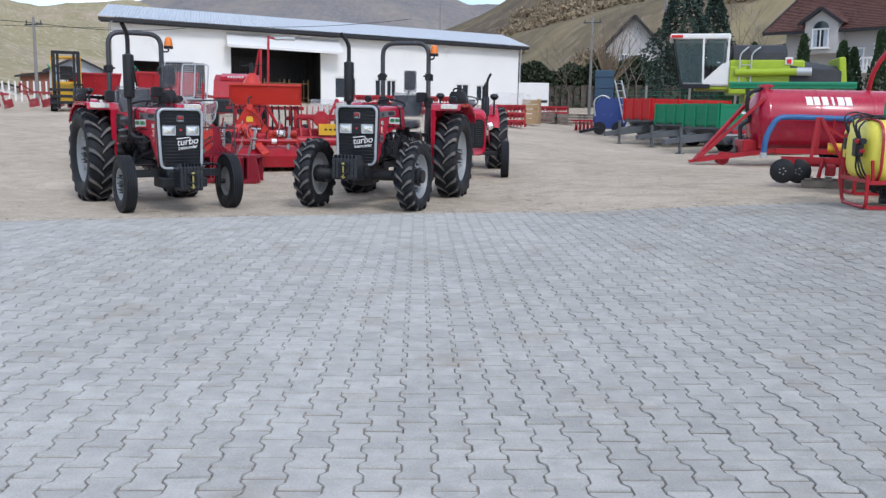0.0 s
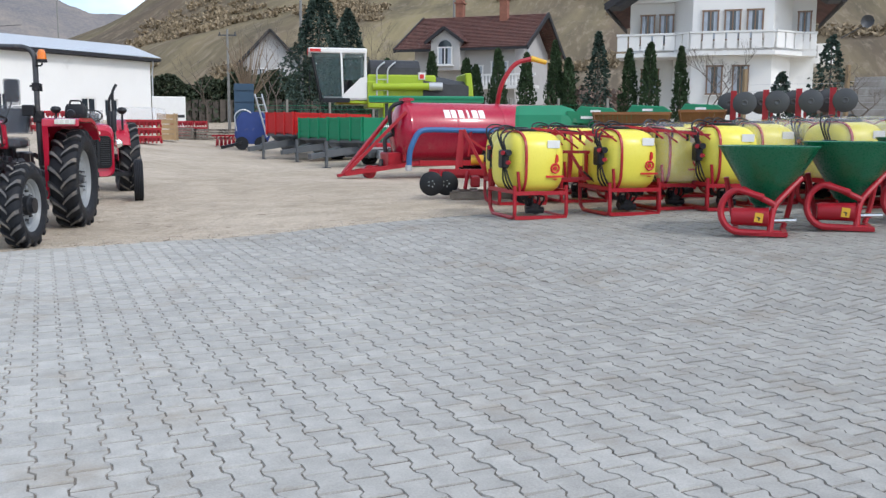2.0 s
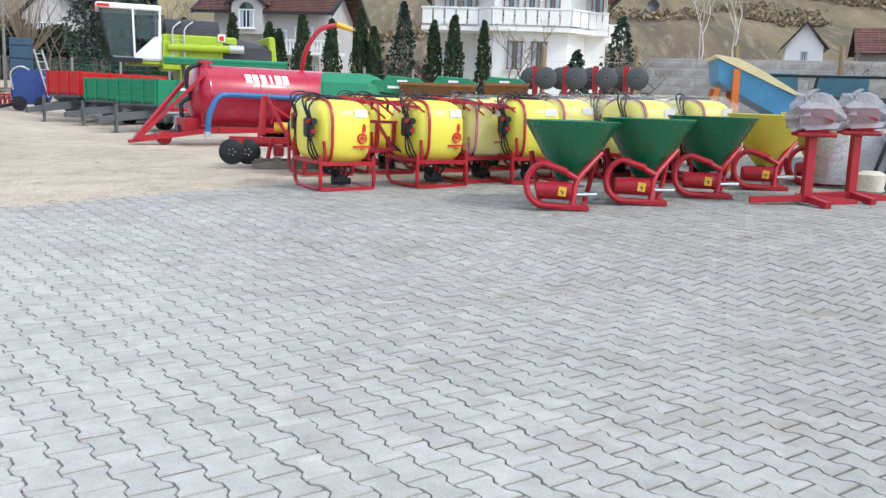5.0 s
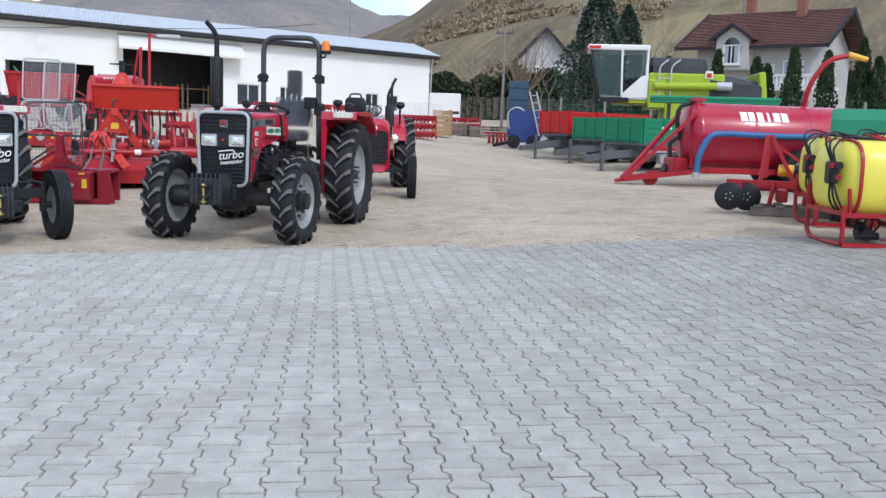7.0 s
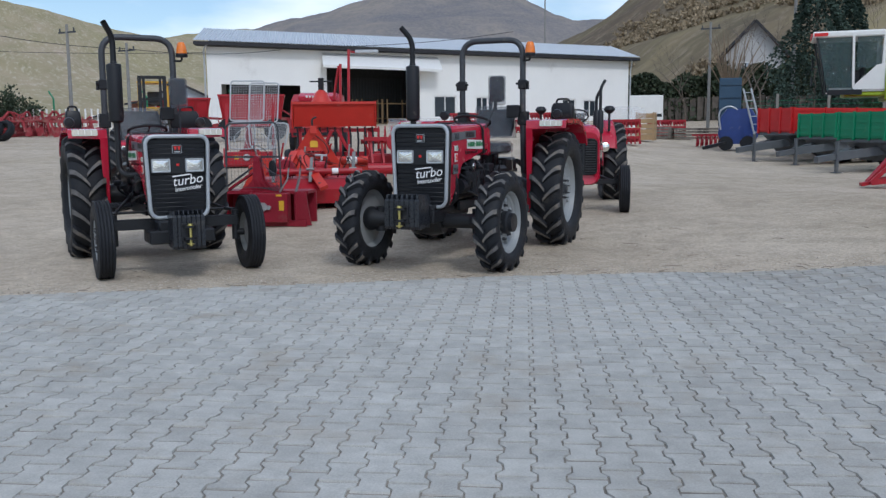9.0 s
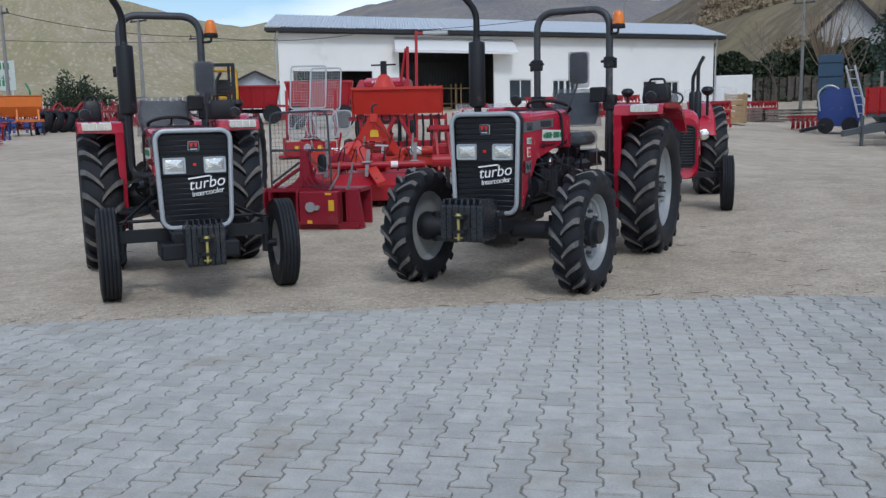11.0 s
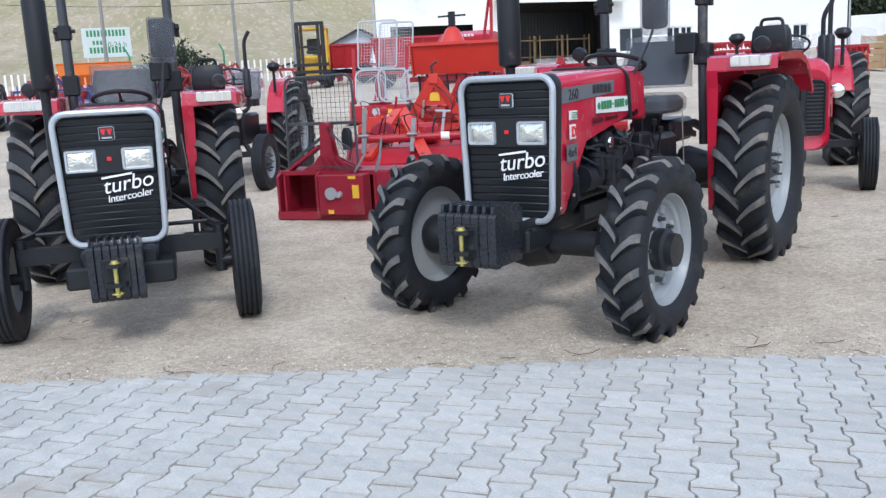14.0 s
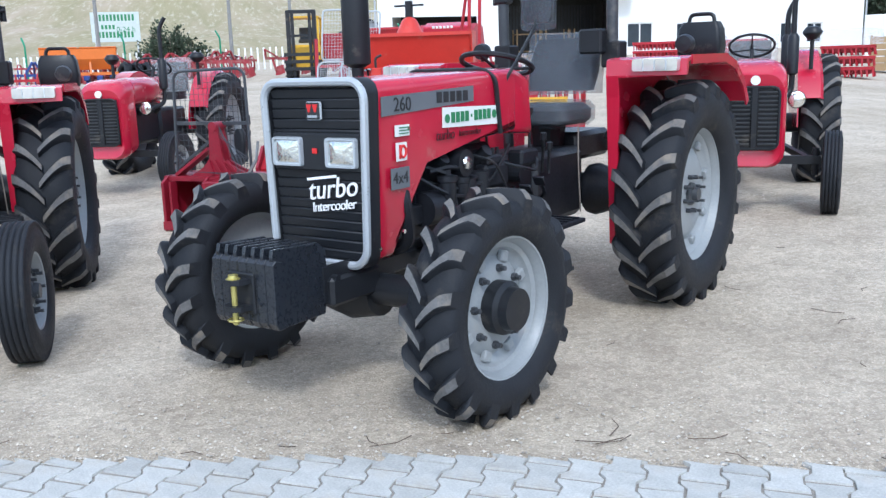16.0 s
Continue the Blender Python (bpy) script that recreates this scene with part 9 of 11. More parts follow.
def tine_cultivator(m, label, mat, n=13, w=2.6):
    """Three cross bars full of sprung C-shaped tines, with a headstock and a crumbler roller."""
    T = thing("cultivator", m, label, "cultivator", "spring-tine cultivators")
    bm = B()
    for y in (-0.45, 0.0, 0.45):
        bar(bm, (-w / 2, y, 0.72), (w / 2, y, 0.72), 0.08, 0.08)
    for x in (-w / 2, -w / 6, w / 6, w / 2):
        bar(bm, (x, -0.5, 0.73), (x, 0.5, 0.73), 0.07, 0.07)
    part("frame", bm, mat, T)
    bm = B()
    for x in (-0.3, 0.3):
        bar(bm, (x, -0.45, 0.72), (0.1 * x, -0.55, 1.16), 0.05, 0.07)
    bar(bm, (0, -0.55, 1.14), (0, 0.45, 0.76), 0.06, 0.06)
    part("headstock", bm, mat, T)
    for k in range(n):
        x, y = -w / 2 + w * (k + 0.5) / n, (-0.45, 0.0, 0.45)[k % 3]
        bm = B()
        tube(bm, bend([(x, y, 0.76), (x, y + 0.02, 0.92), (x, y + 0.26, 0.86), (x, y + 0.22, 0.45), (x, y + 0.02, 0.22), (x, y + 0.0, 0.02)], 0.14, 4), 0.024, 6)
        part("tine", bm, mat, T, "", True)
        bm = B()
        prism(bm, [(x - 0.05, 0.0), (x + 0.05, 0.0), (x + 0.035, 0.16), (x - 0.035, 0.16)], "Y", y - 0.03, y - 0.005)
        part("share", bm, mat, T)
    for sx in (-1, 1):
        bm = B()
        bar(bm, (sx * w / 2, 0.45, 0.72), (sx * w / 2, 0.85, 0.25), 0.06, 0.05)
        part("roller_arm", bm, mat, T)
    bm = B()
    for k in range(9):
        a = k / 9 * math.tau
        bar(bm, (-w / 2, 0.9 + 0.18 * math.cos(a), 0.2 + 0.18 * math.sin(a)), (w / 2, 0.9 + 0.18 * math.cos(a), 0.2 + 0.18 * math.sin(a)), 0.03, 0.03)
    part("roller", bm, mat, T)
    return T


p0 = plough(on_ground(-25.2, 41.8, 20), "dusty red multi-furrow plough standing on the grass verge", M_DRED)
for x, y, a in ((-28.0, 43.6, 10), (-23.4, 44.6, 30), (-36.6, 43.8, 15), (-22.2, 46.6, 0), (-12.2, 38.5, 20), (-20.4, 47.0, 55)):
    copy_thing(p0, on_ground(x, y, a))
c0 = tine_cultivator(on_ground(-33.6, 43.4, 64) @ Matrix.Diagonal((1.2, 1.2, 1.05, 1)), "dusty red spring-tine cultivator with a crumbler roller, on the verge", M_DRED)
for x, y, a in ((-35.4, 42.0, 20), (-32.2, 44.6, 52), (-30.8, 45.7, 75), (-29.3, 46.7, 35), (-33.4, 41.4, 58), (-31.8, 42.8, 12), (-30.2, 44.0, 48), (-28.2, 45.4, 80)):
    copy_thing(c0, on_ground(x, y, a) @ Matrix.Diagonal((1.2, 1.2, 1.05, 1)))
tine_cultivator(on_ground(-22.4, 27.5, 45), "bright red chisel cultivator parked at the yard's edge", M_IRED, 9, 2.8)
tine_cultivator(on_ground(-25.4, 31.4, 48), "blue spring-tine cultivator standing behind a red one", M_BLUE, 11, 2.8)
ty = thing("tyre", on_ground(-27.7, 38.2, 64) @ pose(0, 0, 0.49, 0, 16, 0), "worn black tractor tyre standing on edge beside the seeder", "tyre", "row of loose tyres")
bm = B()
lathe(bm, [(0.30, -0.11), (0.36, -0.16), (0.46, -0.155), (0.50, -0.10), (0.51, 0.0), (0.50, 0.10), (0.46, 0.155), (0.36, 0.16), (0.30, 0.11), (0.29, 0.0)], 28, "X", (0, 0, 0), True)
part("carcass", bm, M_TYRE, ty, "", True)
for k in range(18):
    bm = B()
    box(bm, (0.07 if k % 2 else -0.07, 0, 0.50), (0.15, 0.035, 0.05), (0, 0, 25 if k % 2 else -25))
    bmesh.ops.rotate(bm, cent=(0, 0, 0), matrix=Matrix.Rotation(k * math.tau / 18, 3, "X"), verts=bm.verts)
    part("lug", bm, M_TYRE, ty)
for k in range(1, 4):
    copy_thing(ty, on_ground(-27.7 + 0.36 * k, 38.2 + 0.22 * k, 64 + 5 * k) @ pose(0, 0, 0.49 - 0.015 * k, 0, 16 + 5 * k, 0))

# crates and red machines by the hall's east end
T = thing("wooden_crate", on_ground(1.15, 43.6, -8), "pale wooden crate with plank sides", "crate")
for s, x0, y0, x1, y1 in ((0, 0, 0, 0.8, 0), (1, 0, 1.1, 0.8, 1.1), (2, 0, 0, 0, 1.1), (3, 0.8, 0, 0.8, 1.1)):
    for k in range(5):
        bm = B()
        bar(bm, (x0, y0, 0.18 + 0.23 * k), (x1, y1, 0.18 + 0.23 * k), 0.03, 0.20)
        part("plank", bm, M_WOOD, T)
bm = B()
for x in (0.03, 0.77):
    for y in (-0.03, 1.13):
        bar(bm, (x, y, 0), (x, y, 1.25), 0.08, 0.05)
box(bm, (0.40, 0.55, 0.06), (0.8, 1.1, 0.06))
part("posts", bm, M_WOOD, T)


def red_stack(m, label, wrap, w=1.0):
    T = thing("harrow_stack", m, label, "harrows", "stacked harrows")
    for j in range(3):
        bm = B()
        n = int(14 * w)
        for k in range(n):
            x = (-0.95 + 1.9 * k / (n - 1)) * w
            bar(bm, (x, -0.4, 0.2 + 0.32 * j), (x, 0.4, 0.2 + 0.32 * j), 0.05, 0.05)
            for y in (-0.42, 0.1):
                e = 0.06 * noise.noise((x * 7, y * 5, j * 3.3))
                bar(bm, (x, y, 0.24 + 0.32 * j), (x + 0.03 + e, y - 0.03, 0.0 + 0.32 * j), 0.045, 0.05)
        for y in (-0.42, -0.1, 0.4):
            bar(bm, (-1.0 * w, y, 0.25 + 0.32 * j), (1.0 * w, y, 0.25 + 0.32 * j), 0.08, 0.09)
        for k in range(3):
            box(bm, ((-0.62 + 0.62 * k) * w, 0.0, 0.17 + 0.32 * j), (0.58 * w, 0.6, 0.20), (0, 4 - 3 * k, 0), 0.03)
        part("harrow", bm, M_IRED, T)
    if wrap:
        bm = B()
        loft(bm, [[(x * s + 0.05 * noise.noise((x * 3, y * 3, z)), y * s, z) for x, y in rrect(2.5 * w, 1.1, 0.2)] for s, z in ((1.0, 0.95), (1.02, 1.15), (0.95, 1.35), (0.6, 1.42))])
        part("plastic_cover", bm, M_WRAPW, T, "", True)
    return T


red_stack(on_ground(0.40, 38.3, -4), "stack of red harrows under grey plastic", True, 0.75)
hs1 = red_stack(on_ground(3.0, 51.6, -6), "stack of red harrows on the gravel", False)
copy_thing(hs1, on_ground(-3.4, 45.5, 5))
copy_thing(hs1, on_ground(-6.2, 44.0, 0))
for j, (x, y) in enumerate(((2.55, 50.0), (3.75, 50.6), (5.3, 52.0))):
    T = thing("pallet_stack", on_ground(x, y, -10 + 25 * j), "stack of weathered grey pallets", "pallets", "pallet stacks")
    for k in range(4):
        bm = B()
        for yy in (-0.4, 0, 0.4):
            box(bm, (0, yy, 0.065 + 0.15 * k), (1.2, 0.09, 0.09))
        pal = part("pallet", bm, M_GWOOD, T)
        for q in range(5):
            bm = B()
            box(bm, (-0.5 + 0.25 * q, 0, 0.1225 + 0.15 * k), (0.15, 1.0, 0.025))
            part("board", bm, M_GWOOD, pal)


# ---- hall ----
M_PLAST = material("white_render", (0.84, 0.84, 0.82), 0.8, vary=0.05, scale=0.4, fine=30, dirt=(0.45, 0.43, 0.40), dirt_amount=0.06, dirt_scale=0.5)
M_GREYR = material("grey_render", (0.50, 0.49, 0.48), 0.85, vary=0.12, scale=0.6, dirt=(0.30, 0.28, 0.26), dirt_amount=0.15, dirt_scale=0.6)
M_ROOFM = material("roof_sheet", (0.58, 0.62, 0.66), 0.40, 0.2, vary=0.08)
M_OLDWOOD = material("dark_old_wood", (0.085, 0.072, 0.060), 0.85, vary=0.3, scale=3, rand=0.3)
M_DARK = material("shaded_interior", (0.05, 0.05, 0.05), 0.9, vary=0.3)
M_TILE = material("clay_tile", (0.13, 0.058, 0.046), 0.8, vary=0.25, scale=5, island=0.25)
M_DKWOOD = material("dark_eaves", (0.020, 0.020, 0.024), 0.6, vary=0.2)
M_CONC = material("concrete_block", (0.37, 0.36, 0.345), 0.9, vary=0.3, scale=1.6, bump=0.3, bump_scale=30, rand=0.13, dirt=(0.17, 0.155, 0.135), dirt_amount=0.55, dirt_scale=1.1)
M_CURT = material("curtain_cloth", (0.40, 0.45, 0.52), 0.8, vary=0.2)
M_BRICK = material("old_brick", (0.28, 0.12, 0.08), 0.85, vary=0.25)
HR, HL = Vector((1.65, 77.8, 0)), Vector((-25.2, 57.0, 0))
hd = (HL - HR)
HLEN = hd.length
hang = math.degrees(math.atan2(hd.y, hd.x))
# local frame of the hall: x along the front from the east corner to the west, y into the building
HM = pose(HR.x, HR.y, 0, 0, 0, hang) @ Matrix.Diagonal((1, -1, 1, 1))


def hpos(x, y, z):
    return tuple(HM @ Vector((x - 0.42 * y * x / HLEN, y, z)))


hall = tagged(new("storage_hall"), "long white rendered storage hall with a pale sheet-metal roof", "hall", kind="")
EAVE, DEPTH = 6.85, 6.0


def hbox(bm, x0, x1, y0, y1, z0, z1):
    vs = [bm.verts.new(hpos(x, y, z)) for z in (z0, z1) for x, y in ((x0, y0), (x1, y0), (x1, y1), (x0, y1))]
    for f in ((0, 1, 2, 3), (7, 6, 5, 4), (0, 4, 5, 1), (1, 5, 6, 2), (2, 6, 7, 3), (3, 7, 4, 0)):
        bm.faces.new([vs[i] for i in f])
    return bm


openings = [(3.2, 4.45, 2.4, 3.75), (5.2, 6.5, 2.4, 3.8), (12.3, 13.2, 2.35, 3.9), (13.2, 14.25, 2.35, 3.9), (15.9, 17.75, 2.35, 3.95), (18.9, 25.9, 0.0, 5.72), (27.8, 33.1, 0.0, 4.5)]
def wall_panel(*ends):
    part("wall_panel", hbox(B(), *ends), M_PLAST, hall)


cur = 0.0
for x0, x1, z0, z1 in openings:
    if x0 > cur:
        wall_panel(cur, x0, 0, 0.25, 0.0, EAVE)
    if z0 > 0:
        wall_panel(x0, x1, 0, 0.25, 0.0, z0)
    wall_panel(x0, x1, 0, 0.25, z1, EAVE)
    cur = x1
wall_panel(cur, HLEN, 0, 0.25, 0.0, EAVE)
wall_panel(0, 0.25, 0.25, DEPTH, 0, EAVE)
wall_panel(HLEN - 0.25, HLEN, 0.25, DEPTH, 0, EAVE)
wall_panel(0.25, HLEN - 0.25, DEPTH - 0.25, DEPTH, 0, EAVE)

bm = B()
for a, b in ((-0.6, HLEN + 0.7),):
    n = 170
    for k in range(n):
        x0 = a + (b - a) * k / n
        x1 = a + (b - a) * (k + 1) / n
        xm = (x0 + x1) / 2
        for (ya, za), (yb, zb) in (((-0.75, EAVE + 0.28), (DEPTH / 2, EAVE + 1.45)), ((DEPTH / 2, EAVE + 1.45), (DEPTH + 0.7, EAVE + 0.28))):
            q = [bm.verts.new(hpos(x, y, z + dz)) for x, dz in ((x0, 0), (xm, 0.06), (x1, 0)) for y, z in ((ya, za), (yb, zb))]
            bm.faces.new((q[0], q[1], q[3], q[2]))
            bm.faces.new((q[2], q[3], q[5], q[4]))
part("roof", bm, M_ROOFM, hall, "pale blue-grey corrugated roof sheets")
bm = B()
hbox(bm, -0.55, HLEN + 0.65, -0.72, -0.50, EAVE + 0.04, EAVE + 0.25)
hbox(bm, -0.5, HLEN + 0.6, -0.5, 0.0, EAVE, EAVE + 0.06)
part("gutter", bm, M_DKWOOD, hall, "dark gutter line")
bm = B()
for x0 in (0.0, HLEN - 0.25):
    q = [bm.verts.new(hpos(x, y, z)) for x in (x0, x0 + 0.25) for y, z in ((0, EAVE), (DEPTH, EAVE), (DEPTH / 2, EAVE + 1.35))]
    for f in ((0, 1, 2), (5, 4, 3), (0, 3, 4, 1), (1, 4, 5, 2), (2, 5, 3, 0)):
        bm.faces.new([q[i] for i in f])
part("gable", bm, M_PLAST, hall)
bm = B()
tube(bm, bend([hpos(HLEN - 0.2, -0.6, EAVE + 0.1), hpos(HLEN + 0.12, -0.3, EAVE - 0.2), hpos(HLEN + 0.12, -0.12, EAVE - 0.7), hpos(HLEN + 0.12, -0.12, 0.5)], 0.3), 0.06, 8)
part("downpipe", bm, M_GALV, hall, "", True)
bm = B()
tube(bm, bend([hpos(0.2, -0.6, EAVE + 0.1), hpos(-0.1, -0.3, EAVE - 0.2), hpos(-0.1, -0.12, EAVE - 0.7), hpos(-0.1, -0.12, 1.5)], 0.3), 0.06, 8)
part("downpipe", bm, M_GALV, hall, "", True)
bm = B()
q = [bm.verts.new(hpos(x, y, z)) for x, y, z in ((17.4, -1.3, 5.55), (26.2, -1.3, 5.65), (26.2, 0.0, 6.55), (17.4, 0.0, 6.50), (17.4, -1.3, 5.72), (26.2, -1.3, 5.82), (26.2, 0.0, 6.72), (17.4, 0.0, 6.67))]
for f in ((0, 1, 2, 3), (7, 6, 5, 4), (0, 4, 5, 1), (1, 5, 6, 2), (2, 6, 7, 3), (3, 7, 4, 0)):
    bm.faces.new([q[i] for i in f])
part("canopy", bm, M_WHITE, hall, "white sloping canopy over the gate")
for x0, x1, z0, z1 in openings[:5]:
    bm = B()
    for a, b, c, d in ((x0, x1, z0, z0 + 0.09), (x0, x1, z1 - 0.09, z1), (x0, x0 + 0.09, z0, z1), (x1 - 0.09, x1, z0, z1), ((x0 + x1) / 2 - 0.04, (x0 + x1) / 2 + 0.04, z0, z1)):
        hbox(bm, a, b, 0.05, 0.15, c, d)
    wf = part("window", bm, M_WHITE, hall, "white framed window")
    bm = B()
    hbox(bm, x0 + 0.05, x1 - 0.05, 0.10, 0.12, z0 + 0.05, z1 - 0.05)
    part("pane", bm, M_GLASS, wf)
# inner walls: near-black base colour stands in for shade inside the hall
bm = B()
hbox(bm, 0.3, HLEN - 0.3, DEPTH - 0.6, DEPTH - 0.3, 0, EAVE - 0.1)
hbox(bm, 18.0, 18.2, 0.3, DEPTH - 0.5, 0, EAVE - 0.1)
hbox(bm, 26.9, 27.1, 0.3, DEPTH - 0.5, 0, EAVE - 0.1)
part("inner_wall", bm, M_DARK, hall, "bare inner walls, the room's shade in their colour")
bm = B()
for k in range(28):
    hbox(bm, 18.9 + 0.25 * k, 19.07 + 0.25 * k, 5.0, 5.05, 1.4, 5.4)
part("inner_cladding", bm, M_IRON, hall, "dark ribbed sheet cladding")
for k in range(3):
    T = thing("storage_rack", pose(*hpos(20.2 + 2.1 * k, 3.2, 1.15), 0, 0, hang), "wooden storage rack inside the hall gate", "rack", "racks in the hall")
    bm = B()
    for x in (-0.8, 0.8):
        for y in (-0.4, 0.4):
            bar(bm, (x, y, 0), (x, y, 2.6), 0.08, 0.08)
    for z in (0.2, 1.2, 2.3):
        box(bm, (0, 0, z), (1.7, 0.9, 0.06))
    box(bm, (0.1, 0, 0.6), (1.2, 0.7, 0.7))
    part("frame", bm, M_WOOD, T)

T = thing("site_cabin", pose(1.35, 60.6, 1.05, 0, 0, -3), "small white site cabin behind the crates", "cabin")
bm = B()
box(bm, (1.0, 1.2, 1.22), (2.05, 2.4, 2.45), None, 0.03)
part("body", bm, M_WHITE, T)
bm = B()
box(bm, (1.7, -0.01, 1.2), (0.5, 0.02, 0.18))
part("label_mark", bm, M_DTEXT, T)


# ---- houses ----
def tiled_roof(bm, p0, p1, p2, p3, rows, cols):
    """Overlapping tile courses on the plane p0 p1 (eave) to p3 p2 (ridge)."""
    p0, p1, p2, p3 = (Vector(p) for p in (p0, p1, p2, p3))
    nrm = (p1 - p0).cross(p3 - p0).normalized()
    if nrm.z < 0:
        nrm = -nrm
    for j in range(rows):
        t0, t1 = j / rows, min(1.0, (j + 1.15) / rows)
        a0, a1 = p0.lerp(p3, t0), p1.lerp(p2, t0)
        b0, b1 = p0.lerp(p3, t1), p1.lerp(p2, t1)
        for k in range(cols):
            s0, s1 = k / cols, (k + 0.97) / cols
            q = [bm.verts.new(v) for v in (a0.lerp(a1, s0) + nrm * 0.07, a0.lerp(a1, s1) + nrm * 0.07, b0.lerp(b1, s1) + nrm * 0.015, b0.lerp(b1, s0) + nrm * 0.015, a0.lerp(a1, s0), a0.lerp(a1, s1))]
            bm.faces.new(q[:4])
            bm.faces.new((q[4], q[5], q[1], q[0]))


def window(parent, m, w, h, mat=None, sill=True, arch=False):
    bm = B()
    for x, z, sx, sz in ((0, h / 2, w + 0.14, 0.08), (0, -h / 2, w + 0.14, 0.08), (-w / 2, 0, 0.08, h), (w / 2, 0, 0.08, h), (0, 0, 0.06, h)):
        box(bm, (x, -0.03, z), (sx, 0.08, sz))
    fr = part("window", bm, mat or M_WHITE, parent, m=m)
    bm = B()
    if arch:
        pts = [(-w / 2, -h / 2), (w / 2, -h / 2)] + [(w / 2 * math.cos(a), h / 2 + w / 2 * math.sin(a)) for a in np.linspace(0, math.pi, 9)]
        prism(bm, pts, "Y", -0.02, 0.02)
    else:
        box(bm, (0, 0.0, 0), (w, 0.03, h))
    part("pane", bm, M_GLASS, fr)
    bm = B()
    for s in (-1, 1):
        box(bm, (s * w * 0.33, -0.022, 0), (w * 0.26, 0.012, h * 0.94))
    part("curtain", bm, M_CURT, fr)
    if sill:
        bm = B()
        box(bm, (0, -0.08, -h / 2 - 0.07), (w + 0.3, 0.16, 0.06))
        part("sill", bm, M_WHITE, fr)
    return fr


# house with brown tiled roof and dormer
T = thing("house", pose(18.0, 58.75, 0, 0, 0, -40), "pale family house with brown tiled roof and arched dormer", "house")
HW, HD, HE, HRZ = 7.4, 9.0, 7.0, 9.4
bm = B()
box(bm, (HW / 2, HD / 2, HE / 2), (HW - 0.4, HD - 0.4, HE))
prism(bm, [(0.2, HE), (HD - 0.2, HE), (HD / 2, HRZ - 0.2)], "X", 0.2, HW - 0.2)
part("wall", bm, M_GREYR, T, "pale grey rendered wall")
bm = B()
tiled_roof(bm, (-0.9, -0.8, HE - 0.25), (HW + 0.9, -0.8, HE - 0.25), (HW + 0.9, HD / 2, HRZ), (-0.9, HD / 2, HRZ), 22, 44)
tiled_roof(bm, (-0.9, HD + 0.8, HE - 0.25), (HW + 0.9, HD + 0.8, HE - 0.25), (HW + 0.9, HD / 2, HRZ), (-0.9, HD / 2, HRZ), 14, 30)
rf = part("roof", bm, M_TILE, T, "brown clay tile roof")
bm = B()
for x in (-0.9, HW + 0.9):
    for y0, y1, z0, z1 in ((-0.8, HD / 2, HE - 0.32, HRZ - 0.06), (HD + 0.8, HD / 2, HE - 0.32, HRZ - 0.06)):
        bar(bm, (x, y0, z0), (x, y1, z1), 0.10, 0.30)
bar(bm, (-0.9, -0.8, HE - 0.33), (HW + 0.9, -0.8, HE - 0.33), 0.1, 0.16)
part("roof_edge", bm, M_DKWOOD, T, "dark wooden eaves and bargeboards")
for x, y in ((1.8, HD / 2 + 0.3), (5.4, HD / 2 - 0.8)):
    bm = B()
    box(bm, (x, y, HRZ + 0.2), (0.55, 0.55, 1.5), None, 0.02)
    box(bm, (x, y, HRZ + 1.0), (0.70, 0.70, 0.10))
    box(bm, (x, y, HRZ + 1.2), (0.5, 0.5, 0.25))
    part("chimney", bm, M_BRICK, rf, "brick chimney")
bm = B()
box(bm, (2.8, -0.3, HE - 0.70), (2.0, 1.2, 1.9))
prism(bm, [(1.8, HE + 0.25), (3.8, HE + 0.25), (2.8, HE + 0.95)], "Y", -0.9, 2.0)
dm = part("dormer", bm, M_GREYR, T, "pale dormer with arched window")
bm = B()
tiled_roof(bm, (1.5, -1.15, HE + 0.13), (1.5, 2.3, HE + 0.13), (2.8, 2.3, HE + 1.10), (2.8, -1.15, HE + 1.10), 6, 8)
tiled_roof(bm, (4.1, -1.15, HE + 0.13), (4.1, 2.3, HE + 0.13), (2.8, 2.3, HE + 1.10), (2.8, -1.15, HE + 1.10), 6, 8)
part("dormer_roof", bm, M_TILE, dm)
bm = B()
for s in (-1, 1):
    bar(bm, (2.8 + s * 1.35, -1.17, HE + 0.07), (2.8, -1.17, HE + 1.05), 0.08, 0.20)
part("dormer_eaves", bm, M_DKWOOD, dm)
window(T, pose(2.8, -0.93, HE - 0.75), 0.95, 1.1, None, True, True)
bm = B()
for k in range(16):
    lathe(bm, [(0.05, 4.3), (0.09, 4.5), (0.05, 4.75), (0.05, 4.95)], 8, "Z", (5.2 + 0.22 * k, -0.9, 0))
box(bm, (6.9, -0.9, 5.0), (4.0, 0.2, 0.12))
box(bm, (6.9, -0.45, 4.22), (4.0, 1.1, 0.2))
part("balcony", bm, M_WHITE, T, "white baluster balcony")
window(T, pose(6.2, 0.17, 5.2), 1.1, 1.4)
window(T, pose(4.5, 0.17, 5.0), 1.1, 1.3)
window(T, pose(HW - 0.18, 3.0, 6.7, 0, 0, 90), 0.8, 1.0)

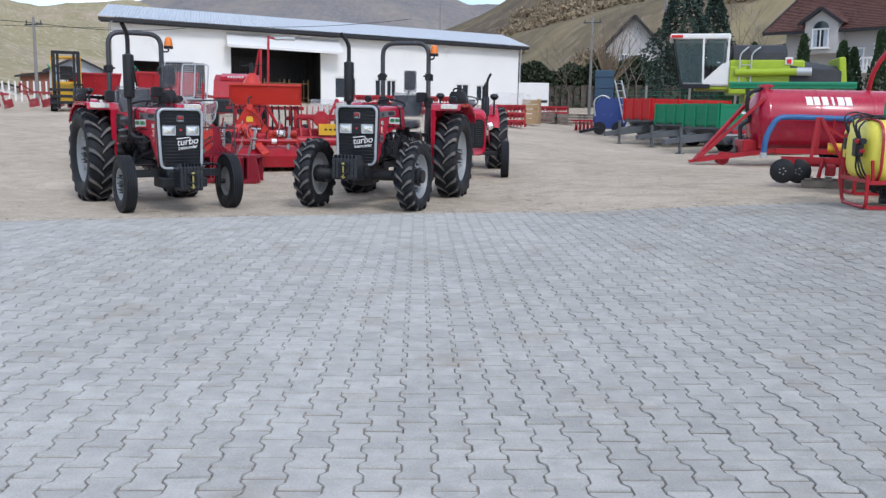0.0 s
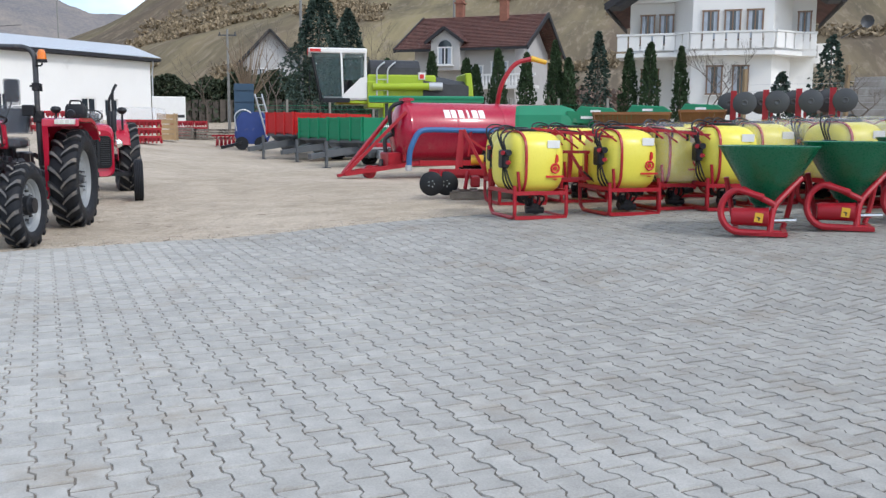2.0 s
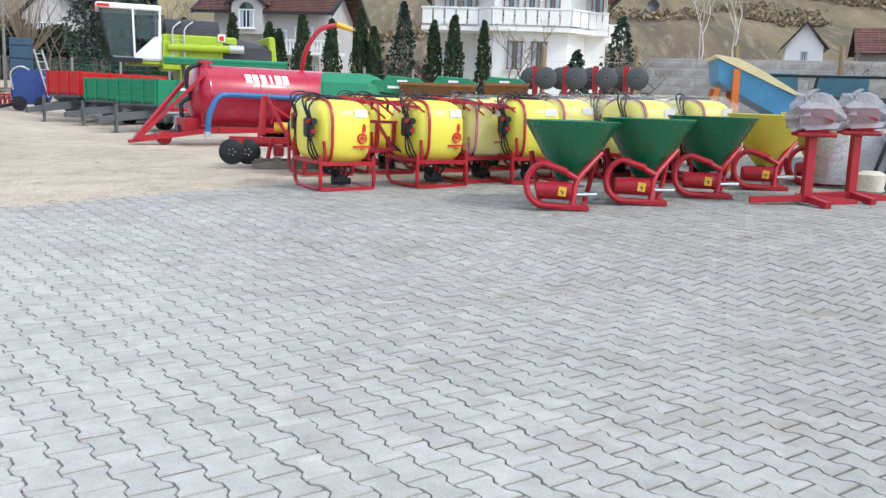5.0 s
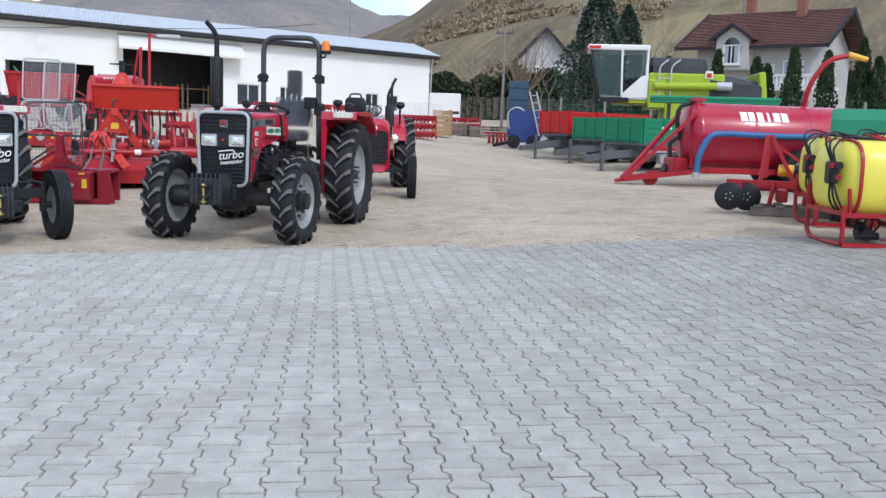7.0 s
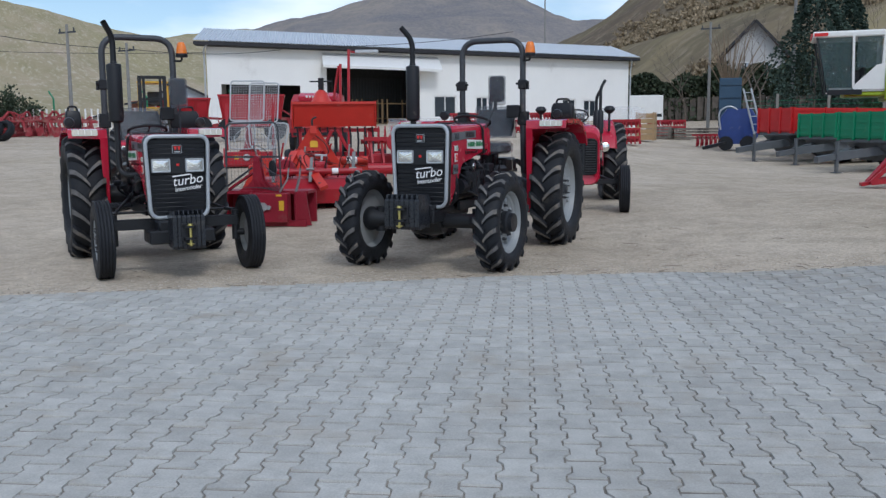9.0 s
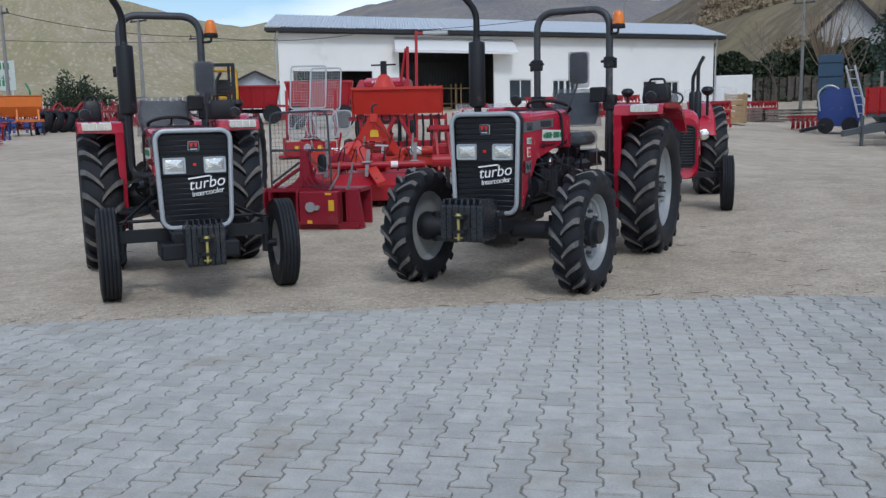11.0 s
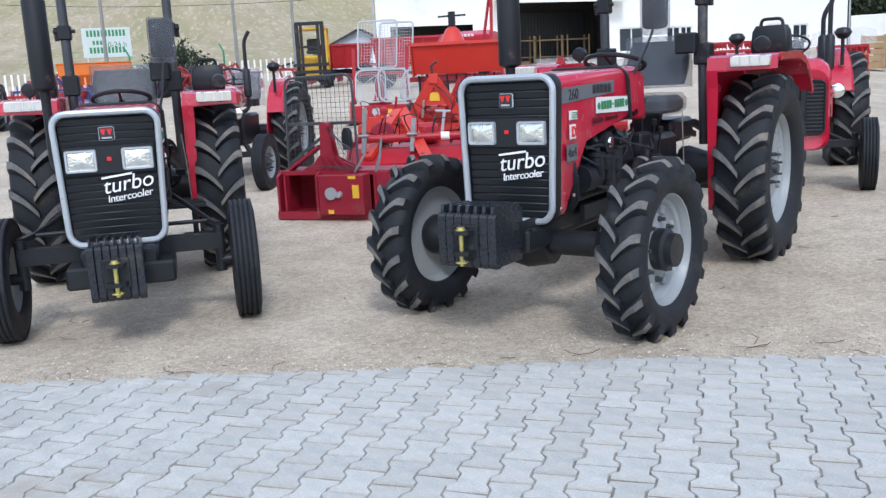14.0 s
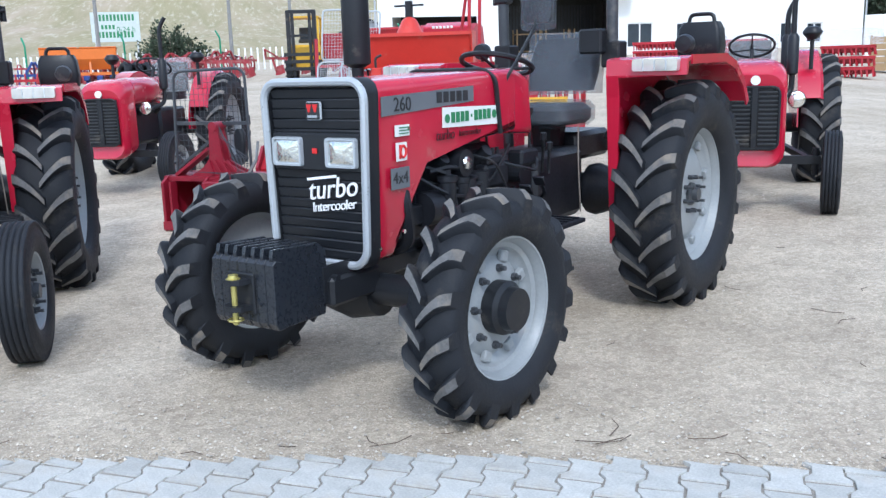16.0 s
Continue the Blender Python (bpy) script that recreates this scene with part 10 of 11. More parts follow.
# large white house
T = thing("house", pose(26.1, 44.3, 0, 0, 0, -36), "large white three-storey house with balconies and dark eaves", "house")
HW, HD, HE = 9.6, 9.0, 8.4
bm = B()
box(bm, (HW / 2, HD / 2 + 0.6, HE / 2), (HW, HD, HE))
prism(bm, [(3.4, -1.4), (7.4, -1.4), (8.4, 0.3), (8.4, 0.8), (2.4, 0.8), (2.4, 0.3)], "Z", 0, HE)
prism(bm, [(0.0, HE), (HW, HE), (HW / 2, HE + 3.2)], "Y", 0.1, HD)
part("wall", bm, M_PLAST, T, "white rendered wall with a bay")
bm = B()
tiled_roof(bm, (-1.1, -1.9, HE - 0.35), (-1.1, HD + 1.2, HE - 0.35), (HW / 2, HD + 1.2, HE + 3.4), (HW / 2, -1.9, HE + 3.4), 16, 26)
tiled_roof(bm, (HW + 1.1, -1.9, HE - 0.35), (HW + 1.1, HD + 1.2, HE - 0.35), (HW / 2, HD + 1.2, HE + 3.4), (HW / 2, -1.9, HE + 3.4), 16, 26)
part("roof", bm, M_TILE, T, "brown clay tile roof")
bm = B()
for s, x in ((-1, -1.1), (1, HW + 1.1)):
    bar(bm, (x, -1.95, HE - 0.45), (HW / 2, -1.95, HE + 3.3), 0.12, 0.36)
    bar(bm, (x, -1.9, HE - 0.45), (x, HD + 1.2, HE - 0.45), 0.1, 0.22)
prism(bm, [(-1.0, HE - 0.42), (HW / 2, HE + 3.25), (HW + 1.0, HE - 0.42), (HW + 0.4, HE - 0.42), (HW / 2, HE + 2.85), (-0.4, HE - 0.42)], "Y", -1.9, 0.0)
part("roof_edge", bm, M_DKWOOD, T, "dark wooden eaves")
for z in (5.55,):
    bm = B()
    prism(bm, [(-0.5, -1.5), (2.6, -1.6), (3.3, -2.1), (7.5, -2.1), (8.9, -0.6), (9.6, -0.6), (9.6, 0.7), (-0.5, 0.7)], "Z", z - 0.22, z)
    pts = [(-0.5, -1.5), (2.6, -1.6), (3.3, -2.1), (7.5, -2.1), (8.9, -0.6), (9.6, -0.6)]
    bal = part("balcony", bm, M_PLAST, T, "white balcony slab")
    for (ax, ay), (bx_, by) in zip(pts, pts[1:]):
        n = max(2, int(math.hypot(bx_ - ax, by - ay) / 0.55))
        for k in range(n):
            f0, f1 = (k + 0.08) / n, (k + 0.92) / n
            bm = B()
            bar(bm, (ax + (bx_ - ax) * f0, ay + (by - ay) * f0, z + 0.5), (ax + (bx_ - ax) * f1, ay + (by - ay) * f1, z + 0.5), 0.10, 0.78)
            part("parapet_panel", bm, M_PLAST, bal)
        bm = B()
        bar(bm, (ax, ay, z + 0.95), (bx_, by, z + 0.95), 0.18, 0.10)
        part("parapet_rail", bm, M_WHITE, bal)
M_FRAME = material("brown_window_frame", (0.22, 0.14, 0.09), 0.6, vary=0.1)
for x, y, z, w, h in ((1.0, 0.08, 6.9, 0.7, 1.6), (2.0, 0.08, 6.9, 0.7, 1.6), (4.3, -1.43, 6.9, 0.75, 1.5), (5.4, -1.43, 6.9, 0.75, 1.5), (6.5, -1.43, 6.9, 0.75, 1.5), (4.6, -1.43, 4.1, 0.75, 1.45), (5.9, -1.43, 4.1, 0.75, 1.45), (1.2, 0.08, 4.1, 0.9, 1.4), (9.0, 0.08, 6.9, 0.6, 1.5)):
    window(T, pose(x, y, z), w, h, M_FRAME)
for y, z in ((2.5, 4.2), (2.5, 6.8), (5.5, 6.8)):
    window(T, pose(HW + 0.02, y, z, 0, 0, 90), 0.7, 1.3, M_FRAME)
bm = B()
box(bm, (HW + 0.62, 4.0, 5.25), (1.24, 3.0, 0.18))
sb = part("side_balcony", bm, M_PLAST, T)
for c, d in (((HW + 1.2, 4.0, 5.78), (0.08, 3.0, 0.88)), ((HW + 0.62, 2.5, 5.78), (1.2, 0.08, 0.88))):
    bm = B()
    box(bm, c, d, None, 0.01)
    part("balcony_panel", bm, M_PLAST, sb)
for k in range(3):
    bm = B()
    box(bm, (HW + 0.30 + 0.38 * k, 2.455, 5.78), (0.10, 0.02, 0.66))
    part("panel_slot", bm, M_GREYR, sb)
bm = B()
lathe(bm, [(0.001, 0.09), (0.23, 0.02), (0.34, -0.07), (0.22, 0.0), (0.001, 0.06)], 20, "Y", (HW + 2.7, 2.2, 7.3))
bar(bm, (HW + 2.7, 2.3, 7.2), (HW + 1.5, 2.6, 6.5), 0.05, 0.05)
part("satellite_dish", bm, M_IRON, T, "grey satellite dish", True)


def simple_house(m, w, d, e, r, label, wall, roofm, n_win):
    T = thing("house", m, label, "house")
    bm = B()
    box(bm, (w / 2, d / 2, e / 2), (w, d, e))
    prism(bm, [(0, e), (w, e), (w / 2, r - 0.15)], "Y", 0, d)
    part("wall", bm, wall, T)
    bm = B()
    tiled_roof(bm, (-0.6, -0.6, e - 0.3), (-0.6, d + 0.6, e - 0.3), (w / 2, d + 0.6, r), (w / 2, -0.6, r), 10, 14)
    tiled_roof(bm, (w + 0.6, -0.6, e - 0.3), (w + 0.6, d + 0.6, e - 0.3), (w / 2, d + 0.6, r), (w / 2, -0.6, r), 10, 14)
    part("roof", bm, roofm, T)
    bm = B()
    for x in (-0.6, w + 0.6):
        bar(bm, (x, -0.62, e - 0.36), (w / 2, -0.62, r - 0.06), 0.08, 0.22)
    part("roof_edge", bm, M_DKWOOD, T)
    for k in range(n_win):
        window(T, pose(w * (k + 1) / (n_win + 1), -0.03, e - 1.2), 0.9, 1.2)
    return T


simple_house(pose(9.9, 84.2, 0, 0, 0, -10), 4.9, 9, 7.6, 10.5, "pale grey house with dark eaves among the trees", M_GREYR, M_TILE, 2)
simple_house(pose(96.4, 75.6, 3.5, 0, 0, -50), 4.4, 8, 6.6, 9.6, "small pale house on the slope", M_PLAST, M_TILE, 1)
simple_house(pose(92, 63, 3.5, 0, 0, -140), 6, 10, 5.0, 7.6, "low barn with a faded red roof", M_GWOOD, M_TILE, 1)
simple_house(pose(-44.5, 86.5, 0, 0, 0, 27), 5.0, 7, 5.2, 6.4, "small grey-blue house behind the yard", material("grey_blue_render", (0.42, 0.46, 0.52), 0.8), M_TILE, 2)
simple_house(pose(-52, 95, 0, 0, 0, 30), 7, 6, 5.0, 5.4, "unfinished red brick house", M_BRICK, M_TILE, 1)
for k, (x, y, c) in enumerate(((-66, 92, M_PLAST), (-58, 97, M_PLAST), (-76, 98, M_PLAST))):
    simple_house(pose(x, y, 0.0, 0, 0, 35), 4.0 + k, 5, 3.5, 4.0, "low white outbuilding at the foot of the hill", c, M_TILE, 1)

# ---- concrete wall, fences ----
wallT = tagged(new("garden_wall"), "weathered grey concrete block wall with timber posts", "wall", kind="")
wa, wb_ = Vector((21.5, 30.5, 0)), Vector((33.5, 16.0, 0))
wd = (wb_ - wa).normalized()
wl_ = (wb_ - wa).length
blk = B()
box(blk, (0, 0, 0), (0.992, 0.20, 0.345), None, 0.005)
blk_me = mesh_of("block", blk, M_CONC)
for row in range(8):
    for k in range(5, int(wl_)):
        p = wa + wd * (k + (0.5 if row % 2 else 0) + 0.3)
        o = part("block", blk_me, None, wallT, m=pose(p.x, p.y, 0.75 + 0.35 * row, 0, 0, math.degrees(math.atan2(wd.y, wd.x))))
for k in range(5):
    p = wa + wd * (1.5 + 3.6 * k) + Vector((-0.25, -0.2, 0))
    T = thing("timber_post", pose(p.x, p.y, ground_z(p.x, p.y)), "tall weathered timber post in front of the wall", "post", "timber posts")
    bm = B()
    box(bm, (0, 0, 1.45), (0.15, 0.14, 2.9), None, 0.02)
    part("post", bm, material("ochre_brown_post", (0.24, 0.175, 0.10), 0.8, vary=0.2), T)
    if k < 4:
        bm = B()
        nx_ = wd * 3.6
        for j in range(9):
            bar(bm, (0, 0, 0.3 + 0.25 * j), (nx_.x, nx_.y, 0.3 + 0.25 * j), 0.008, 0.008)
        part("wire", bm, M_GALV, T)
T = thing("board_fence", pose(0, 0, 0), "weathered grey board fence at the foot of the hill", "fence")
for k in range(40):
    x = 3.5 + 0.55 * k
    y = 79.2 - 0.9 * k * 0.25
    bm = B()
    box(bm, (x, y, 2.95), (0.5, 0.06, 1.9 + 0.2 * math.sin(k * 3.1)))
    part("board", bm, M_OLDWOOD, T)
T = thing("wire_fence", pose(0, 0, 0), "green wire fence behind the machines", "fence")
for k in range(9):
    bm = B()
    bar(bm, (5.5 + 1.9 * k, 46.5 - 1.2 * k, 0.8), (5.5 + 1.9 * k, 46.5 - 1.2 * k, 2.9), 0.10, 0.10)
    part("post", bm, material("fence_post", (0.22, 0.21, 0.19), 0.9) if k == 0 else bpy.data.materials["fence_post"], T)
bm = B()
for j in range(9):
    bar(bm, (5.5, 46.5, 1.0 + 0.2 * j), (5.5 + 1.9 * 8, 46.5 - 1.2 * 8, 1.0 + 0.2 * j), 0.012, 0.012)
part("wires", bm, M_TGRN, T)
T = thing("paling_fence", pose(0, 0, 0), "white paling fence with green posts along the road", "fence")
pal = B()
box(pal, (0, 0, 0), (0.10, 0.03, 1.2))
pal_me = mesh_of("paling", pal, M_WHITE)
for k in range(90):
    f = k / 119
    x, y = -48 + 34 * f, 38.5 + 22 * f
    part("paling", pal_me, None, T, m=pose(x, y, ground_z(x, y) + 0.8, 0, 0, 33))
for k in range(7):
    f = k / 8
    x, y = -48 + 34 * f, 38.3 + 22 * f
    bm = B()
    tube(bm, bend([(x, y, ground_z(x, y)), (x, y, ground_z(x, y) + 2.0), (x - 0.4, y + 0.2, ground_z(x, y) + 2.4)], 0.1), 0.05, 6)
    part("post", bm, M_TGRN, T)
NB = (-80.0, 94.0)
M_FADED = material("faded_board", (0.50, 0.55, 0.53), 0.6, vary=0.1)
T = thing("notice_board", pose(NB[0], NB[1], 0, 0, 0, 36), "large white roadside board with green writing bars", "sign")
bm = B()
box(bm, (0, 0, 7.4), (5.6, 0.12, 3.5), None, 0.02)
part("board", bm, M_FADED, T)
for z, w, h in ((8.5, 4.6, 0.75), (7.4, 3.4, 0.5), (6.5, 4.2, 0.7)):
    n = int(w / 0.40)
    for k in range(n if z != 7.4 else n // 2):
        bm = B()
        box(bm, (-w / 2 + (k + 0.5) * w / n, -0.075, z), (w / n * 0.62, 0.02, h))
        part("text_bar", bm, M_GREENP, T)
lettering("0-24 h", 0.85, M_GREENP, T, Matrix.Translation((1.2, -0.07, 7.1)) @ Matrix.Rotation(radians(90), 4, "X"), depth=0.01)
for x in (-2.4, 2.4):
    bm = B()
    bar(bm, (x, 0.16, 1.0), (x, 0.16, 9.0), 0.18, 0.18)
    part("leg", bm, M_GALV, T)

# ---- poles and wires ----
M_POLE = material("pole_concrete", (0.24, 0.24, 0.23), 0.9, vary=0.15)
POLES = [(-33.6, 43.0, 7.4), (-26.0, 48.7, 6.3), (-27.6, 45.7, 7.0), (-20.5, 62.0, 7.5), (9.9, 55.0, 11.0), (22.6, 63.0, 13.0), (6.45, 63.8, 8.2), (-7.36, 111.9, 21.0)]
for x, y, h in POLES:
    T = thing("utility_pole", pose(x, y, 0), "grey utility pole carrying wires", "utility pole", "utility poles")
    bm = B()
    rod(bm, (0, 0, 0), (0, 0, h), 0.12, 0.07, seg=10)
    part("pole", bm, M_POLE, T, "", True)
    bm = B()
    bar(bm, (-0.6, 0.2, h - 0.4), (0.6, -0.2, h - 0.4), 0.08, 0.08)
    for q in (-0.5, 0, 0.5):
        rod(bm, (q, -q * 0.33, h - 0.36), (q, -q * 0.33, h - 0.18), 0.04, seg=8)
    part("cross_arm", bm, M_IRON, T)


def wire(a, b, sag):
    a, b = Vector(a), Vector(b)
    return [a.lerp(b, t) - Vector((0, 0, sag * 4 * t * (1 - t))) for t in np.linspace(0, 1, 13)]


T = thing("overhead_wires", pose(0, 0, 0), "thin dark overhead wires between the poles", "wires")
for a, b, s in (((-60, 42, 10.0), (-33.6, 43, 7.1), 0.6), ((-33.6, 43, 7.1), (-26.0, 48.7, 6.0), 0.3), ((-26.0, 48.7, 6.0), (-20.5, 62, 7.2), 0.4), ((-20.5, 62, 7.2), (-6, 60.5, 7.6), 0.3), ((-60, 60, 14.5), (10, 75, 15.0), 1.2), ((-60, 61, 15.8), (10, 76, 16.3), 1.2), ((-60, 58, 8.6), (-20.5, 62, 7.0), 0.7)):
    bm = B()
    tube(bm, wire(a, b, s), 0.022, 4)
    part("wire", bm, M_DKWOOD, T)


# ---- trees ----
def leaf_material(name, c):
    return material(name, c, 0.75, vary=0.25, scale=3, island=0.35, spec=0.2)


M_CYP = leaf_material("cypress_green", (0.040, 0.068, 0.032))
M_SPR = leaf_material("spruce_green", (0.042, 0.066, 0.052))
M_HEDGE = leaf_material("hedge_green", (0.056, 0.074, 0.046))
M_BUSH = leaf_material("scrub_brown", (0.27, 0.215, 0.14))
M_BRUSH = leaf_material("purple_brushwood", (0.145, 0.105, 0.085))
M_BARK = material("bark", (0.14, 0.115, 0.095), 0.9, vary=0.3, scale=8)
M_SHOOT = material("willow_shoot", (0.25, 0.19, 0.13), 0.8, vary=0.3, scale=2)
M_BIRCH = material("birch_bark", (0.55, 0.52, 0.48), 0.8, vary=0.3, scale=5)


def leaves(points, size, rng, name, mat):
    """Small two-triangle sprays scattered at the given points."""
    vs, fs = [], []
    for p, d in points:
        a = Vector((rng.gauss(0, 1), rng.gauss(0, 1), rng.gauss(0, 1))).normalized()
        b = (Vector(d).normalized() * 1.2 + Vector((rng.gauss(0, 0.5), rng.gauss(0, 0.5), rng.gauss(0, 0.5)))).normalized()
        a = (a - b * a.dot(b)).normalized()
        s = size * rng.uniform(0.6, 1.4)
        n0 = len(vs)
        p = Vector(p)
        vs += [p - a * s * 0.4, p + a * s * 0.4, p + a * s * 0.18 + b * s, p - a * s * 0.22 + b * s * 0.9]
        fs.append((n0, n0 + 1, n0 + 2, n0 + 3))
    me = bpy.data.meshes.new(name)
    me.from_pydata([tuple(v) for v in vs], [], fs)
    me.materials.append(mat)
    return me


def conifer(m, h, r, label, mat, n, droop, rng, size=0.16):
    T = thing("tree", m, label, "tree", "evergreen trees")
    bm = B()
    rod(bm, (0, 0, 0), (0, 0, h * 0.9), 0.09, 0.02, seg=7)
    part("trunk", bm, M_BARK, T)
    pts = []
    ph = rng.uniform(0, 6)
    for i in range(n):
        t = rng.random() ** 0.8
        rr = r * (1 - t) ** (0.75 if droop else 0.55) * (0.55 if t < 0.06 else 1)
        a = rng.uniform(0, math.tau)
        lump = 1 + 0.22 * math.sin(a * 3 + ph + t * 9) + 0.18 * math.sin(a * 5 + t * 23 + ph)
        q = rr * lump * math.sqrt(rng.uniform(0.35, 1.0))
        pts.append(((q * math.cos(a), q * math.sin(a), 0.15 + t * h * 0.97), (math.cos(a), math.sin(a), -0.5 if droop else 2.2)))
    part("crown", leaves(pts, size, rng, "crown", mat), None, T, "dense evergreen foliage")
    return T


rng = random.Random(21)
for x, y, h, r, mat in ((13.2, 47.5, 4.6, 0.55, M_CYP), (14.2, 47.0, 4.2, 0.55, M_CYP), (15.4, 46.5, 4.9, 0.6, M_CYP), (16.8, 45.0, 4.4, 0.7, M_CYP), (18.0, 43.5, 4.9, 0.65, M_CYP), (19.2, 42.6, 4.6, 0.6, M_CYP), (20.4, 41.8, 5.2, 0.62, M_CYP), (20.9, 41.3, 4.2, 0.6, M_CYP), (22.2, 40.6, 5.7, 1.0, M_SPR), (23.5, 39.8, 4.6, 0.6, M_CYP), (24.2, 39.0, 4.9, 0.65, M_CYP), (25.3, 38.0, 4.6, 0.5, M_CYP), (17.2, 44.6, 4.0, 0.6, M_CYP), (12.2, 48.2, 4.0, 0.6, M_CYP)):
    conifer(pose(x, y, ground_z(x, y) + 0.1), h * 0.9, r * 0.92, "slim dark green cypress in the garden row" if mat is M_CYP else "dark green spruce in the garden row", mat, 2200, mat is M_SPR, rng, 0.12)
conifer(pose(27.5, 33.5, 0.8), 3.2, 0.9, "young spruce before the white house", M_SPR, 900, True, rng)
conifer(pose(30.4, 33.7, 1.0), 4.8, 1.3, "blue-green spruce beside the wall", M_SPR, 1100, True, rng)
conifer(pose(10.4, 52.0, 0.8), 8.8, 2.7, "large dark pine behind the combine", M_SPR, 11000, True, rng, 0.13)
conifer(pose(14.0, 60.0, 0.8), 8.8, 2.2, "large dark pine beside the house", M_SPR, 9000, True, rng, 0.14)


def bare_tree(m, h, label, rng, mat=None, spread=0.5, depth=6, r0=0.075):
    T = thing("tree", m, label, "tree", "bare trees")
    bm = B()
    twigs = []

    def grow(p, d, L, r, n):
        q = p + d * L
        tube(bm, [p, p.lerp(q, 0.5) + Vector((rng.uniform(-1, 1), rng.uniform(-1, 1), 0)) * L * 0.06, q], [r, r * 0.85, r * 0.68], 5 if n > 2 else 3, caps=False)
        if n == 0:
            return
        for k in range(2 if n > 3 else 3):
            e = (d + Vector((rng.gauss(0, spread), rng.gauss(0, spread), rng.uniform(0.0, 0.5)))).normalized()
            grow(q, e, L * rng.uniform(0.60, 0.86), r * 0.58, n - 1)
    grow(Vector((0, 0, 0)), Vector((0, 0, 1)), h * 0.25, r0, depth)
    part("limb", bm, mat or M_BARK, T, "bare branching limbs")
    return T


for x, y, h, lab, mat, sp in ((4.9, 63.0, 6.5, "bare brown shrub by the fence", None, 0.55), (8.6, 60.0, 9.5, "bare spreading tree behind the trailers", None, 0.45), (10.0, 66.0, 9.0, "bare tree among the houses", None, 0.4), (26.6, 36.5, 5.4, "bare garden tree before the white house", None, 0.4), (25.2, 35.6, 4.2, "bare shrub before the white house", None, 0.5), (37.5, 33.0, 9.5, "white-barked birch behind the wall", M_BIRCH, 0.3), (36.2, 34.0, 8.5, "white-barked birch behind the wall", M_BIRCH, 0.3), (26.5, 24.0, 3.0, "low bare fruit tree by the wall", None, 0.6), (30.5, 18.5, 3.0, "low bare fruit tree by the wall", None, 0.6), (24.3, 25.6, 3.6, "dark bare shrub before the wall", None, 0.7), (28.3, 20.6, 3.2, "dark bare shrub before the wall", None, 0.7), (15.0, 52.0, 6.0, "bare shrub by the garden", None, 0.5), (18.0, 70.0, 10.0, "bare tree beyond the brown roof", None, 0.4)):
    bare_tree(pose(x, y, ground_z(x, y)), h, lab, rng, mat, sp)

# pruned willow: short trunk with a fan of thin upright shoots
T = thing("willow", pose(7.45, 61.2, ground_z(7.4, 61)), "pruned willow with a fan of thin tan shoots", "tree", "bare trees")
bm = B()
rod(bm, (0, 0, 0), (0.05, 0, 2.3), 0.22, 0.17, seg=9)
part("trunk", bm, M_BARK, T, "", True)
bm = B()
for k in range(85):
    az, out = rng.uniform(0, math.tau), rng.uniform(0.15, 2.3)
    h = rng.uniform(1.8, 4.2)
    p1 = Vector((0.35 * out * math.cos(az), 0.35 * out * math.sin(az), 2.2 + 0.3 * h))
    p2 = Vector((out * math.cos(az), out * math.sin(az), 2.2 + h))
    tube(bm, [Vector((0.05, 0, 2.1)), p1, p1.lerp(p2, 0.6) + Vector((0, 0, 0.15)), p2], [0.035, 0.025, 0.018, 0.009], 3, caps=False)
part("shoot", bm, M_SHOOT, T, "thin tan shoots")

# broad untrimmed cypress bush by the west fence
brng = random.Random(77)
T = thing("bush", pose(-33.2, 48.0, ground_z(-33.2, 48.0)), "broad dark olive-green bush by the fence", "bush")
pts = []
for k in range(46):
    a, e = brng.uniform(0, math.tau), brng.uniform(0.25, 1.45)
    ln = brng.uniform(1.3, 2.0) * (0.72 + 0.75 * math.sin(e))
    tip = Vector((math.cos(a) * math.cos(e) * 1.15, math.sin(a) * math.cos(e), math.sin(e))) * ln
    bm = B()
    rod(bm, (0, 0, 0.1), tip * 0.85 + Vector((0, 0, 0.2)), 0.03, 0.008, seg=5)
    part("branch", bm, M_BARK, T)
    for j in range(110):
        f = brng.uniform(0.35, 1.05)
        p = tip * f + Vector((0, 0, 0.2)) + Vector((brng.gauss(0, 0.15), brng.gauss(0, 0.15), brng.gauss(0, 0.11)))
        pts.append((tuple(p), (math.cos(a), math.sin(a), 1.2)))
part("crown", leaves(pts, 0.13, brng, "crown", M_HEDGE), None, T, "loose pointed sprays of foliage")

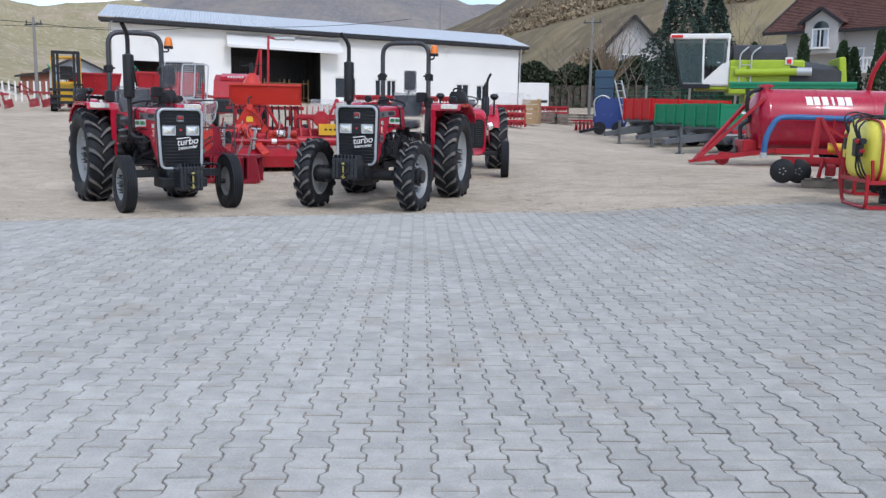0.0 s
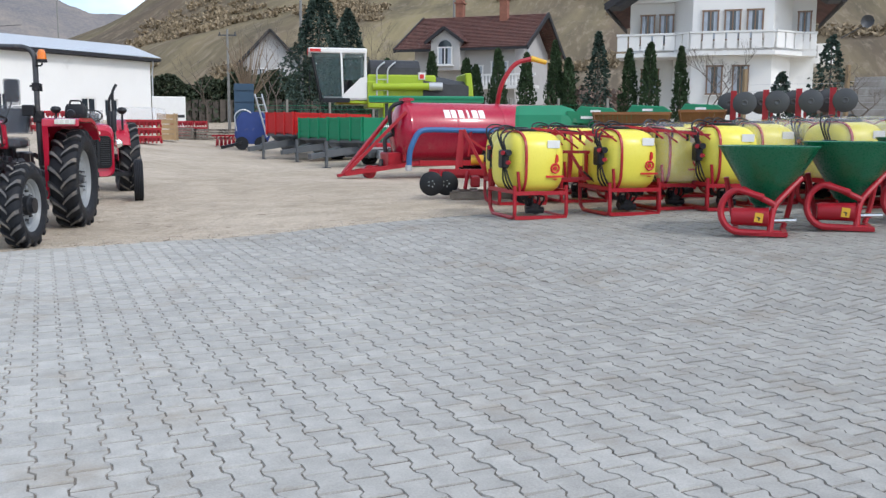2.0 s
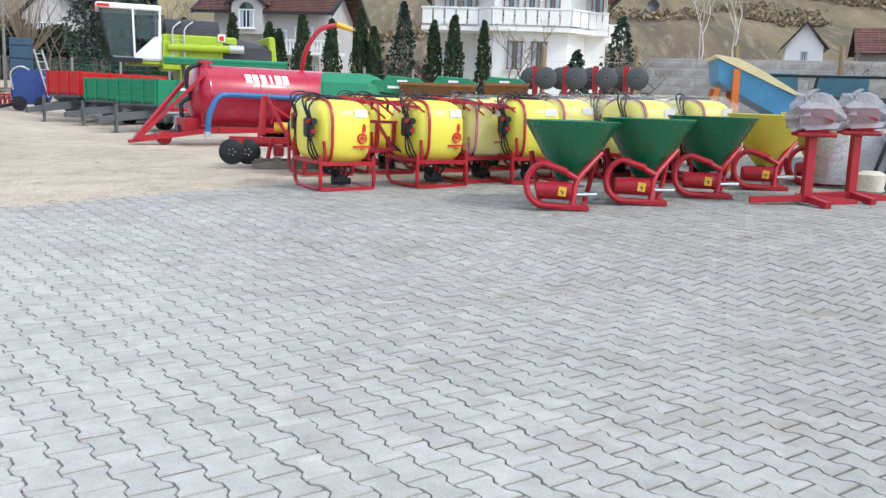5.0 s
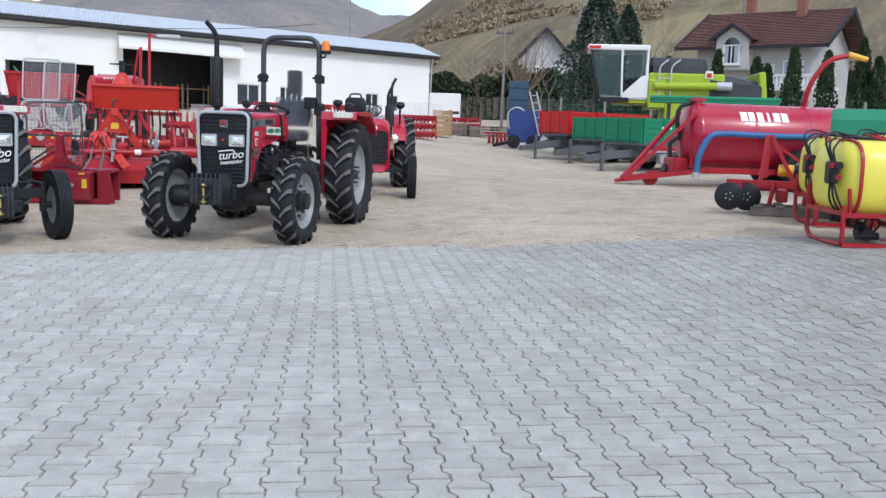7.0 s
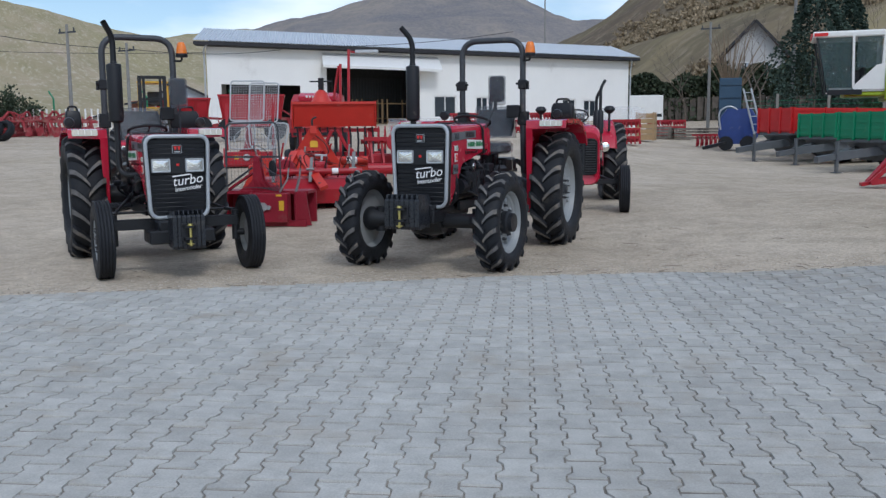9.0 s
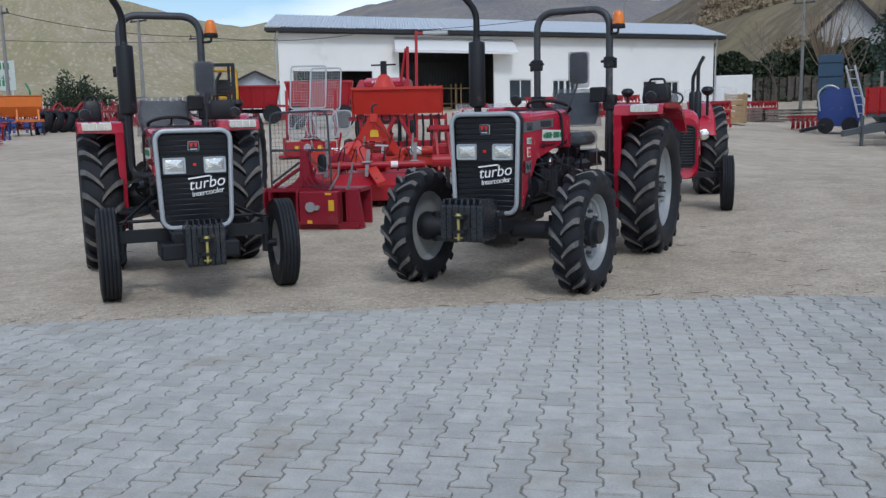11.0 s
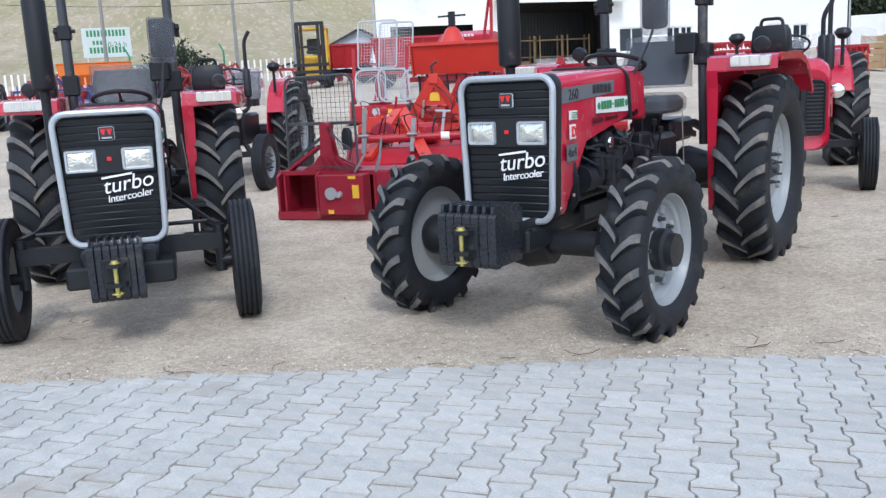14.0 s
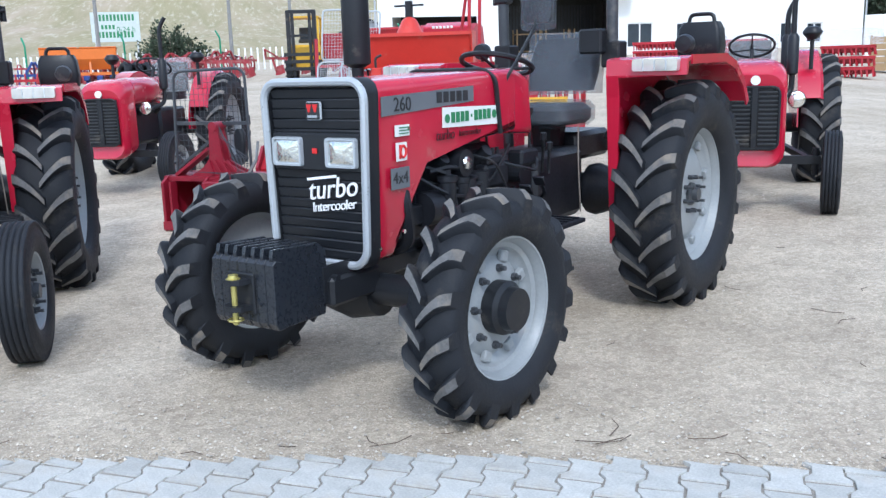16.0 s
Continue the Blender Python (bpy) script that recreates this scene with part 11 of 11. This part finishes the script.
# hedge along the foot of the hill and scrub on the slope
pts = []
for i in range(36000):
    t = rng.random()
    x = 1.5 + 34 * t
    y = 81 - 12 * t + rng.gauss(0, 0.7)
    top = 4.1 + 0.35 * math.sin(x * 0.9) + 0.3 * math.sin(x * 2.3) + 0.8 * min(1.0, max(0.0, (x - 8) / 4))
    pts.append(((x, y, 1.6 + rng.random() * top), (rng.gauss(0, 1), -1, 0.8)))
hob = new("hedge", leaves(pts, 0.26, rng, "hedge", M_HEDGE))
tagged(hob, "dark evergreen hedge at the foot of the hill", "hedge", kind="stuff")
pts = []
for i in range(14000):
    az, rr = radians(rng.uniform(-2, 78)), 118 + 260 * rng.random() ** 1.4
    x, y = rr * math.sin(az), rr * math.cos(az)
    t = (rr - 105) / 415
    a = math.degrees(az)
    top = math.tan(radians(3 + 10.5 / (1 + math.exp(-(a - 1.2) / 4.2)))) * 520
    z = 2.2 + (top - 2.2) * t * t * (1.9 - 0.9 * t) + noise.fractal((x / 520 * 7 + 1.7, y / 520 * 7, 1.7), 1.0, 2.1, 6) * 0.12 * top * (0.25 + t * 0.55)
    if noise.noise((x * 0.022, y * 0.022, 3.0)) + 0.5 * noise.noise((x * 0.07, y * 0.07, 8.0)) < 0.24:
        continue
    s = rng.uniform(0.6, 1.5)
    for k in range(26):
        pts.append(((x + rng.gauss(0, s), y + rng.gauss(0, s), z + rng.random() * s * 1.2), (rng.gauss(0, 1), rng.gauss(0, 1), 1)))
sob = new("scrub", leaves(pts, 0.85, rng, "scrub", M_BUSH))
tagged(sob, "brown leafless scrub on the hillside", "scrub", kind="stuff")

pts = []
for i in range(2600):
    az, rr = radians(rng.uniform(20, 74)), rng.uniform(72, 128)
    x, y = rr * math.sin(az), rr * math.cos(az)
    s, h = rng.uniform(0.5, 1.3), rng.uniform(1.0, 2.8)
    for k in range(14):
        pts.append(((x + rng.gauss(0, s), y + rng.gauss(0, s), 2.0 + (rr - 72) * 0.045 + rng.random() * h), (rng.gauss(0, 0.5), rng.gauss(0, 0.5), 1)))
bob = new("brushwood", leaves(pts, 0.42, rng, "brushwood", M_BRUSH))
tagged(bob, "leafless purple-brown brushwood at the foot of the slope", "brushwood", kind="stuff")

# ---- single pavers nearest the tractors ----
rng = random.Random(31)
kinds = []
for k in range(10):
    me = bpy.data.meshes.new("paver")
    me.from_pydata(paver_verts(rng), [], PFACES)
    me.materials.append(M_PAVER1)
    kinds.append(me)
for i, (cx, cy) in enumerate(near_list):
    o = new("paver", kinds[i % 10])
    o.parent = pavement
    o.matrix_basis = pose(cx, cy, ground_z(cx, cy) + 0.012, 0, 0, math.degrees(PDIR) + (180 if i % 3 == 0 else 0))
